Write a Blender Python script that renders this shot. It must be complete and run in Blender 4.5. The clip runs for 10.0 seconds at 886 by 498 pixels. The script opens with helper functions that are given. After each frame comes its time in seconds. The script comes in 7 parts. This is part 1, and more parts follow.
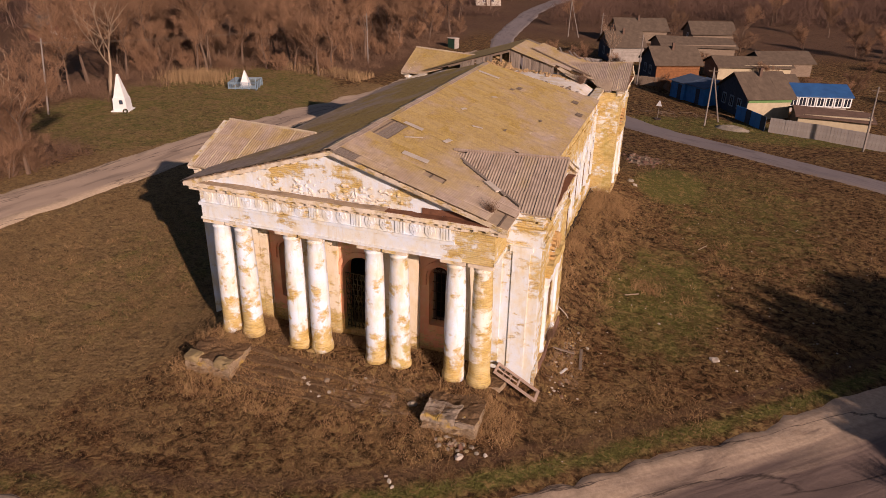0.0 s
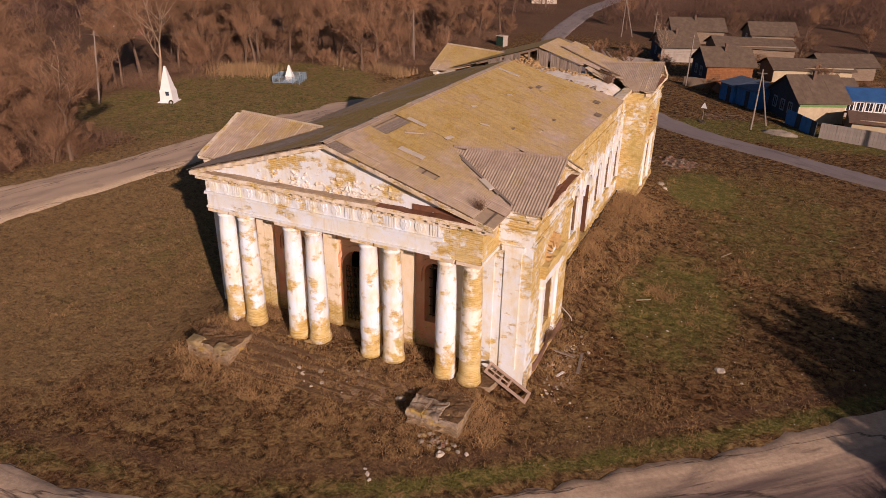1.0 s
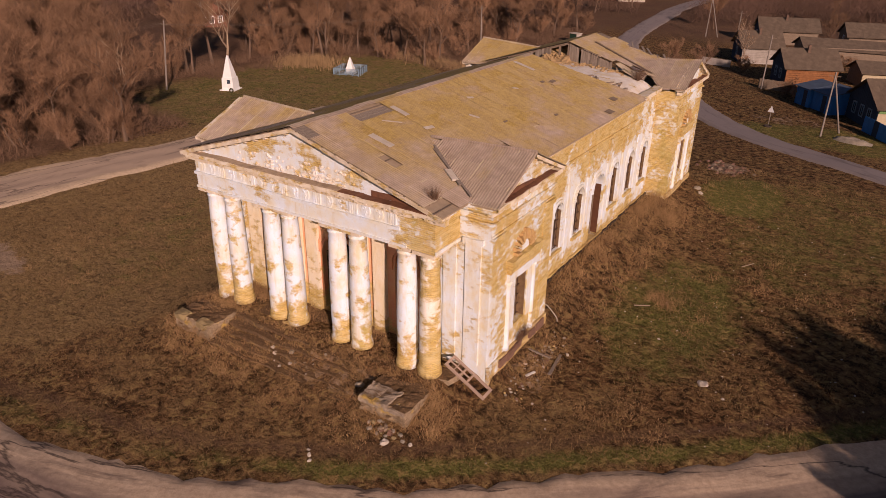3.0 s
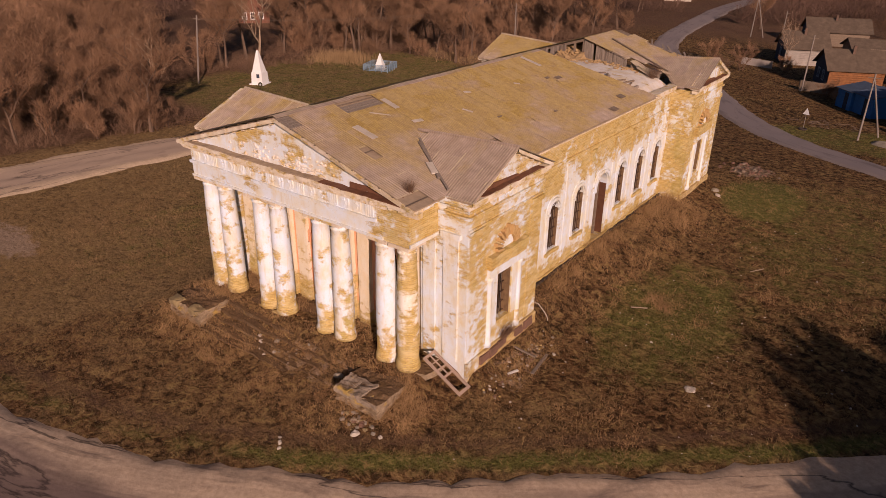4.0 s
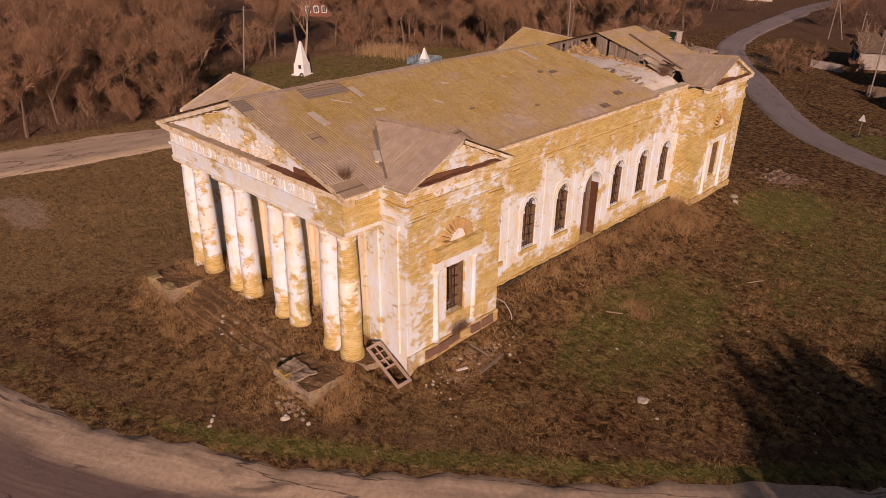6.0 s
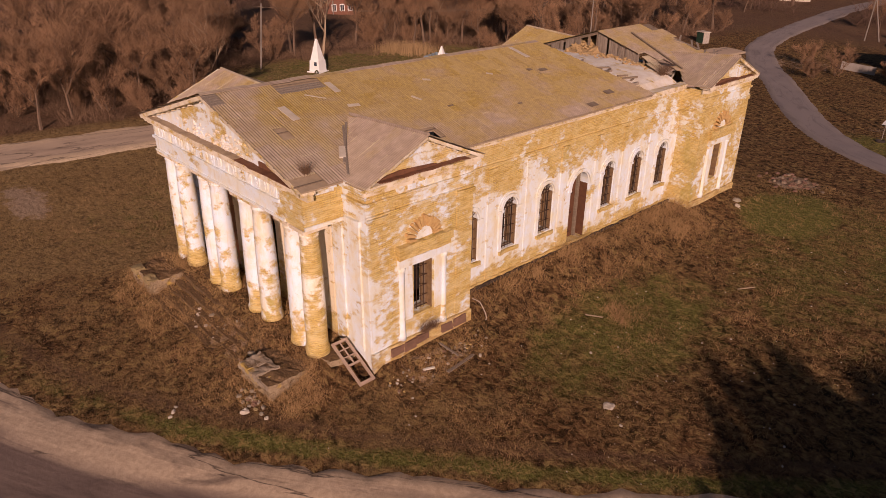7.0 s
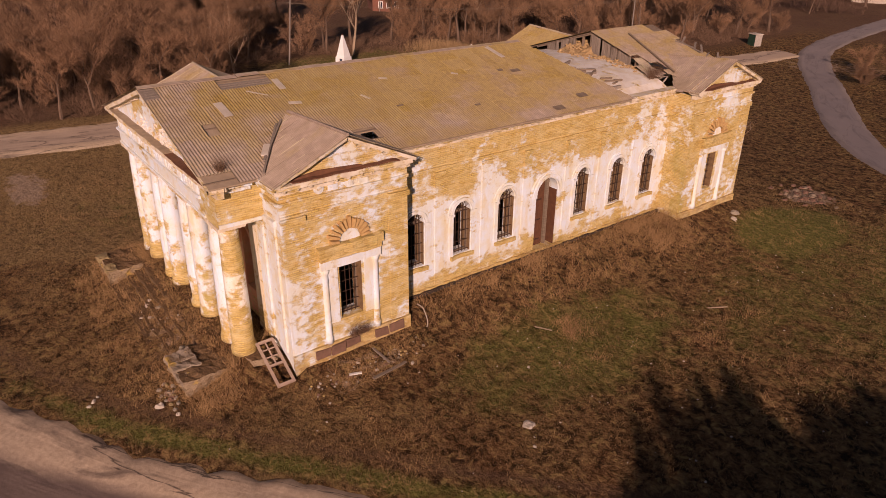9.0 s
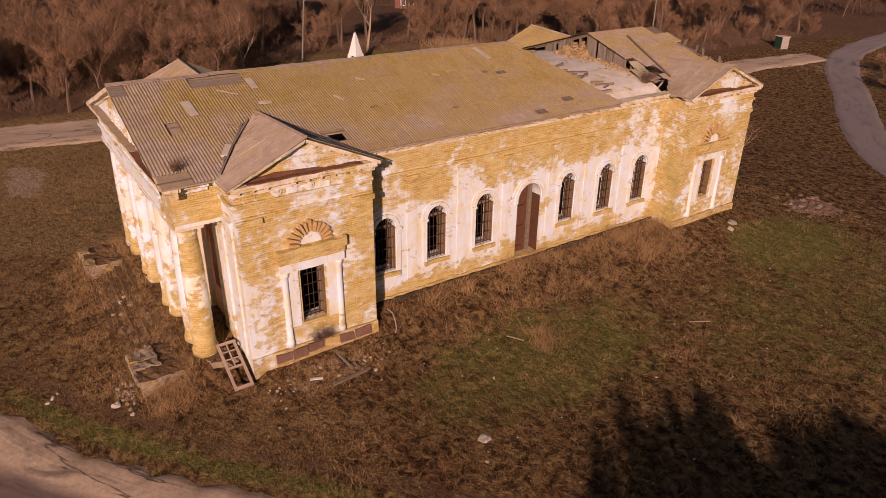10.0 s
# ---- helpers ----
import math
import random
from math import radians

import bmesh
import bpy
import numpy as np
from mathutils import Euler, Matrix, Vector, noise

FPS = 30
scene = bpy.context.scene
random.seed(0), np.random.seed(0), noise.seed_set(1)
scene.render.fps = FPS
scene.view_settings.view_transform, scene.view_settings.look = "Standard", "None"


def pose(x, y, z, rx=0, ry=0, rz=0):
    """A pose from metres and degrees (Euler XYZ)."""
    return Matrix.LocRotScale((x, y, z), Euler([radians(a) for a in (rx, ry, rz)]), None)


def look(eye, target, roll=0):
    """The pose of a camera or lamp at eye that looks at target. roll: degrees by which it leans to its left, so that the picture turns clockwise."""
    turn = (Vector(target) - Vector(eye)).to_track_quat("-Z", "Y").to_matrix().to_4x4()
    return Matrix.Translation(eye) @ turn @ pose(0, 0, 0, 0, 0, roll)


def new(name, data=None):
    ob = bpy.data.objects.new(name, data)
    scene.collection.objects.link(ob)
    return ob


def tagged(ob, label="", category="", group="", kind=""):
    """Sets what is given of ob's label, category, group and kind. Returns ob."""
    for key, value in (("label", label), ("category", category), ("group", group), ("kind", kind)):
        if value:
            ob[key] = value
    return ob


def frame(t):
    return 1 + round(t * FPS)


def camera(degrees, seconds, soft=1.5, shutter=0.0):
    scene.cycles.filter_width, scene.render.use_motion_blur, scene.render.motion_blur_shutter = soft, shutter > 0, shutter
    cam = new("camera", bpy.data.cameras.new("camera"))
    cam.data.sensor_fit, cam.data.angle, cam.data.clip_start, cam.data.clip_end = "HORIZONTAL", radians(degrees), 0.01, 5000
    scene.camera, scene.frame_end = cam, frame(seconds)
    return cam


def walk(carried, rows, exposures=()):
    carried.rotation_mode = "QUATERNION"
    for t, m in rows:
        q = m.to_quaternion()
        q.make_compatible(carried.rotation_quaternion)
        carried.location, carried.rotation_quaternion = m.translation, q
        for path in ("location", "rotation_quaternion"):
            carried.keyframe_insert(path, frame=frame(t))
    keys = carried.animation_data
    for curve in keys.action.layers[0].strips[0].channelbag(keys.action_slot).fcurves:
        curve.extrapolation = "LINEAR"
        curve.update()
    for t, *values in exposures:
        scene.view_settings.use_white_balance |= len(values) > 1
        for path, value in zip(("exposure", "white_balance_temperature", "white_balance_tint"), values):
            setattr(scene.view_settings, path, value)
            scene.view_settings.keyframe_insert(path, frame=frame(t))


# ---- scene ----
cam = camera(65.2, 10.0, 0.5)
PATH = [
    (0, (12.325, -22.077, 17.905), (11.721, -20.364, 17.068), 1.0),
    (0.5, (13.48, -21.624, 17.885), (12.8, -19.942, 17.045), 1.0),
    (1, (14.614, -21.108, 17.878), (13.863, -19.458, 17.033), 1.0),
    (1.5, (15.698, -20.591, 17.861), (14.888, -18.971, 17.013), 0.9),
    (2, (16.829, -19.97, 17.776), (15.96, -18.382, 16.926), 0.8),
    (2.5, (17.879, -19.363, 17.674), (16.958, -17.805, 16.823), 0.8),
    (4, (20.978, -17.164, 17.33), (19.898, -15.715, 16.474), 0.7),
    (4.5, (21.915, -16.395, 17.193), (20.79, -14.981, 16.337), 0.7),
    (5, (22.888, -15.513, 17.091), (21.718, -14.136, 16.233), 0.7),
    (5.5, (23.769, -14.626, 17.033), (22.561, -13.284, 16.172), 0.7),
    (7, (26.374, -11.577, 16.811), (25.059, -10.343, 15.946), 0.6),
    (7.5, (27.121, -10.514, 16.742), (25.775, -9.314, 15.877), 0.5),
    (8, (27.872, -9.335, 16.71), (26.495, -8.172, 15.844), 0.5),
    (8.5, (28.532, -8.199, 16.699), (27.127, -7.071, 15.832), 0.4),
    (9, (29.158, -6.941, 16.74), (27.725, -5.852, 15.869), 0.5),
    (9.5, (29.636, -5.774, 16.807), (28.18, -4.719, 15.931), 0.7),
    (10, (30.073, -4.461, 16.814), (28.592, -3.444, 15.935), 0.8),
]
walk(cam, [(t, look(eye, target, roll)) for t, eye, target, roll in PATH], [(0.0, 0.38, 5850, 26), (2.5, 0.21, 5980, 30), (4.5, 0.11, 6150, 32), (10.0, 0.14, 6350, 36)])

# ---- light ----
SUN_DIR = Vector((0.76 * math.cos(radians(20)), -0.65 * math.cos(radians(20)), math.sin(radians(20)))).normalized()
world = bpy.data.worlds.new("world")
scene.world = world
world.use_nodes = True
wn = world.node_tree
sky = wn.nodes.new("ShaderNodeTexSky")
sky.sky_type, sky.sun_disc = "NISHITA", False
sky.sun_elevation = math.asin(SUN_DIR.z)
sky.sun_rotation = math.atan2(SUN_DIR.x, SUN_DIR.y)
wn.links.new(sky.outputs[0], wn.nodes["Background"].inputs[0])
wn.nodes["Background"].inputs[1].default_value = 0.031
sun_data = bpy.data.lights.new("sun", "SUN")
sun_data.energy, sun_data.angle, sun_data.color = 4.4, radians(0.6), (1.0, 0.74, 0.52)
sun = new("sun", sun_data)
sun.matrix_world = look(SUN_DIR * 100, (0, 0, 0))

# ---- materials ----


class Mat:
    """A small node-material writer."""

    def __init__(self, name, rough=0.9, metal=0.0, spec=0.3):
        self.m = bpy.data.materials.new(name)
        self.m.use_nodes = True
        self.t = self.m.node_tree
        self.b = self.t.nodes["Principled BSDF"]
        self.set(rough, metal, spec)

    def set(self, rough, metal, spec):
        self.b.inputs["Roughness"].default_value = rough
        self.b.inputs["Metallic"].default_value = metal
        self.b.inputs["Specular IOR Level"].default_value = spec

    def node(self, kind, **values):
        n = self.t.nodes.new(kind)
        for k, v in values.items():
            n.inputs[k.replace("_", " ")].default_value = v
        return n

    def link(self, a, b):
        self.t.links.new(a, b)

    def coords(self, which="Object"):
        return self.t.nodes.new("ShaderNodeTexCoord").outputs[which]

    def scaled(self, vec, sx, sy, sz, rot=0.0):
        n = self.t.nodes.new("ShaderNodeMapping")
        n.inputs["Scale"].default_value = (sx, sy, sz)
        n.inputs["Rotation"].default_value = (0, 0, rot)
        self.link(vec, n.inputs["Vector"])
        return n.outputs[0]

    def noise(self, vec, scale, detail=4.0, rough=0.55, distort=0.0):
        n = self.node("ShaderNodeTexNoise", Scale=scale, Detail=detail, Roughness=rough, Distortion=distort)
        self.link(vec, n.inputs["Vector"])
        return n.outputs[0]

    def ramp(self, fac, stops):
        n = self.t.nodes.new("ShaderNodeValToRGB")
        e = n.color_ramp.elements
        while len(e) < len(stops):
            e.new(0.5)
        for k, (p, c) in zip(e, stops):
            k.position = p
            k.color = (c, c, c, 1) if isinstance(c, (int, float)) else (*c, 1)
        self.link(fac, n.inputs[0])
        return n.outputs[0]

    def mix(self, fac, a, b, blend="MIX"):
        n = self.t.nodes.new("ShaderNodeMix")
        n.data_type, n.blend_type = "RGBA", blend
        for sock, v in ((n.inputs[0], fac), (n.inputs[6], a), (n.inputs[7], b)):
            if isinstance(v, (int, float)):
                sock.default_value = v
            elif isinstance(v, tuple):
                sock.default_value = (*v, 1)
            else:
                self.link(v, sock)
        return n.outputs[2]

    def math(self, op, a, b=0.0):
        n = self.t.nodes.new("ShaderNodeMath")
        n.operation = op
        for sock, v in ((n.inputs[0], a), (n.inputs[1], b)):
            if isinstance(v, (int, float)):
                sock.default_value = v
            else:
                self.link(v, sock)
        return n.outputs[0]

    def xyz(self, vec):
        n = self.t.nodes.new("ShaderNodeSeparateXYZ")
        self.link(vec, n.inputs[0])
        return n.outputs

    def random(self):
        return self.t.nodes.new("ShaderNodeObjectInfo").outputs["Random"]

    def island(self):
        return self.t.nodes.new("ShaderNodeNewGeometry").outputs["Random Per Island"]

    def color(self, c):
        if isinstance(c, tuple):
            self.b.inputs["Base Color"].default_value = (*c, 1)
        else:
            self.link(c, self.b.inputs["Base Color"])
        return self

    def bump(self, height, strength=0.4, distance=0.02):
        n = self.node("ShaderNodeBump", Strength=strength, Distance=distance)
        self.link(height, n.inputs["Height"])
        self.link(n.outputs[0], self.b.inputs["Normal"])
        return self


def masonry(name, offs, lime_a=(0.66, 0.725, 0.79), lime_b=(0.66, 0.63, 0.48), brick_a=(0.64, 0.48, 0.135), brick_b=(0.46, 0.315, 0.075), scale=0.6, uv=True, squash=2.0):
    """Lime plaster fallen away from ochre brick. offs: (axis, low, high, [(place 0..1, brick bias)])."""
    m = Mat(name, 0.95, 0.0, 0.15)
    geo = m.t.nodes.new("ShaderNodeNewGeometry").outputs["Position"]
    br = m.node("ShaderNodeTexBrick", Scale=1.0, Mortar_Size=0.013, Mortar_Smooth=0.35, Bias=-0.1, Brick_Width=0.27, Row_Height=0.082)
    if uv:
        m.link(m.coords("UV"), br.inputs["Vector"])
    else:
        sx = m.xyz(m.coords("Object"))
        cb = m.t.nodes.new("ShaderNodeCombineXYZ")
        m.link(m.math("ADD", sx[0], sx[1]), cb.inputs[0])
        m.link(sx[2], cb.inputs[1])
        m.link(cb.outputs[0], br.inputs["Vector"])
    br.inputs["Color1"].default_value = (*brick_a, 1)
    br.inputs["Color2"].default_value = (*brick_b, 1)
    br.inputs["Mortar"].default_value = (0.31, 0.205, 0.08, 1)
    brick = m.mix(m.ramp(m.noise(geo, 0.9, 5), [(0.38, 0.0), (0.68, 0.6)]), br.outputs["Color"], (0.54, 0.36, 0.10))
    brick = m.mix(m.ramp(m.noise(m.scaled(geo, 3, 3, 9), 1.0, 3), [(0.42, 0.0), (0.7, 0.85)]), brick, (0.64, 0.45, 0.17))
    brick = m.mix(m.ramp(m.noise(geo, 11, 4), [(0.55, 0.0), (0.8, 0.7)]), brick, (0.22, 0.12, 0.05))
    brick = m.mix(m.ramp(m.noise(m.scaled(geo, 1, 1, 2.5), 1.7, 7, 0.7), [(0.42, 0.0), (0.66, 0.75)]), brick, (0.66, 0.53, 0.25))
    brick = m.mix(m.ramp(m.noise(m.scaled(geo, 0.9, 0.9, 12), 1.0, 4, 0.6), [(0.48, 0.0), (0.62, 0.4)]), brick, (0.34, 0.23, 0.06))
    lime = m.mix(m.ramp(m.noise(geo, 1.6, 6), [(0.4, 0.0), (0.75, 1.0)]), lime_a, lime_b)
    lime = m.mix(m.ramp(m.noise(m.scaled(geo, 4, 4, 0.5), 1.3, 5), [(0.56, 0.0), (0.80, 0.5)]), lime, (0.54, 0.43, 0.22))
    lime = m.mix(m.ramp(m.noise(geo, 16, 3), [(0.6, 0.0), (0.8, 0.4)]), lime, (0.42, 0.33, 0.19))
    lime = m.mix(m.ramp(m.noise(m.scaled(geo, 1.4, 1.4, 0.6), 1.0, 6, 0.65), [(0.5, 0.0), (0.7, 0.6)]), lime, (0.64, 0.50, 0.22))
    moss = m.ramp(m.noise(m.scaled(geo, 1, 1, 0.35), 0.6, 6, 0.6), [(0.60, 0.0), (0.70, 0.6)])
    brick = m.mix(moss, brick, (0.34, 0.275, 0.055))
    film = m.math("ADD", m.noise(m.scaled(geo, 1, 1, 1.6), 1.1, 7, 0.72), m.math("MULTIPLY", m.noise(m.scaled(geo, 1.5, 1.5, 9), 1.0, 4), 0.25))
    brick = m.mix(m.ramp(film, [(0.60, 0.0), (0.84, 0.5)]), brick, (0.68, 0.60, 0.36))
    v = m.math("ADD", m.noise(geo, scale, 6, 0.58, 0.3), m.math("MULTIPLY", m.math("SUBTRACT", m.noise(m.scaled(geo, 1, 1, squash), 2.4, 6, 0.64), 0.5), 0.72))
    sep = m.xyz(geo)
    for ax, lo, hi, stops in offs:
        f = m.t.nodes.new("ShaderNodeMapRange")
        f.inputs["From Min"].default_value, f.inputs["From Max"].default_value = lo, hi
        m.link(sep["xyz".index(ax)], f.inputs["Value"])
        bias = m.ramp(f.outputs[0], [(p, 0.5 + o) for p, o in stops])
        v = m.math("ADD", v, m.math("SUBTRACT", bias, 0.5))
    fac = m.ramp(v, [(0.43, 0.0), (0.48, 0.5), (0.56, 1.0)])
    m.color(m.mix(fac, lime, brick))
    h = m.math("MULTIPLY", m.math("ADD", m.math("MULTIPLY", br.outputs["Fac"], 0.6), 0.3), m.math("MULTIPLY", fac, -1.0))
    m.bump(m.math("ADD", h, m.math("MULTIPLY", m.noise(geo, 7, 5), 0.6)), 0.8, 0.03)
    return m.m


def bz(*pairs):
    """Brick bias by height, over 0..12 m."""
    return ("z", 0.0, 12.0, [(z / 12.0, o) for z, o in pairs])


# The bluish lime_a values offset the orange sun, so lit plaster looks white.
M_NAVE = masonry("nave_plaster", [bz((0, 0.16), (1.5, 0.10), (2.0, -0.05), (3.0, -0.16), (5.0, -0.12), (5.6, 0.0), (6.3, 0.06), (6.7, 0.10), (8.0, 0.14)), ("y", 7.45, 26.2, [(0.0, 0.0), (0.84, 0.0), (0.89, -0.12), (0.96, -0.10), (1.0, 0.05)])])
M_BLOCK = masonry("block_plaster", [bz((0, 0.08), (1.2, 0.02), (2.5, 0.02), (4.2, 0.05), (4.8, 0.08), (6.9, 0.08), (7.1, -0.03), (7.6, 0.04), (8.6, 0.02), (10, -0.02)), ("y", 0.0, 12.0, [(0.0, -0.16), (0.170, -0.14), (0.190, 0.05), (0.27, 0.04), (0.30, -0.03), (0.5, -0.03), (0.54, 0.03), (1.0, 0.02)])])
M_FRONT = masonry("front_plaster", [bz((0, 0.1), (1.3, 0.02), (2.0, -0.12), (7.0, -0.16), (9, -0.1))], (0.67, 0.735, 0.80), (0.69, 0.65, 0.50))
M_ENTAB = masonry("entablature_plaster", [bz((0, -0.16), (7.3, -0.16), (8, -0.1)), ("x", -7.0, 7.0, [(0.0, 0.15), (0.07, 0.12), (0.10, 0.0), (0.80, 0.0), (0.85, 0.22), (1.0, 0.40)])], (0.67, 0.735, 0.80), (0.69, 0.65, 0.50))
M_PED = masonry("pediment_plaster", [bz((0, -0.16), (8.65, -0.16), (8.9, -0.03), (9.6, 0.0), (9.8, -0.08), (10.0, -0.1)), ("x", -7.0, 7.0, [(0.0, -0.12), (0.25, -0.1), (0.4, -0.02), (0.62, -0.02), (0.75, -0.05), (1.0, -0.1)])], (0.67, 0.735, 0.80), (0.69, 0.65, 0.50), scale=1.0)
M_COL = masonry("column_plaster", [bz((0, 0.22), (1.2, 0.11), (1.7, 0.05), (2.3, -0.04), (3.2, -0.10), (6.6, -0.14))], (0.68, 0.76, 0.85), (0.70, 0.67, 0.55), scale=1.1, uv=False, squash=1.2)
M_COLBRICK = masonry("column_brick", [bz((0, 0.25), (1.9, 0.2), (2.3, -0.04), (4.4, -0.06), (4.7, 0.2), (6.6, 0.1)), ("x", 5.4, 6.5, [(0.0, -0.16), (0.6, -0.1), (0.85, 0.06), (1.0, 0.16)])], (0.82, 0.79, 0.73), uv=False, scale=0.8)
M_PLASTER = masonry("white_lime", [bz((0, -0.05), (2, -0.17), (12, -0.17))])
M_CORNICE = masonry("cornice_lime", [bz((0, -0.10), (12, -0.10))], (0.72, 0.65, 0.53), (0.52, 0.42, 0.29), scale=1.3)
M_OCHRE = masonry("crumbling_brick", [bz((0, 0.3), (12, 0.3))], scale=1.5)
M_PLINTH = masonry("plinth_brick", [bz((0, 0.2), (12, 0.2))], brick_a=(0.30, 0.17, 0.08), brick_b=(0.22, 0.11, 0.06))
M_PINK = masonry("salmon_plaster", [bz((0, 0.1), (1.5, 0.05), (2.5, -0.16), (12, -0.18))], (0.72, 0.33, 0.18), (0.74, 0.47, 0.30))
M_PALE = masonry("pale_ochre_plaster", [bz((0, 0.15), (1.6, 0.08), (2.4, -0.12), (12, -0.18))], (0.76, 0.69, 0.55), (0.76, 0.63, 0.42))
M_LIME = masonry("dusty_lime", [bz((0, -0.15), (12, -0.15))], (0.70, 0.66, 0.60), (0.56, 0.48, 0.38), scale=1.0)


def simple(name, c1, c2, scale=4.0, rough=0.9, metal=0.0, stretch=(1, 1, 1), bump=0.3, per="object", spread=0.35):
    m = Mat(name, rough, metal)
    ob = m.scaled(m.coords("Object"), *stretch)
    n = m.noise(ob, scale, 6, 0.6)
    fac = m.ramp(n, [(0.3, 0.0), (0.72, 1.0)])
    col = m.mix(fac, c1, c2)
    rnd = m.random() if per == "object" else m.island()
    col = m.mix(m.math("MULTIPLY", rnd, spread), col, tuple(v * 0.6 * 0.35 / spread for v in c1))
    m.color(col)
    m.bump(m.noise(ob, scale * 5, 4), bump, 0.02)
    return m.m


M_FANBRICK = simple("fan_brick", (0.62, 0.42, 0.17), (0.42, 0.25, 0.10), 5)
M_RUBBLE = simple("brick_rubble", (0.46, 0.32, 0.15), (0.27, 0.175, 0.085), 5)
# Brick-brown, dark enough to paint shade into the sunlit window reveals.
M_JAMB_SHADE = simple("jamb_shade", (0.25, 0.155, 0.075), (0.13, 0.08, 0.042), 5)
M_BATTEN = simple("pale_roof_timber", (0.44, 0.34, 0.23), (0.28, 0.21, 0.14), 3)
M_WOOD = simple("weathered_wood", (0.26, 0.20, 0.14), (0.14, 0.10, 0.07), 3, stretch=(1, 1, 8))
M_GREYBOARD = simple("grey_boards", (0.30, 0.25, 0.20), (0.15, 0.115, 0.085), 2, stretch=(9, 9, 1))
M_PALESHEET = simple("pale_sheet", (0.56, 0.50, 0.42), (0.42, 0.36, 0.28), 2)
M_RUST = simple("rusted_sheet", (0.22, 0.10, 0.052), (0.12, 0.055, 0.032), 4, 0.8, 0.2)
M_DOOR = simple("brown_door", (0.15, 0.064, 0.03), (0.09, 0.038, 0.021), 4, 0.8)
M_GATE = simple("green_iron", (0.09, 0.08, 0.03), (0.05, 0.045, 0.02), 6, 0.8, 0.2)
M_BROWNSTONE = simple("brown_stone", (0.22, 0.125, 0.085), (0.13, 0.075, 0.05), 3)
M_MOSSSTONE = simple("lichened_stone", (0.37, 0.285, 0.13), (0.15, 0.105, 0.065), 2.6)
M_FRAMEWOOD = simple("pinkish_wood", (0.46, 0.34, 0.26), (0.34, 0.25, 0.19), 3)
M_PALEBLUE = simple("pale_blue_paint", (0.24, 0.33, 0.39), (0.17, 0.24, 0.30), 2, 0.6)
M_BLUEROOF = simple("blue_metal_roof", (0.045, 0.14, 0.34), (0.03, 0.09, 0.24), 1, 0.5, 0.1)
M_BLUESLATE = simple("blue_grey_roof", (0.09, 0.13, 0.19), (0.06, 0.08, 0.12), 2)
M_RUSTROOF = simple("brown_sheet_roof", (0.16, 0.10, 0.07), (0.10, 0.065, 0.045), 2)
M_BOARDWALL = simple("grey_white_boards", (0.40, 0.36, 0.31), (0.28, 0.24, 0.20), 2)
M_GREENDARK = simple("dark_green_paint", (0.03, 0.07, 0.045), (0.02, 0.045, 0.03), 2, 0.6)
M_GLASS = simple("dark_glass", (0.03, 0.035, 0.045), (0.02, 0.022, 0.03), 2, 0.15)
M_FARWOOD = simple("far_wood_twigs", (0.17, 0.10, 0.068), (0.11, 0.062, 0.042), 0.05, per="island")
M_BARK = simple("bark", (0.18, 0.12, 0.080), (0.085, 0.057, 0.041), 1.2, per="object")
M_PALEBARK = simple("pale_bark", (0.44, 0.33, 0.22), (0.26, 0.185, 0.12), 1.2, per="object")
M_TWIG = simple("twigs", (0.39, 0.225, 0.122), (0.14, 0.077, 0.043), 0.25, per="object", spread=0.7)
M_BRUSH = simple("brush_twigs", (0.27, 0.165, 0.098), (0.13, 0.076, 0.047), 0.25, per="island", spread=0.6)
M_IRON = simple("rusty_iron", (0.10, 0.055, 0.035), (0.05, 0.03, 0.022), 9, 0.8, 0.4)
# Interior darkness put into the portico ceiling and floor colour; the tyre shares it.
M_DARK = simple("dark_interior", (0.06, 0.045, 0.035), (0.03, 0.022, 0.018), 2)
M_WHITE = simple("white_paint", (0.82, 0.82, 0.80), (0.74, 0.73, 0.70), 2, 0.6)
M_STONE = simple("worn_concrete", (0.36, 0.31, 0.24), (0.20, 0.17, 0.12), 3)
M_HOUSEROOF = simple("old_asbestos_roof", (0.155, 0.115, 0.078), (0.088, 0.064, 0.044), 1.5)
M_BLUE = simple("blue_paint", (0.04, 0.23, 0.56), (0.03, 0.15, 0.40), 2, 0.6)
M_DKBLUE = simple("dark_boards", (0.05, 0.07, 0.10), (0.03, 0.04, 0.06), 3, stretch=(1, 1, 6))
M_LOG = simple("orange_logs", (0.29, 0.125, 0.045), (0.17, 0.072, 0.028), 3)
M_CREAM = simple("cream_render", (0.50, 0.42, 0.27), (0.38, 0.31, 0.20), 2)
M_GREEN = simple("green_paint", (0.16, 0.27, 0.09), (0.11, 0.20, 0.07), 2)
M_GREYFENCE = simple("grey_fence_sheet", (0.46, 0.41, 0.36), (0.33, 0.29, 0.25), 2)
M_PIER = simple("red_log_wall", (0.24, 0.105, 0.066), (0.15, 0.066, 0.044), 3)
M_CONCRETE = simple("pole_concrete", (0.27, 0.235, 0.20), (0.20, 0.165, 0.14), 3)


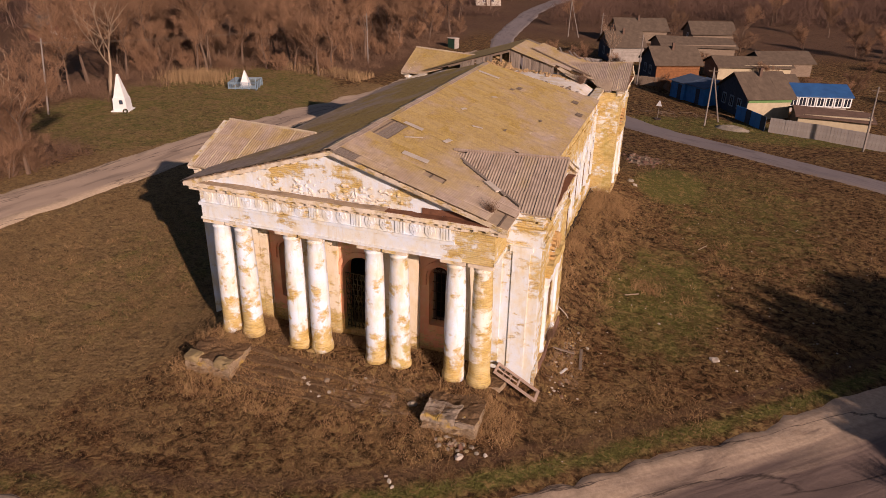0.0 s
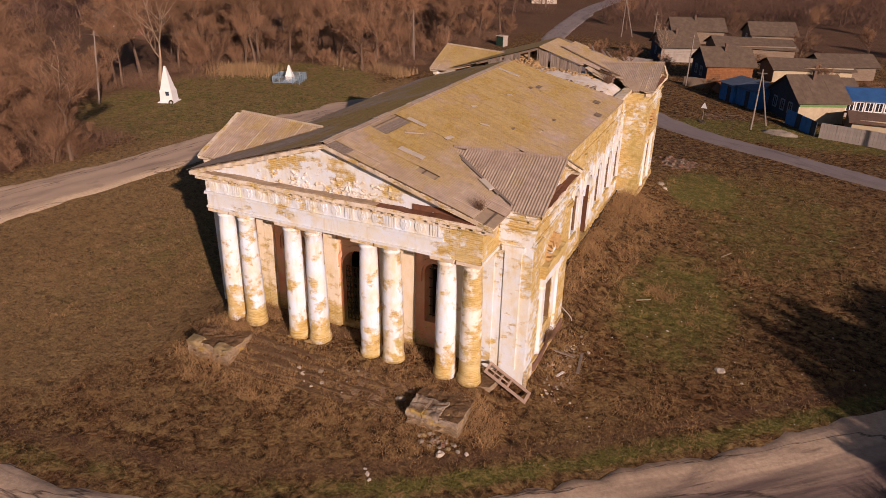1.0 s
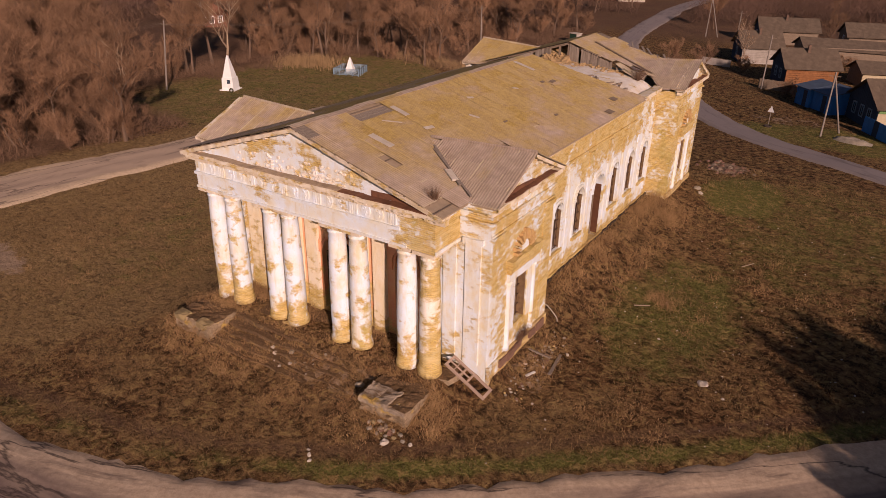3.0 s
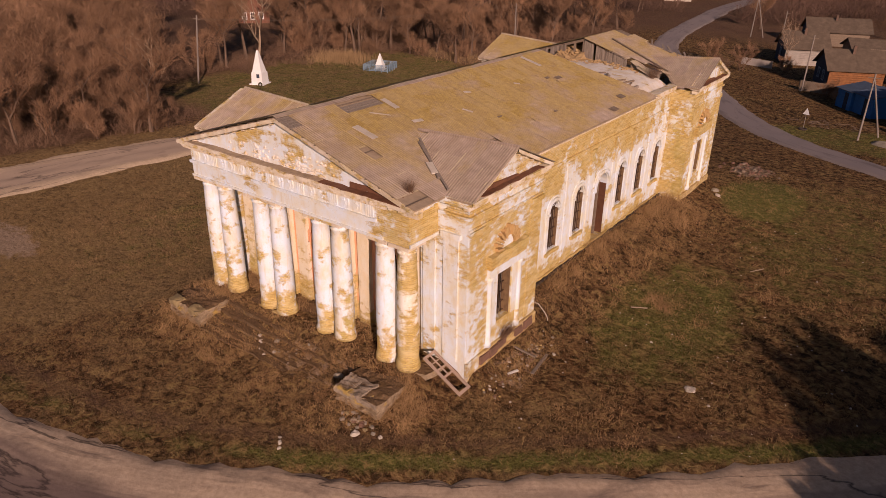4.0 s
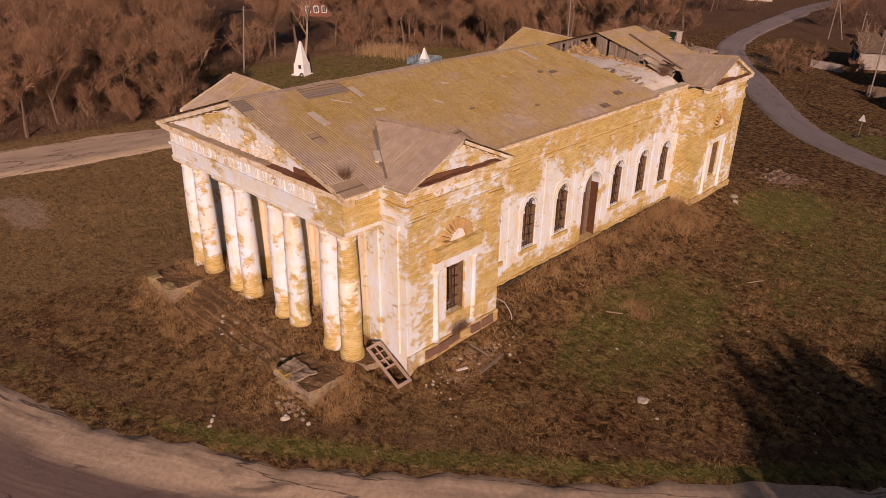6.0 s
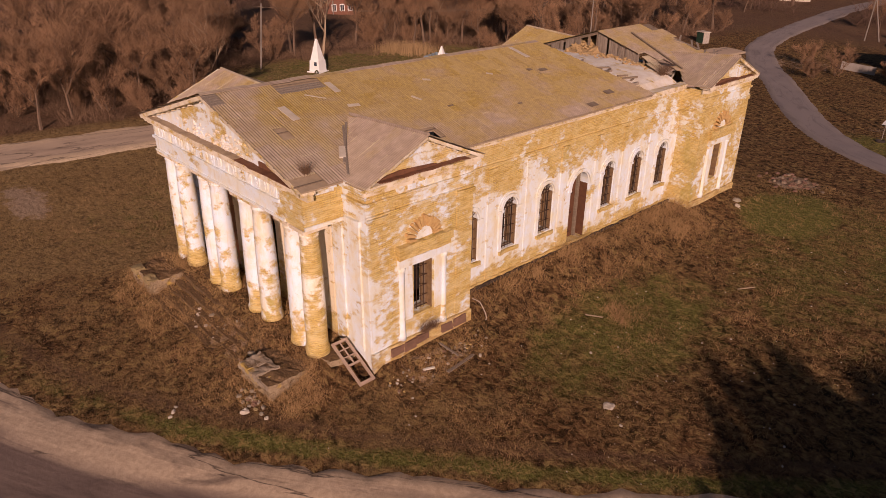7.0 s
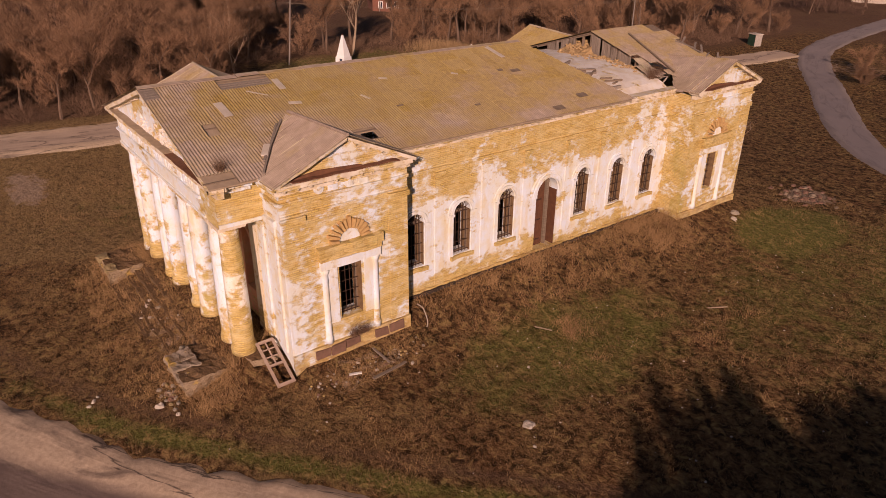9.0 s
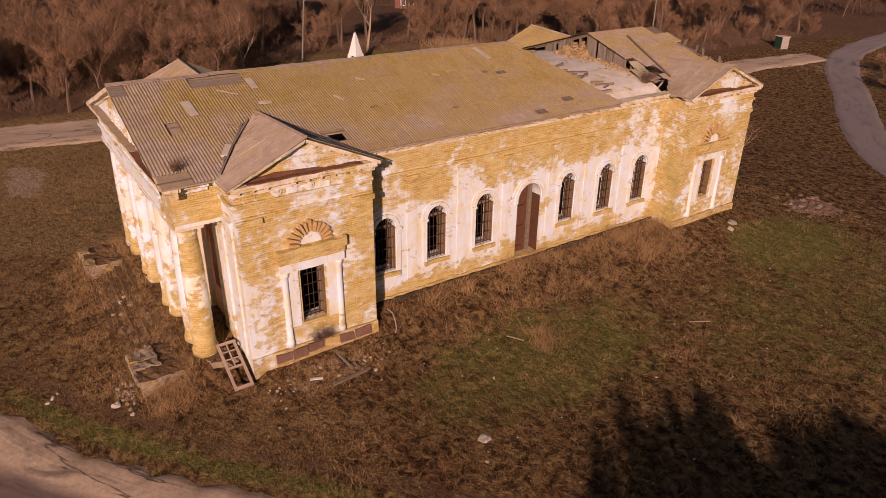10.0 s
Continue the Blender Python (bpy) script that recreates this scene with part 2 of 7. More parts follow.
def earthy_stone(name, stone_a, stone_b, amount):
    """Broken stone under washed-in brown earth, with yellow lichen."""
    m = Mat(name, 0.97, 0.0, 0.15)
    p = m.coords("Object")
    fine = m.noise(p, 9, 5, 0.7)
    stone = m.mix(m.ramp(fine, [(0.3, 0.0), (0.7, 1.0)]), stone_a, stone_b)
    stone = m.mix(m.ramp(m.noise(p, 1.9, 5, 0.6), [(0.55, 0.0), (0.66, 0.85)]), stone, (0.50, 0.34, 0.07))
    earth = m.mix(m.ramp(fine, [(0.3, 0.0), (0.7, 1.0)]), (0.060, 0.034, 0.018), (0.20, 0.125, 0.062))
    nz = m.xyz(m.t.nodes.new("ShaderNodeNewGeometry").outputs["Normal"])[2]
    dust = m.math("ADD", m.math("MULTIPLY", nz, 0.35), m.noise(p, 1.3, 6, 0.7))
    m.color(m.mix(m.ramp(dust, [(amount - 0.08, 0.0), (amount + 0.08, 0.95)]), stone, earth))
    m.bump(m.math("ADD", m.noise(p, 4, 6, 0.7), fine), 0.9, 0.08)
    return m.m


M_STEP = earthy_stone("earthy_step_stone", (0.40, 0.31, 0.20), (0.22, 0.16, 0.10), 0.62)
M_STEPEARTH = earthy_stone("buried_step_stone", (0.24, 0.17, 0.10), (0.13, 0.09, 0.05), 0.46)
M_STEPPALE = earthy_stone("pale_step_stone", (0.40, 0.33, 0.25), (0.24, 0.185, 0.13), 0.92)


def slate_material(name, moss, grooves=True):
    m = Mat(name, 0.92)
    ob = m.coords("Object")
    geo = m.t.nodes.new("ShaderNodeNewGeometry").outputs["Position"]
    grey = m.mix(m.ramp(m.noise(geo, 3.0, 6), [(0.3, 0.0), (0.7, 1.0)]), (0.43, 0.34, 0.27), (0.29, 0.23, 0.18))
    yel = m.mix(m.ramp(m.noise(geo, 6.0, 5), [(0.3, 0.0), (0.7, 1.0)]), (0.41, 0.295, 0.078), (0.245, 0.165, 0.043))
    gp = m.xyz(geo)
    front = m.ramp(m.math("MULTIPLY", gp[1], 0.1), [(0.05, 0.02), (0.25, 0.11), (0.9, 0.16)])
    low = m.ramp(m.math("SUBTRACT", m.math("MULTIPLY", gp[2], 0.4), 3.2), [(0.15, 0.0), (0.75, 0.20)])
    lich = m.ramp(m.math("ADD", m.math("ADD", m.math("ADD", front, m.math("MULTIPLY", m.math("SUBTRACT", m.random(), 0.5), 0.16)), low), m.noise(m.scaled(geo, 0.5, 0.25, 0.5), 1.0, 6, 0.65)), [(moss - 0.10, 0.0), (moss + 0.14, 1.0)])
    col = m.mix(lich, grey, yel)
    col = m.mix(m.math("MULTIPLY", m.random(), 0.30), col, (0.46, 0.38, 0.25))
    col = m.mix(m.ramp(m.noise(geo, 0.9, 5), [(0.5, 0.0), (0.8, 0.5)]), col, (0.27, 0.195, 0.115))
    m.color(col)
    if grooves:
        wv = m.math("COSINE", m.math("MULTIPLY", m.xyz(ob)[0], 2 * math.pi / 0.118))
        dirt = m.math("MULTIPLY", m.ramp(wv, [(0.0, 0.32), (0.5, 0.0)]), m.ramp(m.noise(geo, 1.7, 5), [(0.3, 0.3), (0.6, 1.0)]))
        col = m.mix(dirt, col, (0.17, 0.115, 0.07))
        oc = m.xyz(ob)
        lap = m.ramp(m.math("MULTIPLY", oc[1], -1.0 / 1.2), [(0.0, 0.0), (0.90, 0.0), (0.97, 0.8)])
        side = m.ramp(m.math("MULTIPLY", oc[0], 1.0 / 0.708), [(0.02, 0.8), (0.09, 0.0), (1.0, 0.0)])
        seam = m.math("MULTIPLY", m.math("MAXIMUM", lap, side), m.ramp(m.noise(geo, 1.1, 5, 0.7), [(0.38, 0.0), (0.6, 0.85)]))
        col = m.mix(seam, col, (0.50, 0.43, 0.27))
        m.color(col)
    m.bump(m.noise(geo, 30, 4), 0.4, 0.01)
    return m.m


M_SLATE_W = slate_material("old_slate", 0.66, False)
M_SLATE = slate_material("lichened_slate", 0.66)
M_SLATE_GREY = slate_material("grey_slate", 0.95)
M_SLATE_FAR = slate_material("weathered_slate", 0.80)
M_SLATE_OCHRE = slate_material("ochre_slate", 0.62, False)
M_SLATE_STREAKED = slate_material("streaked_slate", 0.76)


def ground_material():
    m = Mat("dry_grass_ground", 1.0, 0.0, 0.1)
    p = m.coords("Object")
    att = m.t.nodes.new("ShaderNodeAttribute")
    att.attribute_name = "cover"
    cov = m.t.nodes.new("ShaderNodeSeparateColor")
    m.link(att.outputs["Color"], cov.inputs[0])
    mid = m.noise(p, 0.45, 6, 0.65, 0.6)
    clump = m.noise(p, 2.2, 5, 0.65, 0.4)
    fine = m.noise(p, 9.0, 6, 0.75)
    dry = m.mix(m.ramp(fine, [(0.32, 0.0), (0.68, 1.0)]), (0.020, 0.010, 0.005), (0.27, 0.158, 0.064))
    dry = m.mix(m.ramp(mid, [(0.40, 0.0), (0.62, 0.85)]), dry, (0.125, 0.062, 0.026))
    dry = m.mix(m.ramp(m.noise(p, 0.16, 5, 0.6, 0.8), [(0.44, 0.0), (0.62, 0.35)]), dry, (0.20, 0.125, 0.050))
    dry = m.mix(m.ramp(clump, [(0.5, 0.0), (0.72, 0.75)]), dry, (0.29, 0.185, 0.082))
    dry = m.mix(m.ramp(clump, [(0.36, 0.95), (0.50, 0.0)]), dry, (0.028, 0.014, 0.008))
    straw = m.mix(m.ramp(fine, [(0.3, 0.0), (0.7, 1.0)]), (0.14, 0.086, 0.037), (0.40, 0.275, 0.125))
    strawy = m.math("ADD", att.outputs["Alpha"], m.math("MULTIPLY", m.math("SUBTRACT", m.noise(p, 0.5, 6, 0.7, 0.5), 0.5), 1.8))
    dry = m.mix(m.ramp(strawy, [(0.35, 0.0), (0.85, 0.85)]), dry, straw)
    green = m.mix(m.ramp(fine, [(0.3, 0.0), (0.7, 1.0)]), (0.045, 0.052, 0.012), (0.235, 0.228, 0.055))
    loose = m.math("ADD", cov.outputs[0], m.math("MULTIPLY", m.math("SUBTRACT", m.noise(p, 0.7, 7, 0.75, 0.6), 0.5), 2.2))
    col = m.mix(m.ramp(loose, [(0.30, 0.0), (0.85, 0.85)]), dry, green)
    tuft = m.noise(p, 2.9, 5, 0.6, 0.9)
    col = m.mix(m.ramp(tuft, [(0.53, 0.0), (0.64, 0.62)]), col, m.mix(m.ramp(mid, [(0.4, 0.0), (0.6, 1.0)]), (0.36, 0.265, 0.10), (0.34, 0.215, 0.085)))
    # Near-black tuft hollows paint the shade between tufts, weaker on lawn and straw.
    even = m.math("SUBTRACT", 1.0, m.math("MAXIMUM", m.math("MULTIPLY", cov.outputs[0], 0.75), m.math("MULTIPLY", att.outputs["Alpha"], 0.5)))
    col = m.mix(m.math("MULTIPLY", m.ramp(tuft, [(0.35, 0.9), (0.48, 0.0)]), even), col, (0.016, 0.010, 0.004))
    litter = m.mix(m.ramp(fine, [(0.3, 0.0), (0.7, 1.0)]), (0.085, 0.048, 0.030), (0.19, 0.11, 0.066))
    litter = m.mix(m.ramp(m.noise(p, 0.12, 7, 0.7, 0.5), [(0.42, 0.0), (0.6, 0.9)]), litter, (0.16, 0.098, 0.056))
    litter = m.mix(m.ramp(clump, [(0.5, 0.0), (0.7, 0.8)]), litter, (0.06, 0.036, 0.022))
    col = m.mix(cov.outputs[1], col, litter)
    earth = m.mix(m.ramp(fine, [(0.3, 0.0), (0.7, 1.0)]), (0.52, 0.39, 0.27), (0.22, 0.15, 0.10))
    be = m.math("ADD", cov.outputs[2], m.math("MULTIPLY", m.math("SUBTRACT", m.noise(p, 0.9, 7, 0.72, 1.0), 0.5), 1.9))
    col = m.mix(m.ramp(be, [(0.52, 0.0), (0.75, 0.9)]), col, earth)
    m.color(col)
    m.bump(m.math("ADD", m.math("ADD", m.math("MULTIPLY", fine, 0.5), clump), m.math("MULTIPLY", tuft, 0.8)), 1.0, 0.26)
    return m.m


def dirt_material(name, c1, c2, c3, edge=0.16, cracks=0.85):
    m = Mat(name, 0.95, 0.0, 0.2)
    p = m.coords("Object")
    uv = m.coords("UV")
    lanes = m.noise(m.scaled(uv, 0.07, 0.9, 1), 1.2, 3, 0.5, 0.5)
    fine = m.noise(p, 5.0, 6, 0.7)
    col = m.mix(m.ramp(fine, [(0.3, 0.0), (0.7, 1.0)]), c1, c2)
    off = m.math("ABSOLUTE", m.xyz(uv)[1])
    col = m.mix(m.ramp(m.math("ADD", m.math("MULTIPLY", off, edge), m.math("MULTIPLY", lanes, 0.5)), [(0.58, 0.92), (0.74, 0.0)]), col, c3)
    col = m.mix(m.ramp(m.noise(m.scaled(uv, 0.2, 0.8, 1), 1.0, 6, 0.6, 0.8), [(0.54, 0.0), (0.68, 0.75)]), col, tuple(v * 0.6 for v in c3))
    crack = m.math("ABSOLUTE", m.math("SUBTRACT", m.noise(m.scaled(uv, 0.06, 0.35, 1), 1.0, 6, 0.55, 0.6), 0.5))
    col = m.mix(m.ramp(crack, [(0.0, cracks), (0.012, 0.0)]), col, tuple(v * 0.3 for v in c3))
    m.color(col)
    m.bump(m.math("ADD", m.math("MULTIPLY", fine, 0.3), lanes), 0.8, 0.08)
    return m.m


M_GROUND = ground_material()
M_DIRT = dirt_material("dirt_road", (0.60, 0.46, 0.32), (0.40, 0.295, 0.20), (0.15, 0.107, 0.092), 0.14)
M_TRACK = dirt_material("sandy_track", (0.60, 0.465, 0.315), (0.44, 0.33, 0.22), (0.42, 0.32, 0.235), 0.24)
M_ASPHALT = dirt_material("worn_asphalt", (0.27, 0.225, 0.195), (0.21, 0.178, 0.165), (0.235, 0.20, 0.19), 0.3, 0.25)
M_GRASS = simple("dry_grass_blades", (0.36, 0.235, 0.095), (0.13, 0.075, 0.032), 0.8, per="island", spread=0.75)
M_GRASS_GREEN = simple("green_grass_blades", (0.135, 0.135, 0.034), (0.06, 0.066, 0.018), 0.8, per="island")
M_WEED = simple("dry_weeds", (0.52, 0.33, 0.145), (0.27, 0.15, 0.066), 0.8, per="island", spread=0.6)
M_REED = simple("dry_reeds", (0.36, 0.24, 0.115), (0.26, 0.165, 0.08), 0.8, per="island")

# ---- mesh helpers ----
UP = Vector((0, 0, 1))


def finish(name, bm, mat, parent=None, label="", smooth=False):
    uvl = bm.loops.layers.uv.verify()
    bm.normal_update()
    for f in bm.faces:
        n = f.normal
        f.smooth = smooth
        for lp in f.loops:
            c = lp.vert.co
            if abs(n.z) > 0.75:
                lp[uvl].uv = (c.x, c.y)
            elif abs(n.x) > abs(n.y):
                lp[uvl].uv = (c.y, c.z)
            else:
                lp[uvl].uv = (c.x, c.z)
    me = bpy.data.meshes.new(name)
    bm.to_mesh(me)
    bm.free()
    me.materials.append(mat)
    ob = new(name, me)
    if parent:
        ob.parent = parent
    if label:
        ob["label"] = label
    return ob


def part(name, bm, mat, parent, label="", smooth=False):
    return finish(name, bm, mat, parent, label, smooth)


def hexa(bm, pts):
    v = [bm.verts.new(p) for p in pts]
    for a in ((3, 2, 1, 0), (4, 5, 6, 7), (0, 1, 5, 4), (1, 2, 6, 5), (2, 3, 7, 6), (3, 0, 4, 7)):
        bm.faces.new([v[i] for i in a])


def box(bm, x0, x1, y0, y1, z0, z1):
    hexa(bm, [(x0, y0, z0), (x1, y0, z0), (x1, y1, z0), (x0, y1, z0), (x0, y0, z1), (x1, y0, z1), (x1, y1, z1), (x0, y1, z1)])


class Face:
    """A wall's own axes: u along it, v up, n out of it."""

    def __init__(self, o, u, n):
        self.o, self.u, self.n = Vector(o), Vector(u), Vector(n)

    def at(self, u, v, n):
        return self.o + self.u * u + UP * v + self.n * n

    def block(self, bm, u0, u1, v0, v1, n0, n1):
        hexa(bm, [self.at(u0, v0, n0), self.at(u1, v0, n0), self.at(u1, v0, n1), self.at(u0, v0, n1),
                  self.at(u0, v1, n0), self.at(u1, v1, n0), self.at(u1, v1, n1), self.at(u0, v1, n1)])

    def prism(self, bm, outline, n0, n1):
        a = [bm.verts.new(self.at(u, v, n0)) for u, v in outline]
        b = [bm.verts.new(self.at(u, v, n1)) for u, v in outline]
        bm.faces.new(a)
        bm.faces.new(b[::-1])
        for i in range(len(a)):
            j = (i + 1) % len(a)
            bm.faces.new((a[j], a[i], b[i], b[j]))


def arch_points(u0, u1, vs, steps=10):
    r, c = (u1 - u0) / 2, (u0 + u1) / 2
    return [(c - r * math.cos(math.pi * i / steps), vs + r * math.sin(math.pi * i / steps)) for i in range(steps + 1)]


def wall(bm, fr, u0, u1, v0, v1, openings, thick):
    """Openings: (ua, ub, va, vb, arched), vb the crown; sorted along u."""
    cur = u0
    for ua, ub, va, vb, arched in sorted(openings):
        if ua > cur:
            fr.block(bm, cur, ua, v0, v1, -thick, 0)
        if va > v0:
            fr.block(bm, ua, ub, v0, va, -thick, 0)
        if arched:
            pts = arch_points(ua, ub, vb - (ub - ua) / 2)
            for (a, b), (c, d) in zip(pts, pts[1:]):
                hexa(bm, [fr.at(a, b, -thick), fr.at(c, d, -thick), fr.at(c, d, 0), fr.at(a, b, 0),
                          fr.at(a, v1, -thick), fr.at(c, v1, -thick), fr.at(c, v1, 0), fr.at(a, v1, 0)])
        else:
            fr.block(bm, ua, ub, vb, v1, -thick, 0)
        cur = ub
    if cur < u1:
        fr.block(bm, cur, u1, v0, v1, -thick, 0)


def tube(bm, p, q, r0, r1, sides=5, caps=False):
    p, q = Vector(p), Vector(q)
    d = (q - p).normalized()
    a = d.orthogonal().normalized()
    b = d.cross(a)
    ring = []
    for c, r in ((p, r0), (q, r1)):
        ring.append([bm.verts.new(c + (a * math.cos(2 * math.pi * k / sides) + b * math.sin(2 * math.pi * k / sides)) * r) for k in range(sides)])
    for k in range(sides):
        j = (k + 1) % sides
        bm.faces.new((ring[0][k], ring[0][j], ring[1][j], ring[1][k]))
    if caps:
        bm.faces.new(ring[0][::-1])
        bm.faces.new(ring[1])


def lathe(bm, cx, cy, prof, sides=24):
    rings = []
    for r, z in prof:
        rings.append([bm.verts.new((cx + r * math.cos(2 * math.pi * k / sides), cy + r * math.sin(2 * math.pi * k / sides), z)) for k in range(sides)])
    for a, b in zip(rings, rings[1:]):
        for k in range(sides):
            j = (k + 1) % sides
            bm.faces.new((a[k], a[j], b[j], b[k]))
    bm.faces.new(rings[0][::-1])
    bm.faces.new(rings[-1])


def torus(bm, big, small, z, n=18, m=7):
    rings = []
    for i in range(n):
        a = 2 * math.pi * i / n
        rings.append([bm.verts.new(((big + small * math.cos(2 * math.pi * k / m)) * math.cos(a), (big + small * math.cos(2 * math.pi * k / m)) * math.sin(a), z + small * math.sin(2 * math.pi * k / m))) for k in range(m)])
    for i in range(n):
        for k in range(m):
            bm.faces.new((rings[i][k], rings[(i + 1) % n][k], rings[(i + 1) % n][(k + 1) % m], rings[i][(k + 1) % m]))


def empty(name, loc=(0, 0, 0)):
    ob = new(name)
    ob.location = loc
    return ob


# ---- ground ----


def smooth01(t):
    t = max(0.0, min(1.0, t))
    return t * t * (3 - 2 * t)


WEST_ROAD = [(-60, -70, 5), (-42, -40, 5.5), (-35, -20, 6), (-31.2, -4, 6), (-29.9, 6, 5.8), (-28.2, 16, 5), (-26.6, 30, 5), (-24.4, 45, 5), (-22.6, 56, 5), (-22.2, 68, 5), (-22.5, 80, 5), (-21, 92, 5)]
EAST_ROAD = [(150, -40, 5), (90, 5, 5), (55, 24, 4), (38, 32.8, 3.6), (28.3, 39, 3.4), (21.7, 43.6, 3.4), (14.9, 48.2, 3.5), (9, 52.5, 3.5), (3.4, 58.6, 3.8), (-2.0, 66.6, 4.0), (-6.4, 74, 4.0), (-11.2, 81.5, 4.1), (-16.4, 90, 4.2), (-19.9, 98, 4.2), (-22.6, 110, 4.2), (-24.3, 125, 4.4), (-25.6, 140, 4.6), (-26.5, 153, 4.6), (-24, 190, 5), (-10, 260, 5)]
SOUTH_ROAD = [(-34, -26, 8), (-20, -19, 9), (-9, -15, 9), (0, -13.1, 9.2), (7.15, -10.0, 9.2), (12.4, -6.6, 9.2), (17.5, -2.5, 9.2), (22.5, 1.9, 9.2), (28.4, 8.1, 9), (35, 17, 8), (42, 27, 7)]


def spline(pts, step=0.5):
    """Evenly stepped Catmull-Rom through the points (x, y, width)."""
    out = []
    p = [pts[0]] + list(pts) + [pts[-1]]
    for a, b, c, d in zip(p, p[1:], p[2:], p[3:]):
        n = max(2, int(math.dist(b[:2], c[:2]) / step))
        for i in range(n):
            t = i / n
            out.append(tuple(0.5 * (2 * b[k] + (c[k] - a[k]) * t + (2 * a[k] - 5 * b[k] + 4 * c[k] - d[k]) * t * t + (3 * b[k] - a[k] - 3 * c[k] + d[k]) * t ** 3) for k in range(3)))
    out.append(pts[-1])
    return out


ROAD_LINES = {n: np.array(spline(p, 1.0)) for n, p in (("w", WEST_ROAD), ("e", EAST_ROAD), ("s", SOUTH_ROAD))}


def road_gap(x, y, which="wes"):
    """Distance from the nearest road's edge (negative on the road)."""
    best = 1e9
    for n in which:
        a = ROAD_LINES[n]
        best = min(best, float((np.hypot(a[:, 0] - x, a[:, 1] - y) - a[:, 2] / 2).min()))
    return best


def height(x, y):
    dx = max(abs(x) - (7.6 - 1.0 * smooth01((2.2 - y) / 0.6)), 0.0)
    dy = max(0.0 - y, y - 32.0, 0.0)
    d = math.hypot(dx, dy)
    z = 0.98 * math.exp(-d / (1.25 - 0.6 * smooth01((x - 6.0) / 1.5) * smooth01((9 - y) / 4) * smooth01((y + 1.5) / 2) + 1.5 * smooth01((y - 10) / 14)))
    z += 0.9 * smooth01((-x - 12) / 26) * (1 - smooth01((y - 52) / 25))
    z -= 0.95 * smooth01((y - 30) / 28) * smooth01((x + 52 - 0.2 * (y - 30)) / 32)
    z -= 0.25 * smooth01((-y - 1) / 8) * smooth01((x + 22) / 20)
    far = max(0.0, math.hypot(x, y - 15) - 110)
    z += far * 0.012
    z += 0.12 * noise.noise((x * 0.16, y * 0.16, 0)) + 0.05 * noise.noise((x * 0.7, y * 0.7, 3))
    return z


def blob(x, y, cx, cy, rx, ry):
    return max(0.0, 1 - ((x - cx) / rx) ** 2 - ((y - cy) / ry) ** 2)


def cover(x, y):
    """What grows at a place: green grass, leaf litter, bare earth, each 0..1."""
    g = 0.6 * smooth01(blob(x, y, -38, 40, 15, 24) * 2.2)
    g = max(g, 0.8 * smooth01(blob(x, y, 12.6, 13, 4.6, 9)), 0.58 * smooth01(blob(x, y, 17, 28, 8, 16)), 1.0 * smooth01(blob(x, y, 12, 32, 3.5, 6) * 1.4))
    g = max(g, 0.75 * smooth01(blob(x, y, 18, 56, 18, 6) * 1.4), 0.4 * smooth01(blob(x, y, -14, 10, 9, 16)))
    if -16 < x < 36 and -20 < y < 30:
        e = road_gap(x, y, "s")
        g = max(g, 0.95 * (0.5 + 0.5 * smooth01((x - 1) / 6)) * smooth01(1 - abs(e - 0.75) / 0.9))
        # darker brown line about 1.75 m off the road, drawn in the litter colour
        verge = 0.7 * smooth01(1 - abs(e - 1.75) / 0.45)
    else:
        verge = 0.0
    litter = max(verge, smooth01((-x - 47) / 5), smooth01((-x - 33.5) / 3) * smooth01((24 - y) / 6), smooth01((y - 60) / 8) * smooth01((-x - 26) / 5), smooth01((y - 105) / 15))
    bare = max(1.0 * blob(x, y, -21.3, -3, 4.8, 1.9), 0.8 * smooth01(blob(x, y, 9.3, 38.8, 2.2, 2.6) * 1.5), 0.45 * smooth01(blob(x, y, 2, -1.0, 7, 1.8)), 0.5 * smooth01(blob(x, y, 8.8, 4.6, 1.6, 3)), 0.5 * smooth01(blob(x, y, 11, 62, 7, 4)), 0.55 * smooth01(blob(x, y, -14, 90, 16, 10)))
    straw = max(0.42 * smooth01(blob(x, y, -3, -5, 15, 8) * 1.6), 0.95 * smooth01(blob(x, y, -19, 4, 14, 18) * 2.0), 0.2 * smooth01(blob(x, y, 17, 10, 4, 14)), 0.5 * smooth01(blob(x, y, 11.5, 1.5, 5, 5) * 1.3), 0.9 * smooth01(blob(x, y, -38, 40, 15, 24) * 2.2))
    if -50 < x < -14 and -40 < y < 60:
        straw = max(straw, 0.95 * smooth01(1 - (road_gap(x, y, "w") - 1.0) / 4.5))
        litter *= 1 - 0.8 * smooth01(1 - (road_gap(x, y, "w") - 1.0) / 2.5)
    return g * (1 - litter), litter, bare, straw


def axis(lo, hi, fine_lo, fine_hi, step, grow=1.13):
    out = list(np.arange(fine_lo, fine_hi + 1e-6, step))
    s, v = step, fine_hi
    while v < hi:
        s *= grow
        v += s
        out.append(v)
    s, v = step, fine_lo
    while v > lo:
        s *= grow
        v -= s
        out.insert(0, v)
    return out


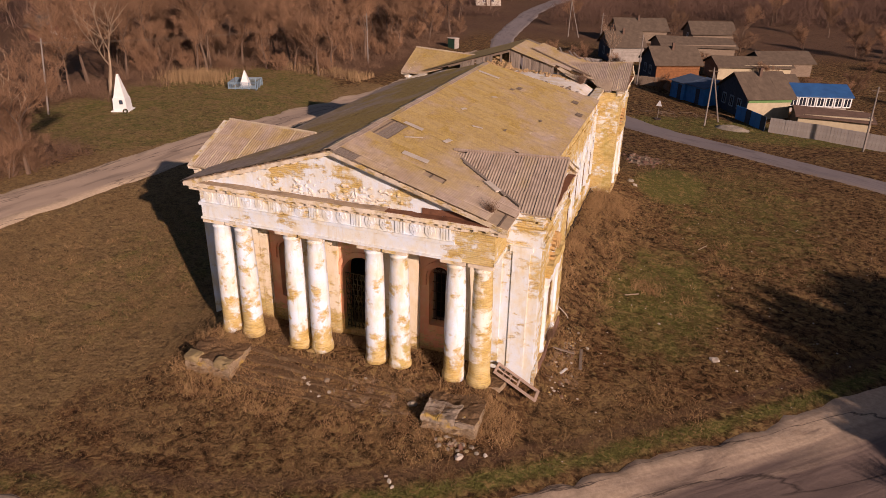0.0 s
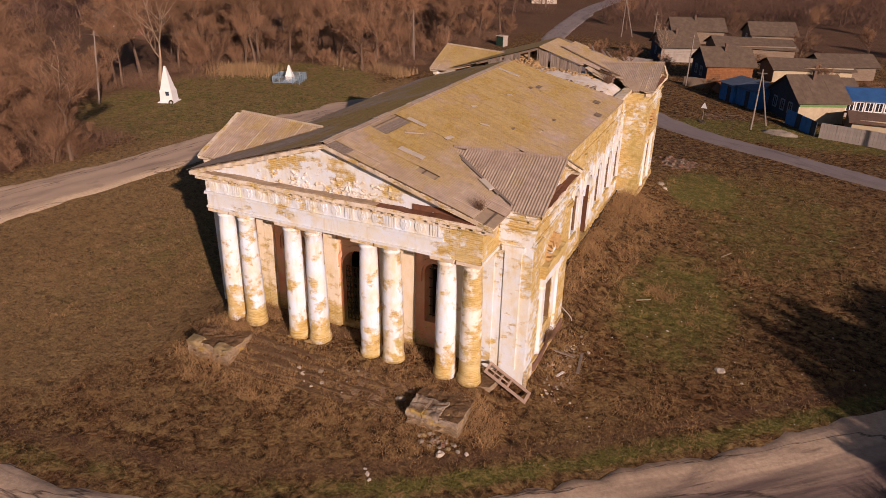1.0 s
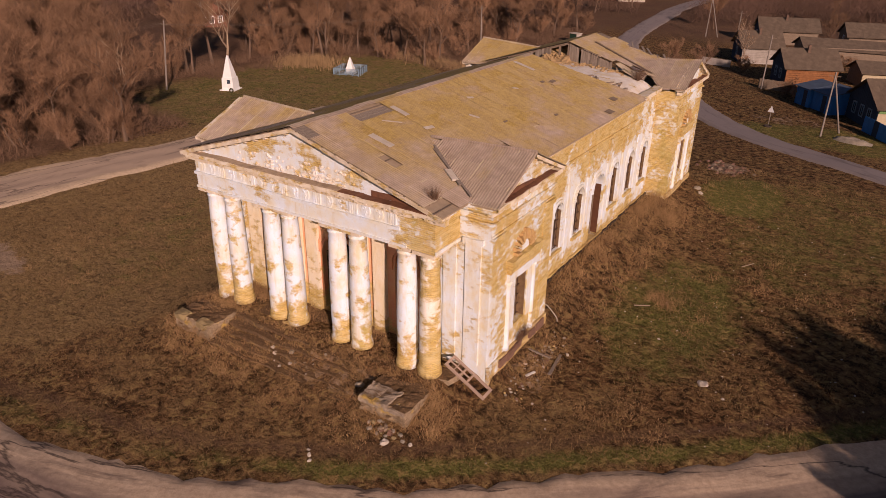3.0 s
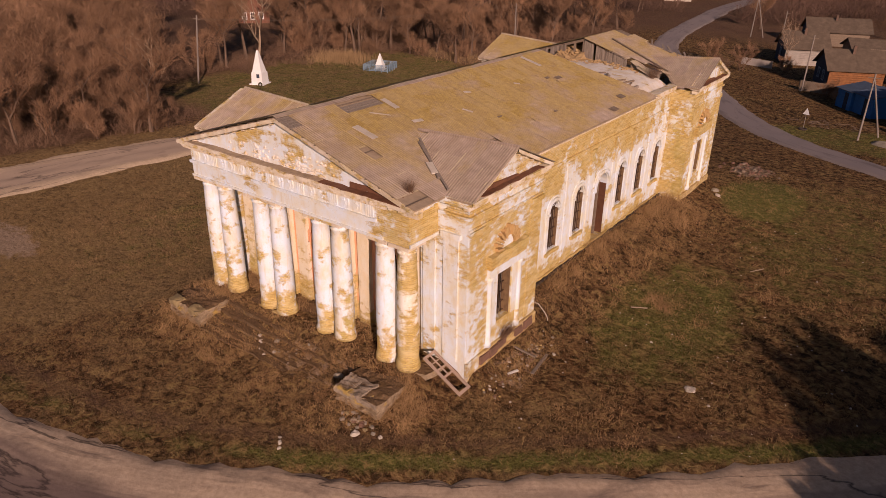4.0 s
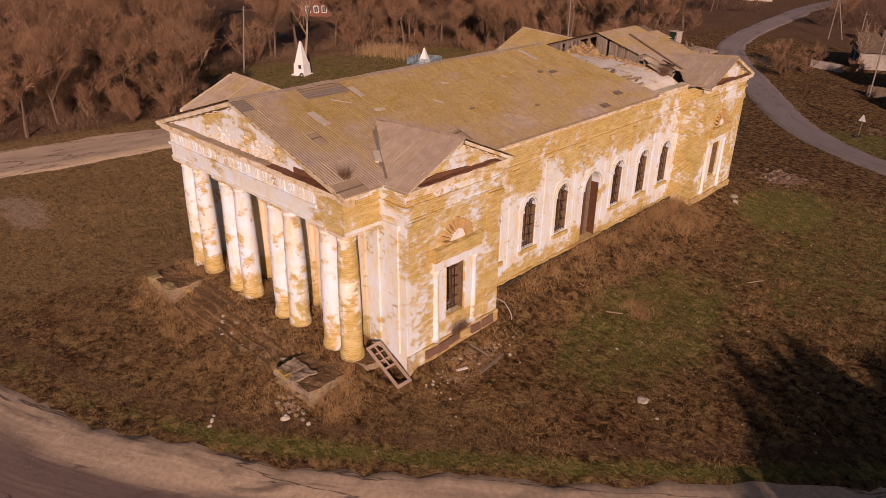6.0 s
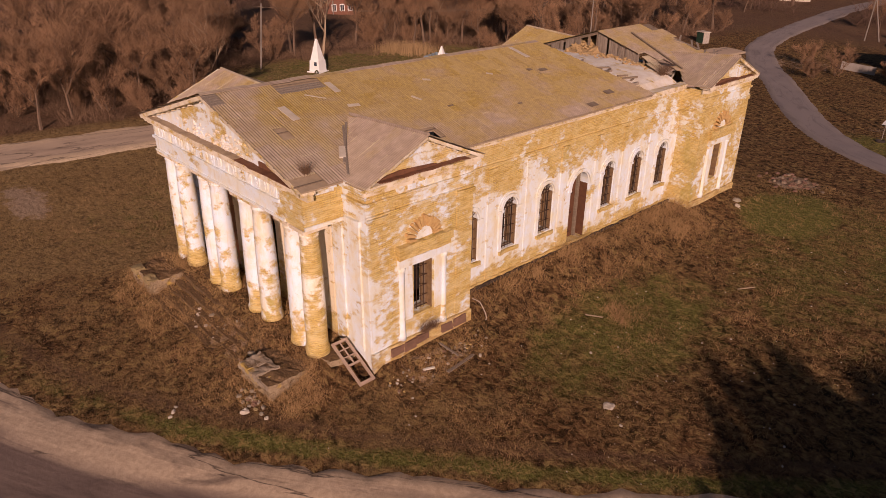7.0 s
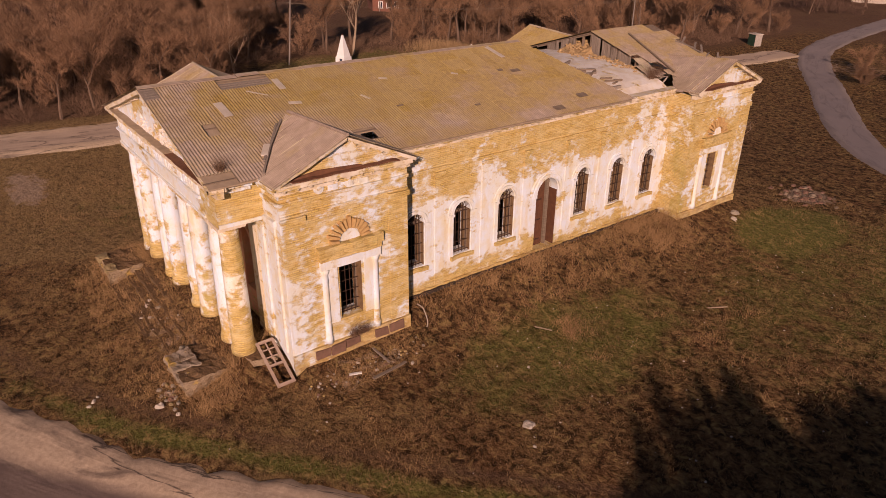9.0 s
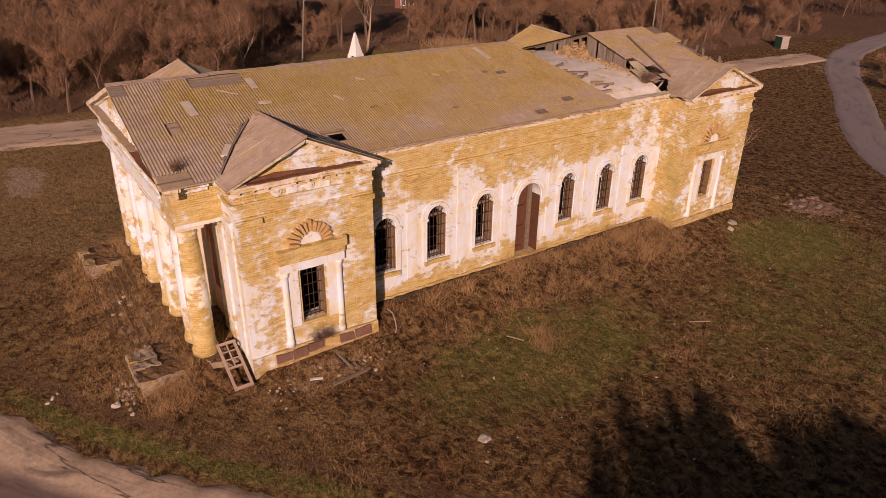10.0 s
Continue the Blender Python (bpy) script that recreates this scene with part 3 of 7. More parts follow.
def build_ground():
    xs, ys = axis(-900, 900, -46, 34, 0.5), axis(-500, 1200, -24, 62, 0.5)
    verts, tint = [], []
    for y in ys:
        for x in xs:
            z = height(x, y)
            e = road_gap(x, y) if -60 < x < 60 and -40 < y < 120 else 9.0
            if 0.0 < e < 0.9:
                z += 0.05 * smooth01(1 - abs(e - 0.45) / 0.45)
            if e < 0:
                z -= 0.03
            verts.append((x, y, z))
            tint.append(cover(x, y))
    w = len(xs)
    faces = [(j * w + i, j * w + i + 1, (j + 1) * w + i + 1, (j + 1) * w + i) for j in range(len(ys) - 1) for i in range(w - 1)]
    me = bpy.data.meshes.new("ground")
    me.from_pydata(verts, [], faces)
    me.polygons.foreach_set("use_smooth", [True] * len(faces))
    att = me.color_attributes.new("cover", "FLOAT_COLOR", "POINT")
    att.data.foreach_set("color", np.array(tint, dtype=np.float32).ravel())
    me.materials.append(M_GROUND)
    tagged(new("ground", me), "uneven ground with dry brown and green grass", "ground", kind="structure")


build_ground()


def road(name, pts, mat, label, lift, ragged, ruts=0.0, across=12):
    line = spline(pts)
    verts, faces, uvs, run = [], [], [], 0.0
    for i, (x, y, w) in enumerate(line):
        x0, y0, _ = line[max(i - 1, 0)]
        x1, y1, _ = line[min(i + 1, len(line) - 1)]
        t = Vector((x1 - x0, y1 - y0, 0)).normalized()
        side = Vector((t.y, -t.x, 0))
        run += math.hypot(x - x0, y - y0)
        e0 = w / 2 + ragged * noise.noise((run * 0.35, 1.7, lift * 50)) + ragged * 0.6 * noise.noise((run * 1.3, 5.7, lift * 50))
        e1 = w / 2 + ragged * noise.noise((run * 0.35, 9.7, lift * 50)) + ragged * 0.6 * noise.noise((run * 1.3, 3.7, lift * 50))
        for k in range(across + 1):
            f = k / across
            o = -e0 + (e0 + e1) * f
            px, py = x + side.x * o, y + side.y * o
            edge = min(f, 1 - f) * 2
            z = height(px, py) + lift * smooth01(edge * 4 + 0.3) - 0.07 * (edge == 0) + ruts * smooth01(edge * 2.5) * noise.noise((run * 0.05, o * 1.1, 7))
            verts.append((px, py, z))
            uvs.append((run, o))
    w = across + 1
    for j in range(len(line) - 1):
        for k in range(across):
            faces.append((j * w + k, j * w + k + 1, (j + 1) * w + k + 1, (j + 1) * w + k))
    me = bpy.data.meshes.new(name)
    me.from_pydata(verts, [], faces)
    lay = me.uv_layers.new()
    for lp in me.loops:
        lay.data[lp.index].uv = uvs[lp.vertex_index]
    me.polygons.foreach_set("use_smooth", [True] * len(faces))
    me.materials.append(mat)
    return tagged(new(name, me), label, "road", kind="structure")


road("road", WEST_ROAD, M_TRACK, "sandy dirt road with wheel ruts beside the grass", 0.10, 0.6, 0.10)
road("road", EAST_ROAD, M_ASPHALT, "narrow worn asphalt village road", 0.11, 0.12)
road("road", SOUTH_ROAD, M_DIRT, "wide rutted dirt road with crumbling edge", 0.13, 0.7, 0.14, 28)

# ---- church ----
EX, NX = 7.85, 6.45          # half widths of end blocks and nave
Y0, Y1, Y2, Y3 = 2.0, 7.45, 26.2, 31.85
ZB, ZT = -0.3, 8.05           # wall foot and wall head
RX, RZ0, RZ1 = 6.95, 8.34, 10.45
PORCH_Y = 0.3
church = tagged(empty("church"), "ruined classical church, ochre brick, flaking white plaster, slate roof", "church")
SOUTH = Face((0, Y0, 0), (1, 0, 0), (0, -1, 0))
rc = random.Random(21)


def east(x, side=1):
    return Face((side * x, 0, 0), (0, 1, 0), (side, 0, 0))


def weld(bm):
    bmesh.ops.remove_doubles(bm, verts=bm.verts, dist=0.0005)
    return bm


def rough_edges(bm, amount, freq=1.3):
    """Shift the corners a little, so that no edge is ruler-straight."""
    for v in bm.verts:
        p = v.co * freq
        v.co += Vector((noise.noise(p), noise.noise(p + Vector((9, 0, 0))), noise.noise(p + Vector((0, 9, 0))))) * amount
    return bm


def piece(name, mat, parent, u, label=""):
    """A part from a function that fills a bmesh."""
    b = bmesh.new()
    u(b)
    return part(name, weld(b), mat, parent, label)


def shared(mesh_name, mat, fill):
    b = bmesh.new()
    fill(b)
    ob = finish(mesh_name, b, mat)
    me = ob.data
    bpy.data.objects.remove(ob)
    return me


def child(name, me, parent, m):
    ob = new(name, me)
    ob.parent = parent
    ob.matrix_basis = m
    return ob


def band(bm, fr, u0, u1, v0, v1, n0, n1, step=0.45, wear=0.02):
    """A moulding with a slightly broken edge."""
    n = max(1, int((u1 - u0) / step))
    prev = None
    for i in range(n + 1):
        u = u0 + (u1 - u0) * i / n
        w = wear * rc.uniform(-1, 0.4)
        k = wear * rc.uniform(-1, 1) * 0.6
        ring = [bm.verts.new(fr.at(u, v0 + k, n0)), bm.verts.new(fr.at(u, v0 + k, n1 + w)), bm.verts.new(fr.at(u, v1 + k, n1 + w)), bm.verts.new(fr.at(u, v1 + k, n0))]
        if prev:
            for a in range(4):
                b = (a + 1) % 4
                bm.faces.new((prev[a], prev[b], ring[b], ring[a]))
        else:
            bm.faces.new(ring[::-1])
        prev = ring
    bm.faces.new(prev)


def arch_ring(bm, fr, u0, u1, vs, width, n0, n1, steps=14, foot=None):
    """Archivolt round an arched opening; foot: where its straight legs end."""
    inner, outer = arch_points(u0, u1, vs, steps), arch_points(u0 - width, u1 + width, vs, steps)
    if foot is not None:
        inner = [(u0, foot)] + inner + [(u1, foot)]
        outer = [(u0 - width, foot)] + outer + [(u1 + width, foot)]
    prev = None
    for (a, b), (c, d) in zip(inner, outer):
        ring = [bm.verts.new(fr.at(a, b, n0)), bm.verts.new(fr.at(a, b, n1)), bm.verts.new(fr.at(c, d, n1)), bm.verts.new(fr.at(c, d, n0))]
        if prev:
            for i in range(4):
                j = (i + 1) % 4
                bm.faces.new((prev[i], prev[j], ring[j], ring[i]))
        else:
            bm.faces.new(ring[::-1])
        prev = ring
    bm.faces.new(prev)


def grille_window(fr, u0, u1, v0, v1, arched, depth, label="rusty iron window grille"):
    """Iron grille and the remains of a frame in an opening."""
    vs = v1 - (u1 - u0) / 2 if arched else v1
    b = bmesh.new()
    n = 5
    for i in range(1, n):
        u = u0 + (u1 - u0) * i / n
        top = vs + math.sqrt(max(0, ((u1 - u0) / 2) ** 2 - (u - (u0 + u1) / 2) ** 2)) if arched else v1
        tube(b, fr.at(u, v0, -depth), fr.at(u, top, -depth), 0.016, 0.016, 4)
    rows = int((vs - v0) / 0.42)
    for i in range(rows + 1):
        v = v0 + 0.08 + (vs - v0 - 0.1) * i / rows
        tube(b, fr.at(u0, v, -depth), fr.at(u1, v, -depth), 0.018, 0.018, 4)
    if arched:
        c = (u0 + u1) / 2
        for k in range(1, 6):
            a = math.pi * k / 6
            r = (u1 - u0) / 2
            tube(b, fr.at(c + 0.15 * math.cos(a), vs + 0.15 * math.sin(a), -depth), fr.at(c + r * math.cos(a), vs + r * math.sin(a), -depth), 0.014, 0.014, 4)
        pts = [(c + 0.15 * math.cos(math.pi * k / 8), vs + 0.15 * math.sin(math.pi * k / 8)) for k in range(9)]
        for (a, e), (d, f) in zip(pts, pts[1:]):
            tube(b, fr.at(a, e, -depth), fr.at(d, f, -depth), 0.014, 0.014, 4)
    ob = part("window", b, M_IRON, church, label)
    b = bmesh.new()
    fr.block(b, u0, u0 + 0.07, v0, vs, -depth - 0.22, -depth - 0.12)
    fr.block(b, u1 - 0.07, u1, v0, vs, -depth - 0.22, -depth - 0.12)
    fr.block(b, u0 + 0.07, u1 - 0.07, v0, v0 + 0.08, -depth - 0.22, -depth - 0.12)
    fr.block(b, u0 + 0.07, u1 - 0.07, vs - 0.05, vs + 0.05, -depth - 0.22, -depth - 0.12)
    part("frame", b, M_WOOD, ob, "rotten wooden window frame")
    return ob


# walls
WINDOWS = [(8.25, 9.25), (10.9, 11.9), (13.6, 14.6), (18.88, 19.85), (21.6, 22.6), (24.2, 25.2)]
DOOR = (16.1, 17.6)
side_openings = [(a, b, 2.45, 5.03, True) for a, b in WINDOWS] + [(DOOR[0], DOOR[1], 1.2, 5.0, True)]
bm_mod = lambda b: box(b, -0.07, 0.07, -0.10, 0.15, -0.08, 0.0)
ME_MODILLION = shared("modillion", M_CORNICE, bm_mod)


def cornice(fr, u0, u1, v, wall_n=0.0, gap=0.5, lost=0.14, mat=None):
    """Corona slab with modillion blocks under it."""
    b = bmesh.new()
    band(b, fr, u0, u1, v + 0.02, v + 0.2, wall_n - 0.3, wall_n + 0.31, 0.5, 0.035)
    band(b, fr, u0, u1, v - 0.20, v + 0.02, wall_n - 0.2, wall_n + 0.09, 0.6, 0.02)
    ob = part("cornice", b, mat or M_CORNICE, church)
    n = int((u1 - u0) / gap)
    a = math.degrees(math.atan2(fr.n.y, fr.n.x)) - 90
    for i in range(n):
        if rc.random() < lost:
            continue
        u = u0 + (u1 - u0) * (i + 0.5) / n
        p = fr.at(u, v + 0.018, wall_n + 0.1)
        child("modillion", ME_MODILLION, ob, pose(p.x, p.y, p.z, 0, 0, a))
    return ob


for side in (1, -1):
    fr = east(NX, side)
    bm = bmesh.new()
    wall(bm, fr, Y1, Y2, ZB, ZT, side_openings, 0.75)
    nave = part("nave_wall", weld(bm), M_NAVE, church)
    for a, b in WINDOWS:
        grille_window(fr, a, b, 2.45, 5.03, True, 0.12)
    if side > 0:
        for a, b in WINDOWS:
            vs = 5.03 - (b - a) / 2
            piece("archivolt", M_PLASTER, nave, lambda k: (arch_ring(k, fr, a - 0.04, b + 0.04, vs, 0.14, -0.02, 0.10), arch_ring(k, fr, a - 0.22, b + 0.22, vs, 0.09, -0.02, 0.05)))
            # added dark lining: the reveal's shade is in its colour
            piece("window_jamb", M_JAMB_SHADE, nave, lambda k: (fr.block(k, b - 0.012, b + 0.02, 2.45, vs, -0.7, -0.03), fr.block(k, a - 0.02, a + 0.012, 2.45, vs, -0.7, -0.03)))
            piece("window_sill", M_OCHRE, nave, lambda k: band(k, fr, a - 0.18, b + 0.18, 2.22, 2.41, -0.05, 0.14, 0.3, 0.05))
            for u in (a - 0.24, b + 0.04):
                piece("jamb_pilaster", M_PLASTER, nave, lambda k: (band(k, fr, u, u + 0.2, 2.42, vs - 0.12, -0.02, 0.06, 0.3, 0.012), band(k, fr, u - 0.04, u + 0.24, vs - 0.12, vs - 0.01, -0.02, 0.11, 0.3, 0.02)))
        piece("archivolt", M_PLASTER, nave, lambda k: (arch_ring(k, fr, DOOR[0] - 0.04, DOOR[1] + 0.04, 4.25, 0.16, -0.02, 0.10, foot=4.1), arch_ring(k, fr, DOOR[0] - 0.28, DOOR[1] + 0.28, 4.25, 0.1, -0.02, 0.05)))
        edges = [Y1 + 0.12] + [(p[1] + q[0]) / 2 for p, q in zip(sorted(WINDOWS + [DOOR]), sorted(WINDOWS + [DOOR])[1:])] + [Y2 - 0.5]
        for u in edges[1:]:
            piece("pilaster", M_NAVE, nave, lambda k: (band(k, fr, u - 0.24, u + 0.24, 1.3, 6.55, -0.02, 0.05, 0.6, 0.015), band(k, fr, u - 0.3, u + 0.3, 6.55, 6.72, -0.02, 0.10, 0.3, 0.03)))
        piece("string_course", M_NAVE, nave, lambda k: band(k, fr, Y1, Y2, 6.82, 6.95, -0.02, 0.09, 0.4, 0.03))
        piece("plinth", M_OCHRE, nave, lambda k: band(k, fr, Y1, Y2, -0.2, 1.22, -0.02, 0.08, 0.3, 0.07))
        # door: left leaf closed, right leaf swung inwards
        leaf = bmesh.new()
        fr.block(leaf, DOOR[0], DOOR[0] + 0.98, 1.2, 4.2, -0.5, -0.44)
        pts = [(DOOR[0] + 0.75 - 0.75 * math.cos(t * math.pi / 10), 4.2 + 0.72 * math.sin(t * math.pi / 10)) for t in range(0, 7)]
        fr.prism(leaf, pts + [(DOOR[0] + 0.98, 4.2)], -0.5, -0.44)
        door = part("door", leaf, M_DOOR, church, "brown iron-clad door leaf standing ajar")
        for v in (1.5, 2.6, 3.7):
            piece("hinge", M_IRON, door, lambda k: fr.block(k, DOOR[0] + 0.05, DOOR[0] + 0.8, v, v + 0.07, -0.445, -0.42))
        for u in (0.05, 0.27, 0.49, 0.71, 0.91):
            piece("door_strip", M_DOOR, door, lambda k: fr.block(k, DOOR[0] + u, DOOR[0] + u + 0.05, 1.22, 4.5, -0.442, -0.425))
        piece("door", M_DOOR, church, lambda k: fr.block(k, DOOR[1] - 0.075, DOOR[1] - 0.02, 1.2, 4.2, -0.78, -0.05), "brown iron-clad door leaf standing ajar")
        piece("door_post", M_WOOD, church, lambda k: fr.block(k, DOOR[0] + 1.02, DOOR[0] + 1.2, 1.2, 4.75, -0.5, -0.34), "pale weathered door post")
    cornice(fr, Y1, Y2, 8.08)
    # end blocks
    for ya, yb, near in ((Y0, Y1, True), (Y2, Y3, False)):
        fe = east(EX, side)
        w0, w1 = (4.22, 5.22) if near else (28.35, 29.15)
        wv0, wv1 = (2.15, 4.56) if near else (2.25, 4.42)
        bm = bmesh.new()
        wall(bm, fe, ya, yb, ZB, ZT, [(w0, w1, wv0, wv1, False)], 0.8)
        f1 = Face((0, yb if near else ya, 0), (1, 0, 0), (0, 1 if near else -1, 0))
        wall(bm, f1, *((NX - 0.6, EX - 0.8) if side > 0 else (0.8 - EX, 0.6 - NX)), ZB, ZT, [], 0.7)
        if near:
            wall(bm, SOUTH, *((5.6, EX - 0.8) if side > 0 else (0.8 - EX, -5.6)), ZB, ZT, [], 0.8)
        blk = part("end_block_wall", weld(bm), M_BLOCK, church)
        grille_window(fe, w0, w1, wv0, wv1, False, 0.3)
        cornice(fe, ya - 0.1, yb + 0.1, 8.08, 0.0, 0.5)
        if side < 0:
            continue
        uc = (w0 + w1) / 2
        # same shade-coloured lining in the end block's window reveal
        piece("window_jamb", M_JAMB_SHADE, blk, lambda k: (fe.block(k, w1 - 0.012, w1 + 0.02, wv0, wv1, -0.75, -0.03), fe.block(k, w0 - 0.02, w0 + 0.012, wv0, wv1, -0.75, -0.03)))
        # window surround: half columns, entablature, hood and fan of bricks
        for u in (uc - 1.12, uc + 1.12):
            b = bmesh.new()
            prof = [(0.17, 1.25), (0.17, 1.5), (0.14, 1.55), (0.13, 4.3), (0.16, 4.36), (0.19, 4.52)]
            lathe(b, EX - 0.01, u, prof, 14)
            part("half_column", b, M_PLASTER, blk, smooth=True)
        piece("window_head", M_PLASTER, blk, lambda k: (band(k, fe, uc - 1.32, uc + 1.32, 4.55, 4.9, -0.02, 0.17, 0.4, 0.03), band(k, fe, uc - 1.1, uc - 0.6, 2.1, 4.5, -0.02, 0.05, 0.4, 0.02), band(k, fe, uc + 0.6, uc + 1.1, 2.1, 4.5, -0.02, 0.05, 0.4, 0.02)))
        piece("hood_cornice", M_OCHRE, blk, lambda k: (band(k, fe, uc - 1.42, uc + 1.42, 5.12, 5.5, -0.02, 0.27, 0.35, 0.07), band(k, fe, uc - 1.35, uc + 1.35, 4.9, 5.12, -0.02, 0.2, 0.35, 0.04)))
        tym = arch_points(uc - 0.46, uc + 0.46, 5.52, 10)
        piece("fan_tympanum", M_PLASTER, blk, lambda k: fe.prism(k, tym[::-1], -0.03, 0.05))
        for k in range(13):
            a = math.pi * (k + 0.5) / 13
            r0, r1 = 0.5, 0.5 + rc.uniform(0.36, 0.5)
            da = 0.085
            q = [(uc - r * math.cos(a + s * da * (0.75 if r == r1 else 1)), 5.52 + r * math.sin(a + s * da * (0.75 if r == r1 else 1))) for r, s in ((r0, -1), (r0, 1), (r1, 1), (r1, -1))]
            nn = rc.uniform(0.13, 0.22)
            piece("fan_brick", M_FANBRICK, blk, lambda z: fe.prism(z, q, -0.02, nn))
        # corner pilasters, bands, frieze medallions, plinth
        for u in (ya + 0.02, yb - 0.92):
            piece("corner_pilaster", M_BLOCK, blk, lambda k: (band(k, fe, u, u + 0.9, 1.25, 6.75, -0.02, 0.03, 0.5, 0.015), band(k, fe, u - 0.03, u + 0.95, 6.75, 6.95, -0.02, 0.12, 0.3, 0.03)))
        piece("string_course", M_BLOCK, blk, lambda k: (band(k, fe, ya, yb, 7.48, 7.60, -0.02, 0.11, 0.35, 0.03), band(k, fe, ya, yb, 6.98, 7.06, -0.02, 0.06, 0.35, 0.02)))
        b = bmesh.new()
        band(b, fe, ya, yb, -0.2, 1.22, -0.02, 0.12, 0.45, 0.05)
        plinth = part("plinth", b, M_PLINTH, blk)
        u = ya + 0.9
        while u < yb - 0.5 and near:
            w = rc.uniform(0.45, 0.8)
            if rc.random() < 0.22:
                u += w
                continue
            piece("stone", M_BROWNSTONE, plinth, lambda k: rough_edges(fe.block(k, u, u + w - 0.05, 0.75 + rc.uniform(-0.05, 0.05), 1.15 + rc.uniform(-0.06, 0.03), 0.0, rc.uniform(0.13, 0.2)) or k, 0.07, 2.3))
            u += w
        for i, u in enumerate((uc - 1.35, uc - 0.75, uc - 0.1, uc + 0.55) if near else (uc - 1.0, uc, uc + 1.0)):
            if i % 2:
                piece("frieze_panel", M_PLASTER, blk, lambda k: band(k, fe, u, u + 0.4, 7.64, 8.0, -0.02, 0.04, 0.2, 0.02))
            else:
                piece("medallion", M_PLASTER, blk, lambda k: (fe.prism(k, [(u + 0.22 + 0.2 * math.cos(t * math.pi / 8), 7.82 + 0.21 * math.sin(t * math.pi / 8)) for t in range(16)], -0.02, 0.05), fe.prism(k, [(u + 0.22 + 0.1 * math.cos(t * math.pi / 5), 7.82 + 0.11 * math.sin(t * math.pi / 5)) for t in range(10)], 0.05, 0.10)))
        if near:
            # lesene on the south return
            piece("corner_pilaster", M_FRONT, blk, lambda k: (band(k, SOUTH, 5.75, 6.35, 1.2, 6.4, -0.02, 0.07, 0.5, 0.02), band(k, SOUTH, 6.75, 7.45, 1.2, 6.6, -0.02, 0.07, 0.5, 0.02), band(k, SOUTH, 6.65, 7.55, 6.6, 6.82, -0.02, 0.14, 0.3, 0.03)))
            piece("string_course", M_BLOCK, blk, lambda k: (band(k, SOUTH, 6.5, EX + 0.1, 7.48, 7.6, -0.02, 0.11, 0.35, 0.03), band(k, SOUTH, 6.5, EX + 0.1, 8.02, 8.3, -0.2, 0.25, 0.35, 0.05)))
bm = bmesh.new()
wall(bm, Face((0, Y3, 0), (1, 0, 0), (0, 1, 0)), 0.8 - EX, EX - 0.8, ZB, ZT, [], 0.8)
part("rear_wall", bm, M_BLOCK, church)

# portico: recessed back wall
BACK = Face((0, 2.25, 0), (1, 0, 0), (0, -1, 0))
back_open = [(-4.13, -3.15, 2.3, 5.15, True), (-0.95, 0.95, 1.15, 4.95, True), (3.15, 4.13, 2.3, 5.15, True)]
bm = bmesh.new()
wall(bm, BACK, -5.6, 5.6, ZB, ZT, back_open, 0.8)
back = part("portico_back_wall", weld(bm), M_PINK, church, "salmon and ochre plastered wall")
for u0, u1, v0, v1, ar in back_open:
    if u0 > -1 and u0 < 0:
        b = bmesh.new()
        for i in range(11):
            u = u0 + (u1 - u0) * i / 10
            tube(b, BACK.at(u, 1.15, -0.3), BACK.at(u, 3.95, -0.3), 0.022, 0.022, 4)
            v = 1.25 + 2.7 * i / 10
            tube(b, BACK.at(u0, v, -0.3), BACK.at(u1, v, -0.3), 0.022, 0.022, 4)
            for sgn in (1, -1):
                e = max(u0, min(u1, u + sgn * 0.9))
                tube(b, BACK.at(u, 1.25, -0.32), BACK.at(e, 1.25 + 2.7 * abs(e - u) / 0.9, -0.32), 0.016, 0.016, 4)
        part("lattice_gate", b, M_GATE, church, "greenish iron lattice gate in the doorway")
    else:
        grille_window(BACK, u0, u1, v0, v1, ar, 0.45)
    piece("archivolt", M_PINK, back, lambda k: arch_ring(k, BACK, u0 - 0.1, u1 + 0.1, v1 - (u1 - u0) / 2, 0.18, -0.02, 0.09, foot=v1 - 0.9))
for u in (-5.2, -4.78, -2.42, -1.42, 1.42, 2.42, 4.78, 5.2):
    w = 0.2 if abs(u) > 4.5 else 0.33
    piece("pilaster", M_PALE, back, lambda k: (band(k, BACK, u - w, u + w, 1.0, 6.3, -0.02, 0.2, 0.5, 0.012), band(k, BACK, u - w - 0.05, u + w + 0.05, 6.3, 6.55, -0.02, 0.27, 0.3, 0.02)))
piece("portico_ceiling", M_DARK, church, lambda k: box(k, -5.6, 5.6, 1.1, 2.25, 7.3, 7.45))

# columns


def base_stone(k, cx):
    """Crumbling brick block round a column's foot."""
    box(k, cx - 0.5, cx + 0.5, 0.27, 1.29, -0.1, 0.98)
    bmesh.ops.subdivide_edges(k, edges=k.edges, cuts=3, use_grid_fill=True)
    for v in k.verts:
        d = max(abs(v.co.x - cx), abs(v.co.y - 0.78))
        v.co.z -= 0.22 * max(0.0, d - 0.3) * (v.co.z > 0.9) * 4 * (0.5 + noise.noise((cx + v.co.x * 2, v.co.y * 2, 1)))
    rough_edges(k, 0.09, 2.7)


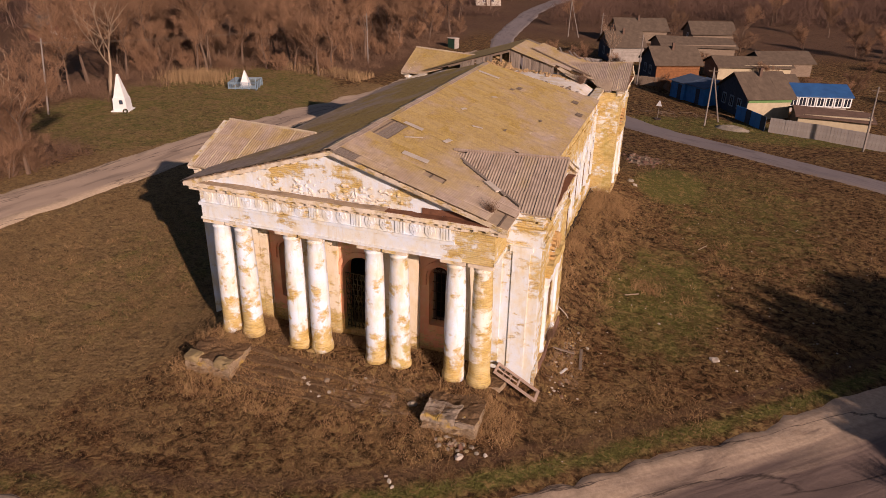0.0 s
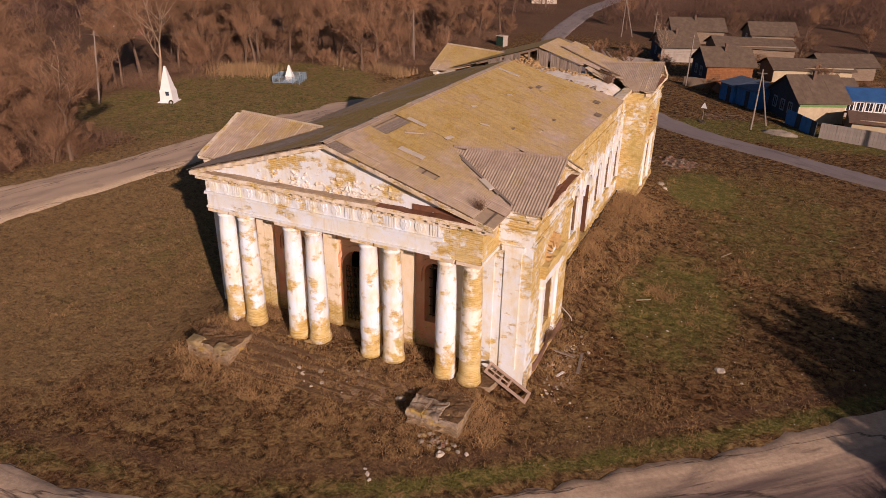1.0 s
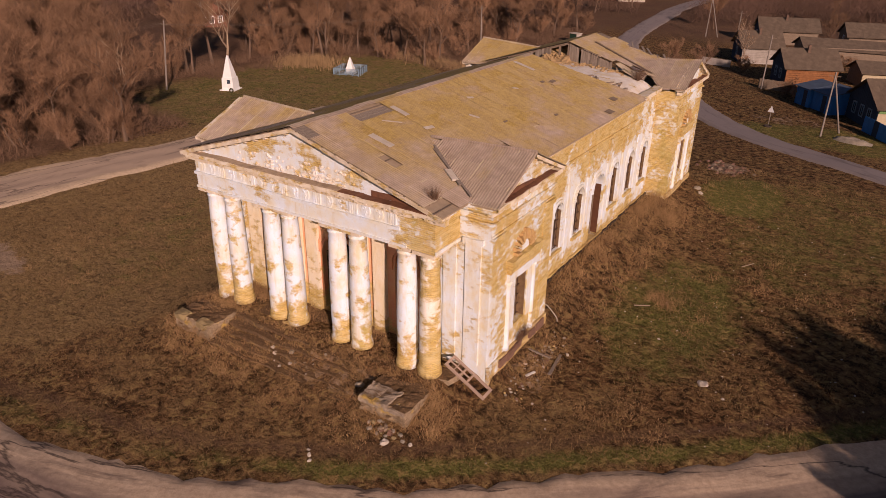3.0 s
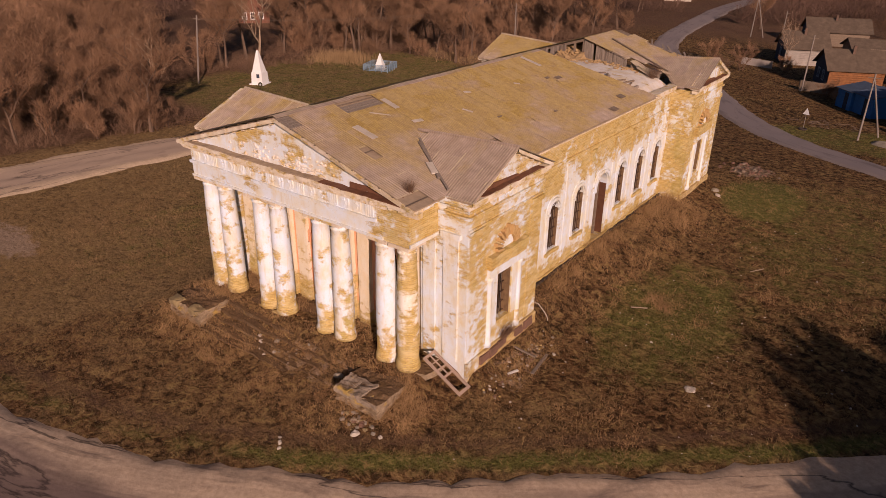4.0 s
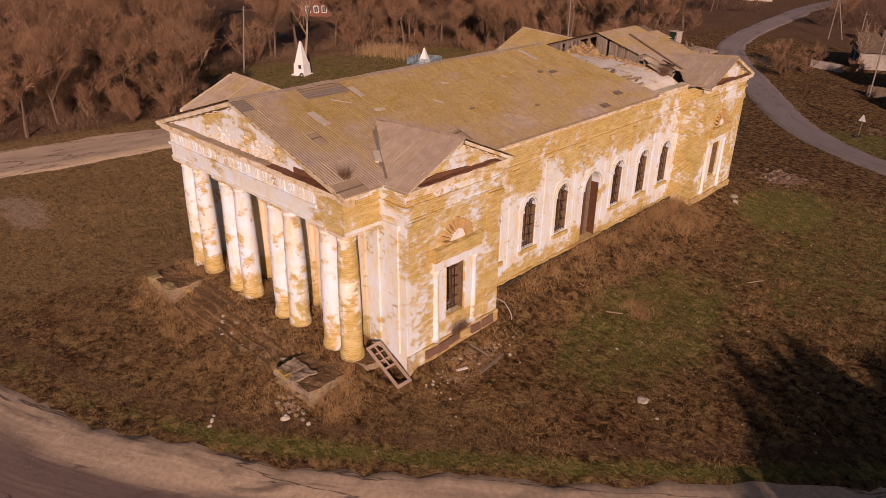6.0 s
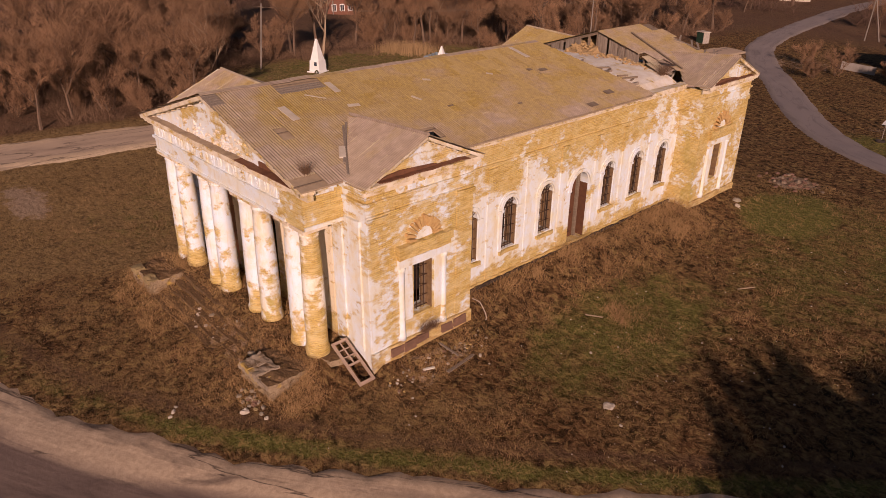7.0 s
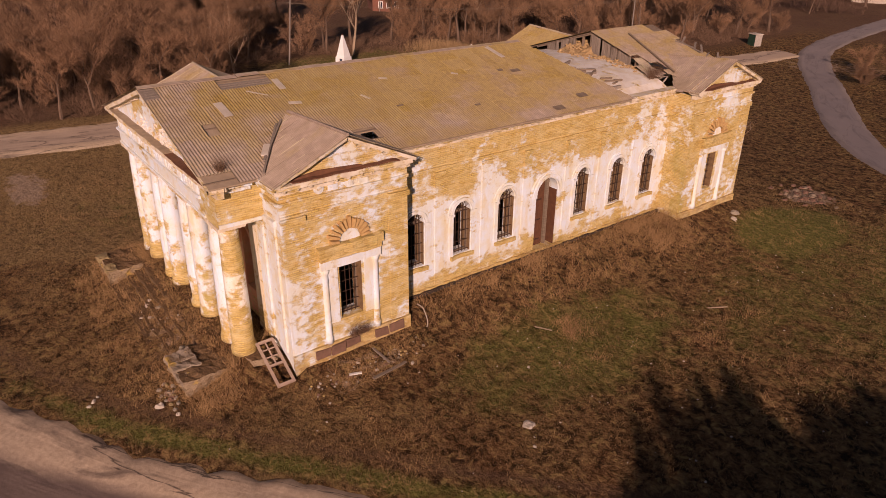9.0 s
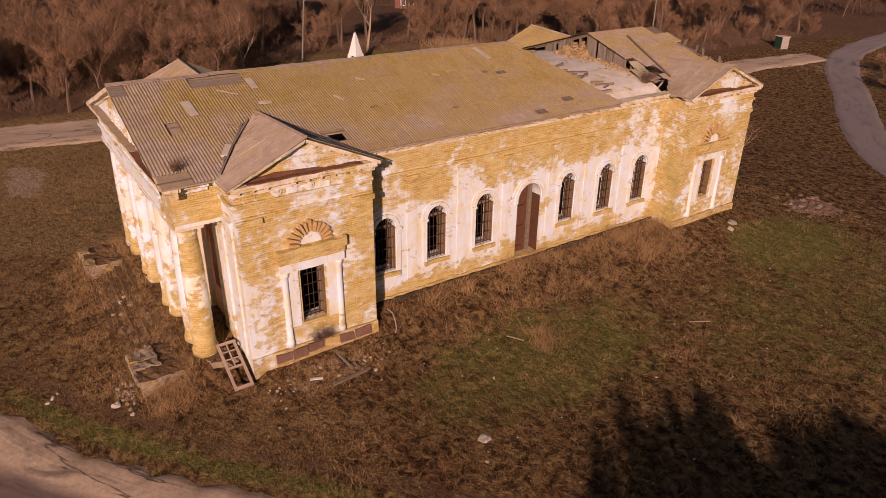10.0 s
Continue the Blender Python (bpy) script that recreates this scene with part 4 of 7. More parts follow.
COLS = [-5.93, -4.83, -2.42, -1.32, 1.32, 2.42, 4.83, 5.93]
for i, cx in enumerate(COLS):
    bm = bmesh.new()
    prof = [(0.49, 0.7), (0.50, 1.2), (0.46, 1.32), (0.44, 1.5), (0.44, 2.3), (0.435, 3.1), (0.42, 4.0), (0.40, 4.9), (0.37, 5.7), (0.355, 6.12), (0.385, 6.16), (0.385, 6.21), (0.35, 6.24), (0.36, 6.3), (0.43, 6.38), (0.43, 6.42)]
    lathe(bm, cx, 0.78, prof, 28)
    for v in bm.verts:
        q = v.co * 2.2 + Vector((i * 7, 0, 0))
        amp = 0.035 if v.co.z < 1.6 else 0.012
        v.co += Vector((noise.noise(q), noise.noise(q + Vector((0, 5, 0))), 0)) * amp
    col = part("column", bm, M_COLBRICK if i == 7 else M_COL, church, "column stripped to bare brick" if i == 7 else "", smooth=True)
    piece("abacus", M_CORNICE, col, lambda k: rough_edges(box(k, cx - 0.5, cx + 0.5, 0.26, 1.3, 6.42, 6.55) or k, 0.02))
    piece("base_block", M_OCHRE, col, lambda k: base_stone(k, cx))

# entablature, frieze, front cornice and pediment
FRONT = Face((0, PORCH_Y, 0), (1, 0, 0), (0, -1, 0))
bm = bmesh.new()
for fr, u0, u1 in ((FRONT, -6.45, 6.45),):
    fr.block(bm, u0, u1, 6.56, 8.05, -0.85, 0)
for s in (1, -1):
    box(bm, min(s * 5.6, s * 6.45), max(s * 5.6, s * 6.45), PORCH_Y + 0.85, Y0, 6.56, 8.05)
ent = part("entablature", weld(bm), M_ENTAB, church)
RET = Face((6.45, 0, 0), (0, 1, 0), (1, 0, 0))
RETW = Face((-6.45, 0, 0), (0, 1, 0), (-1, 0, 0))
piece("architrave_moulding", M_FRONT, ent, lambda k: (band(k, FRONT, -6.5, 4.9, 7.22, 7.34, -0.02, 0.10, 0.4, 0.02), band(k, FRONT, -6.5, 5.2, 6.56, 6.66, -0.02, 0.06, 0.5, 0.015), band(k, RET, PORCH_Y, Y0, 6.56, 6.7, -0.02, 0.06, 0.4, 0.02), band(k, RETW, PORCH_Y, Y0, 7.22, 7.34, -0.02, 0.1, 0.4, 0.02)))
u, i = -6.2, 0
while u < 4.7:
    if i % 3 == 2:
        for k3 in range(4):
            piece("triglyph_bar", M_FRONT, ent, lambda k: FRONT.block(k, u + k3 * 0.11, u + k3 * 0.11 + 0.065, 7.38, 7.92, -0.02, 0.04))
        u += 0.62
    else:
        rot = rc.uniform(0, 1)
        piece("medallion", M_FRONT, ent, lambda k: (FRONT.prism(k, [(u + 0.2 + 0.21 * math.cos(t * math.pi / 8), 7.65 + 0.28 * math.sin(t * math.pi / 8)) for t in range(16)][::-1], -0.02, 0.045), FRONT.prism(k, [(u + 0.2 + (0.12 if (t % 2) else 0.06) * math.cos(t * math.pi / 6 + rot), 7.63 + (0.18 if (t % 2) else 0.09) * math.sin(t * math.pi / 6 + rot)) for t in range(12)][::-1], 0.045, 0.07)))
        u += 0.62
    i += 1
cornice(FRONT, -6.9, 6.9, 8.05, 0.0, 0.46, 0.12)
cornice(RET, PORCH_Y, Y0 - 0.4, 8.05, 0.0, 0.5, 0.5, M_BLOCK)
cornice(RETW, PORCH_Y, Y0, 8.05, 0.0, 0.5, 0.1)
bm = bmesh.new()
FRONT.prism(bm, [(-6.4, 8.27), (6.4, 8.27), (0, 10.22)][::-1], -0.45, -0.02)
ped = part("pediment", bm, M_PED, church)
SLOPE = math.atan2(RZ1 - RZ0, RX)
for s in (1, -1):
    b = bmesh.new()
    p0, p1 = (s * 6.95, 8.24), (0, 10.37)
    n = 24
    prev = None
    for i in range(n + 1):
        u, v = p0[0] + (p1[0] - p0[0]) * i / n, p0[1] + (p1[1] - p0[1]) * i / n
        w = rc.uniform(-0.05, 0.02)
        ring = [b.verts.new(FRONT.at(u, v - 0.16, -0.2)), b.verts.new(FRONT.at(u, v - 0.16 + w * 0.4, 0.36 + w)), b.verts.new(FRONT.at(u, v, 0.40 + w)), b.verts.new(FRONT.at(u, v, -0.2))]
        if prev:
            for a in range(4):
                c = (a + 1) % 4
                b.faces.new((prev[a], prev[c], ring[c], ring[a]))
        prev = ring
    rake = part("raking_cornice", b, M_CORNICE, ped)
    for i in range(11):
        if rc.random() < 0.15:
            continue
        f = (i + 0.7) / 11.6
        u, v = p0[0] + (p1[0] - p0[0]) * f, p0[1] + (p1[1] - p0[1]) * f - 0.165
        p = FRONT.at(u, v, 0.0)
        child("modillion", ME_MODILLION, rake, pose(p.x, p.y, p.z, 0, s * math.degrees(SLOPE), 0) @ pose(0, 0, 0, 0, 0, 180))
# crumbled plaster relief in the pediment
for k in range(110):
    u = rc.gauss(0.2, 1.7)
    v = 8.36 + rc.random() ** 2 * 0.62
    if v > 10.0 - abs(u) * 0.31 - 0.2:
        continue
    b = bmesh.new()
    r = rc.uniform(0.04, 0.10)
    bmesh.ops.create_icosphere(b, subdivisions=2, radius=1, matrix=Matrix.Translation(FRONT.at(u, v, -0.02)) @ Matrix.Diagonal((r * rc.uniform(0.8, 1.8), 0.05, r * 0.8, 1)))
    rough_edges(b, 0.05, 9)
    part("relief_lump", b, M_LIME, ped)
# metal flashing, rusted where it is left on the cornice
piece("rusty_flashing", M_RUST, ped, lambda k: (band(k, FRONT, 2.2, 6.3, 8.27, 8.30, -0.02, 0.38, 0.3, 0.05), band(k, FRONT, 3.6, 6.2, 8.30, 8.52, -0.02, 0.02, 0.4, 0.03)))
piece("flashing", M_BATTEN, ped, lambda k: band(k, FRONT, -6.8, 2.2, 8.27, 8.31, -0.02, 0.34, 0.4, 0.04))

# side pediments
CROSS_Z = 9.66
for s in (1, -1):
    for ya, yb in ((Y0, Y1), (Y2, Y3)):
        yc, fe = (ya + yb) / 2, east(EX, s)
        bm = bmesh.new()
        fe.prism(bm, [(ya + 0.15, 8.3), (yb - 0.15, 8.3), (yc, CROSS_Z - 0.2)] if s > 0 else [(yc, CROSS_Z - 0.2), (yb - 0.15, 8.3), (ya + 0.15, 8.3)], -0.5, -0.04)
        sp = part("side_pediment", bm, M_BLOCK, church)
        for e, d in ((ya - 0.25, 1), (yb + 0.25, -1)):
            b = bmesh.new()
            prev = None
            for i in range(9):
                f = i / 8
                u, v = e + (yc - e) * f, 8.28 + (CROSS_Z - 0.06 - 8.28) * f
                w = rc.uniform(-0.05, 0.02)
                ring = [b.verts.new(fe.at(u, v - 0.14, -0.3)), b.verts.new(fe.at(u, v - 0.14, 0.3 + w)), b.verts.new(fe.at(u, v, 0.33 + w)), b.verts.new(fe.at(u, v, -0.3))]
                if prev:
                    for a in range(4):
                        c = (a + 1) % 4
                        b.faces.new((prev[a], prev[c], ring[c], ring[a]))
                prev = ring
            rake = part("raking_cornice", b, M_CORNICE, sp)
            if s > 0:
                for i in range(5):
                    f = (i + 0.6) / 5.4
                    u, v = e + (yc - e) * f, 8.28 + (CROSS_Z - 0.06 - 8.28) * f - 0.145
                    p = fe.at(u, v, 0)
                    child("modillion", ME_MODILLION, rake, pose(p.x, p.y, p.z, 0, 0, -90) @ Matrix.Rotation(-d * 0.43, 4, "Y") @ Matrix.Diagonal((0.8, 0.8, 0.8, 1)))
        if s > 0:
            piece("rusty_flashing", M_RUST, sp, lambda k: (fe.prism(k, [(ya + 0.5, 8.3), (ya + 3.6, 8.3), (ya + 3.3, 8.40), (ya + 1.6, 8.50), (ya + 0.8, 8.40)], -0.04, 0.05), band(k, fe, ya + 0.5, yb - 0.5, 8.295, 8.33, -0.02, 0.3, 0.4, 0.05)))

# ---- roofs: slate sheets on battens ----
WAVE, SHEET_W, SHEET_L = 0.118, 0.708, 1.2


def wavy(x):
    return 0.020 * math.cos(2 * math.pi * x / WAVE)


def sheet_mesh(u0, u1, lo, hi, seg=4, amp=1.0):
    """One corrugated sheet, x across the waves, y down the slope; lo(u), hi(u) its ends."""
    n = max(2, int(round((u1 - u0) / WAVE * seg)))
    bv, bf = [], []
    for i in range(n + 1):
        u = u0 + (u1 - u0) * i / n
        a, b = lo(u), hi(u)
        z = wavy(u - u0) * amp
        bv += [(u, -a, z), (u, -b, z), (u, -b, z), (u, -b, z - 0.012)]
    for i in range(n):
        k = i * 4
        bf += [(k + 1, k + 5, k + 4, k), (k + 3, k + 7, k + 6, k + 2)]
    me = bpy.data.meshes.new("roof_sheet")
    me.from_pydata(bv, [], bf)
    me.polygons.foreach_set("use_smooth", [True] * len(bf))
    return me


FULL = {}


def sheet_plane(parent, origin, along, down, length, s_lo, s_hi, mat, missing=(), seed=0, joined=False, name="roof_sheet"):
    """Cover a slope with sheets. s_lo(u)..s_hi(u): the slope's extent below the origin line at u."""
    rr = random.Random(seed)
    along, down = Vector(along).normalized(), Vector(down).normalized()
    nrm = along.cross(-down)
    base = Matrix((along, -down, nrm)).transposed().to_4x4()
    base.translation = Vector(origin)
    cols = int(math.ceil(length / (SHEET_W - WAVE)))
    rows = 12
    pitch = SHEET_L - 0.14
    allv, allf = [], []
    for c in range(cols):
        u0 = c * (SHEET_W - WAVE)
        u1 = min(u0 + SHEET_W, length + 0.05)
        for r in range(rows):
            a, b = r * pitch, r * pitch + SHEET_L
            um = (u0 + u1) / 2
            if any(m[0] <= um <= m[1] and m[2] <= (a + b) / 2 <= m[3] for m in missing):
                continue
            lo = lambda u: min(max(a, s_lo(u)), s_hi(u))
            hi = lambda u: max(min(b, s_hi(u)), s_lo(u))
            if max(hi(u0) - lo(u0), hi(um) - lo(um), hi(u1) - lo(u1)) < 0.12:
                continue
            clipped = min(hi(u0) - lo(u0), hi(u1) - lo(u1)) < SHEET_L - 0.01 or u1 - u0 < SHEET_W - 0.01
            if clipped or joined:
                me = sheet_mesh(0.0, u1 - u0, lambda u: lo(u + u0) - a, lambda u: hi(u + u0) - a, 4, 0.3 if joined else 1.0)
                m = Matrix.Translation((u0, -a, 0))
            else:
                if "m" not in FULL:
                    FULL["m"] = sheet_mesh(0, SHEET_W, lambda u: 0.0, lambda u: SHEET_L)
                me = FULL["m"]
                m = Matrix.Translation((u0, -a, 0))
            slip = rr.uniform(0, 0.03) + (rr.uniform(0.05, 0.16) if rr.random() < 0.05 else 0)
            mm = base @ Matrix.Translation((rr.uniform(-0.012, 0.012), -slip, 0.014 - 0.001 * r + rr.uniform(0, 0.003) + 0.002 * (c % 2))) @ m @ Matrix.Rotation(rr.uniform(-0.008, 0.008), 4, "Z") @ Matrix.Rotation(0.016, 4, "X")
            if joined:
                o = len(allv)
                allv += [mm @ v.co for v in me.vertices]
                allf += [tuple(i + o for i in p.vertices) for p in me.polygons]
                bpy.data.meshes.remove(me)
            else:
                if not me.materials:
                    me.materials.append(mat)
                ob = child(name, me, parent, mm)
                if me is FULL.get("m"):
                    ob.material_slots[0].link = "OBJECT"
                    ob.material_slots[0].material = mat
    if joined:
        me = bpy.data.meshes.new(name)
        me.from_pydata(allv, [], allf)
        me.polygons.foreach_set("use_smooth", [True] * len(allf))
        me.materials.append(mat)
        ob = new(name, me)
        ob.parent = parent
        tagged(ob, kind="stuff")


LEN = math.hypot(RX, RZ1 - RZ0)
DOWN = {s: Vector((s * RX, 0, RZ0 - RZ1)) for s in (1, -1)}


def deck(name, pts, thick, mat, parent):
    b = bmesh.new()
    hexa(b, [Vector(p) - UP * thick for p in pts] + [Vector(p) for p in pts])
    return part(name, b, mat, parent)


LIFT = -0.07
decks = {}
for s in (1, -1):
    slope_z = lambda x: RZ1 + LIFT - (RZ1 - RZ0) / RX * x
    b = bmesh.new()
    # the boarding, with a hole beside the valley on the sunny slope
    for xa, ya, xb, yb, yc in ((0.01, 0.0, RX, 6.8, 6.8), (0.01, 6.8, 5.4, 7.45, 7.45), (6.12, 6.8, RX, 7.45, 7.45), (0.01, 7.45, RX, 20.2, 22.0)) if s > 0 else ((0.01, 0.0, RX, 20.2, 22.0),):
        q = [Vector((s * x, y, slope_z(x))) for x, y in ((xa, ya), (xb, ya), (xb, yc), (xa, yb))][::s]
        hexa(b, [p - UP * 0.05 for p in q] + q)
    decks[s] = part("roof", b, M_BATTEN, church)
    # battens and rafters that show through the gaps
    for k in range(11):
        f = (k + 0.5) / 11
        p = Vector((0, 0, RZ1 + LIFT)) + DOWN[s] * f
        piece("batten", M_WOOD, decks[s], lambda z: box(z, p.x - 0.04, p.x + 0.04, -0.08, 20.2 + 1.7 * f, p.z - 0.0, p.z + 0.035))


missing_e = [(3.15, 5.2, 0.45, 1.3), (-1, 0.7, -1, 1.1), (1.1, 1.7, 3.2, 3.8), (6.7, 7.6, 5.2, 6.4), (0.3, 1.2, 6.3, 8.0)]
# rows above the cut: the last columns are shortened by the break
sheet_plane(decks[1], (0, -0.12, RZ1), (0, 1, 0), DOWN[1], 22.6, lambda u: min(LEN, max(0.0, (u - 0.12 - 20.35) / 0.25 if u > 20.4 else 0.0)), lambda u: LEN, M_SLATE, missing_e, 3)
sheet_plane(decks[-1], (0, 22.4, RZ1), (0, -1, 0), DOWN[-1], 22.5, lambda u: min(LEN, max(0.0, (22.4 - u - 20.35) / 0.25 if u < 2.0 else 0.0)), lambda u: LEN, M_SLATE_W, (), 4, True)
# ridge caps
for i in range(20):
    y = -0.1 + i * 1.02
    dz = rc.uniform(-0.02, 0.02)
    piece("ridge_cap", M_SLATE_GREY, decks[1], lambda k: Face((0, y, 0), (1, 0, 0), (0, 1, 0)).prism(k, [(-0.22, RZ1 - 0.035 + dz), (0, RZ1 + 0.03 + dz), (0.22, RZ1 - 0.035 + dz), (0.22, RZ1 - 0.015 + dz), (0, RZ1 + 0.055 + dz), (-0.22, RZ1 - 0.015 + dz)], 0, 1.0))
# grey boards lying bare beside the front verge and in the large gap
rb = random.Random(8)
for k in range(7):
    s0 = 0.08 + k * 0.19
    p = Vector((0, 0, RZ1 - 0.01)) + DOWN[1].normalized() * s0
    q = p + DOWN[1].normalized() * 0.16
    e = 0.62 + rb.uniform(-0.1, 0.15)
    piece("roof_board", M_GREYBOARD, decks[1], lambda z: hexa(z, [(p.x, -0.1, p.z - 0.02), (q.x, -0.1, q.z - 0.02), (q.x, e, q.z - 0.02), (p.x, e, p.z - 0.02), (p.x, -0.1, p.z + 0.01), (q.x, -0.1, q.z + 0.01), (q.x, e, q.z + 0.01), (p.x, e, p.z + 0.01)]))
for k in range(5):
    s0 = 0.5 + k * 0.17
    p = Vector((0, 0, RZ1 - 0.035)) + DOWN[1].normalized() * s0
    q = p + DOWN[1].normalized() * 0.13
    piece("roof_board", M_GREYBOARD, decks[1], lambda z: hexa(z, [(p.x, 3.0, p.z - 0.02), (q.x, 3.0, q.z - 0.02), (q.x, 5.25, q.z - 0.02), (p.x, 5.25, p.z - 0.02), (p.x, 3.0, p.z + 0.01), (q.x, 3.0, q.z + 0.01), (q.x, 5.25, q.z + 0.01), (p.x, 5.25, p.z + 0.01)]))
# loose pale sheets and laths lying on the slope
for y, s0, ln, wd, turn in ((5.4, 1.25, 0.9, 0.3, 0.0), (5.35, 2.9, 0.55, 0.2, 1.4), (4.2, 1.75, 0.9, 0.07, 0.9), (2.4, 2.6, 1.1, 0.35, 0.05), (17.8, 1.0, 1.3, 0.28, 0.12), (8.5, 3.3, 0.5, 0.12, 0.5), (10.2, 2.0, 0.4, 0.15, 1.2), (14.0, 2.5, 0.35, 0.12, 1.0)):
    p = Vector((0, y, RZ1 + 0.05)) + DOWN[1].normalized() * s0
    piece("loose_slat", M_PALESHEET, decks[1], lambda z: box(z, -wd / 2, wd / 2, -ln / 2, ln / 2, -0.008, 0.008)).matrix_basis = Matrix.Translation(p) @ Matrix.Rotation(math.atan2(RZ1 - RZ0, RX), 4, "Y") @ Matrix.Rotation(math.pi / 2 + turn, 4, "Z")

# added dark slats stand in for small spots where the roofing is missing
for y, s0, ln, wd in ((17.5, 3.05, 0.55, 0.25), (16.7, 2.8, 0.3, 0.2), (19.3, 6.2, 0.6, 0.35), (17.1, 6.85, 0.6, 0.35), (13.2, 5.4, 0.3, 0.12), (9.6, 4.4, 0.35, 0.1)):
    p = Vector((0, y, RZ1 + 0.05)) + DOWN[1].normalized() * s0
    piece("loose_slat", M_WOOD, decks[1], lambda z: box(z, -wd / 2, wd / 2, -ln / 2, ln / 2, -0.008, 0.008)).matrix_basis = Matrix.Translation(p) @ Matrix.Rotation(math.atan2(RZ1 - RZ0, RX), 4, "Y")

# cross roofs
for s in (1, -1):
    for ya, yb, near in ((Y0 - 0.25, Y1 + 0.3, True), (Y2 - 0.25, Y3 + 0.25, False)):
        yc = (ya + yb) / 2
        x_in = 3.3 if near else (3.6 if s > 0 else 2.4)
        xo = 7.8 if near and s < 0 else 8.1
        roof_mat = M_SLATE_GREY if s > 0 else (M_SLATE_STREAKED if near else M_SLATE_OCHRE)
        z_in = 9.47 if near else 9.3
        for ye, sg in ((ya, -1), (yb, 1)):
            dn = Vector((0, ye - yc, RZ0 - 0.02 - CROSS_Z))
            full = dn.length
            dk = deck("cross_roof", [(s * x_in, yc, z_in - 0.08), (s * xo, yc, CROSS_Z - 0.08), (s * xo, ye, RZ0 - 0.08), (s * 6.7, ye, RZ0 - 0.08)][:: (s * sg)], 0.04, M_BATTEN, church)
            al = Vector((xo - x_in, 0, CROSS_Z - z_in))
            span = al.length
            lim = lambda u: full * min(1.0, max(0.0, u / (6.75 - x_in)))
            if s * sg > 0:
                # run from the outer end inwards to keep the sheet's face up
                sheet_plane(dk, (s * (xo + 0.05), yc, CROSS_Z), (-s * al.x, 0, -al.z), dn, span, lambda u: 0.0, lambda u: lim(span - u), roof_mat, (), 11 + near)
            else:
                sheet_plane(dk, (s * (x_in + 0.02), yc, z_in), (s * al.x, 0, al.z), dn, span + 0.05, lambda u: 0.0, lim, roof_mat, (), 14 + near)
        b = bmesh.new()
        tube(b, (s * x_in, yc, z_in + 0.02), (s * (xo + 0.05), yc, CROSS_Z + 0.02), 0.07, 0.07, 6, True)
        part("ridge_cap", b, M_SLATE_GREY, church)
# valley timbers and flashing bits by the near cross roof
for p, q, w, mt in (((3.8, 4.2, 9.33), (6.2, 2.35, 8.66), 0.035, M_GREYBOARD), ((4.0, 3.9, 9.28), (6.9, 2.0, 8.46), 0.03, M_GREYBOARD), ((5.3, 2.9, 8.93), (5.9, 2.5, 8.74), 0.09, M_PALESHEET)):
    piece("valley_board", mt, decks[1], lambda z: hexa(z, [Vector(p) + Vector((-w, -w, -0.03)), Vector(p) + Vector((w, w, -0.03)), Vector(q) + Vector((w, w, -0.03)), Vector(q) + Vector((-w, -w, -0.03)), Vector(p) + Vector((-w, -w, 0.03)), Vector(p) + Vector((w, w, 0.03)), Vector(q) + Vector((w, w, 0.03)), Vector(q) + Vector((-w, -w, 0.03))]))

# ---- ruined crossing: bare vault top, boarded gable, far roof ----


def vault_z(x):
    return 7.95 + 1.15 * math.sqrt(max(0.0, 1 - (x / 6.1) ** 2))


def vault(k):
    rows = []
    for i in range(25):
        x = -6.0 + 0.5 * i
        rows.append([k.verts.new((x, y, vault_z(x) - d + 0.04 * noise.noise((x, y, d)))) for y, d in ((19.0, 0), (21.5, 0), (24.0, 0), (26.2, 0), (26.2, 0.15), (19.0, 0.15))])
    for a_, b_ in zip(rows, rows[1:]):
        for j in range(6):
            n_ = (j + 1) % 6
            k.faces.new((a_[j], b_[j], b_[n_], a_[n_]))


piece("vault_top", M_LIME, church, vault, "pale lime-covered vault top open to the sky")
rv = random.Random(31)
ME_LOOSE = shared("brick", M_RUBBLE, lambda k: box(k, -0.13, 0.13, -0.065, 0.065, -0.04, 0.04))
for k in range(12):
    x, y = 0.9 + 0.4 * k + rv.uniform(-0.15, 0.15), 21.9 + rv.uniform(-0.3, 0.3) + 0.06 * k
    ln, wd = rv.uniform(0.4, 1.5), rv.uniform(0.07, 0.16)
    ob = piece("rafter_stub", rv.choice((M_GREYBOARD, M_WOOD)), church, lambda z: rough_edges(box(z, -wd / 2, wd / 2, 0, ln, -0.08, 0.05) or z, 0.02))
    ob.matrix_basis = pose(x, y, vault_z(x) + 0.03, rv.uniform(-4, 6), 0, rv.uniform(-25, 25))
for k in range(150):
    x, y = rv.uniform(-1.7, 4.2), 26.2 - abs(rv.gauss(0, 0.4)) - 0.2 * noise.noise((k * 0.3, 2, 2))
    ob = child("brick", ME_LOOSE, church, pose(x, y, vault_z(x) + rv.uniform(0.0, 0.06), rv.uniform(-30, 30), rv.uniform(-30, 30), rv.uniform(0, 180)))
    ob.scale = (rv.uniform(0.5, 1.0), rv.uniform(0.6, 1.0), rv.uniform(0.6, 1.0))
b = bmesh.new()
hexa(b, [(-2.0, 25.1, 8.6), (0.4, 25.1, 8.6), (0.5, 28.4, 8.6), (-2.2, 28.4, 8.6), (-1.8, 25.4, 9.12), (0.2, 25.4, 9.12), (-0.1, 28.2, 9.95), (-1.7, 28.2, 9.95)])
bmesh.ops.subdivide_edges(b, edges=b.edges, cuts=7, use_grid_fill=True)
rough_edges(rough_edges(b, 0.14, 1.6) or b, 0.08, 5)
part("collapsed_brickwork", b, M_RUBBLE, church, "collapsed ochre brick")
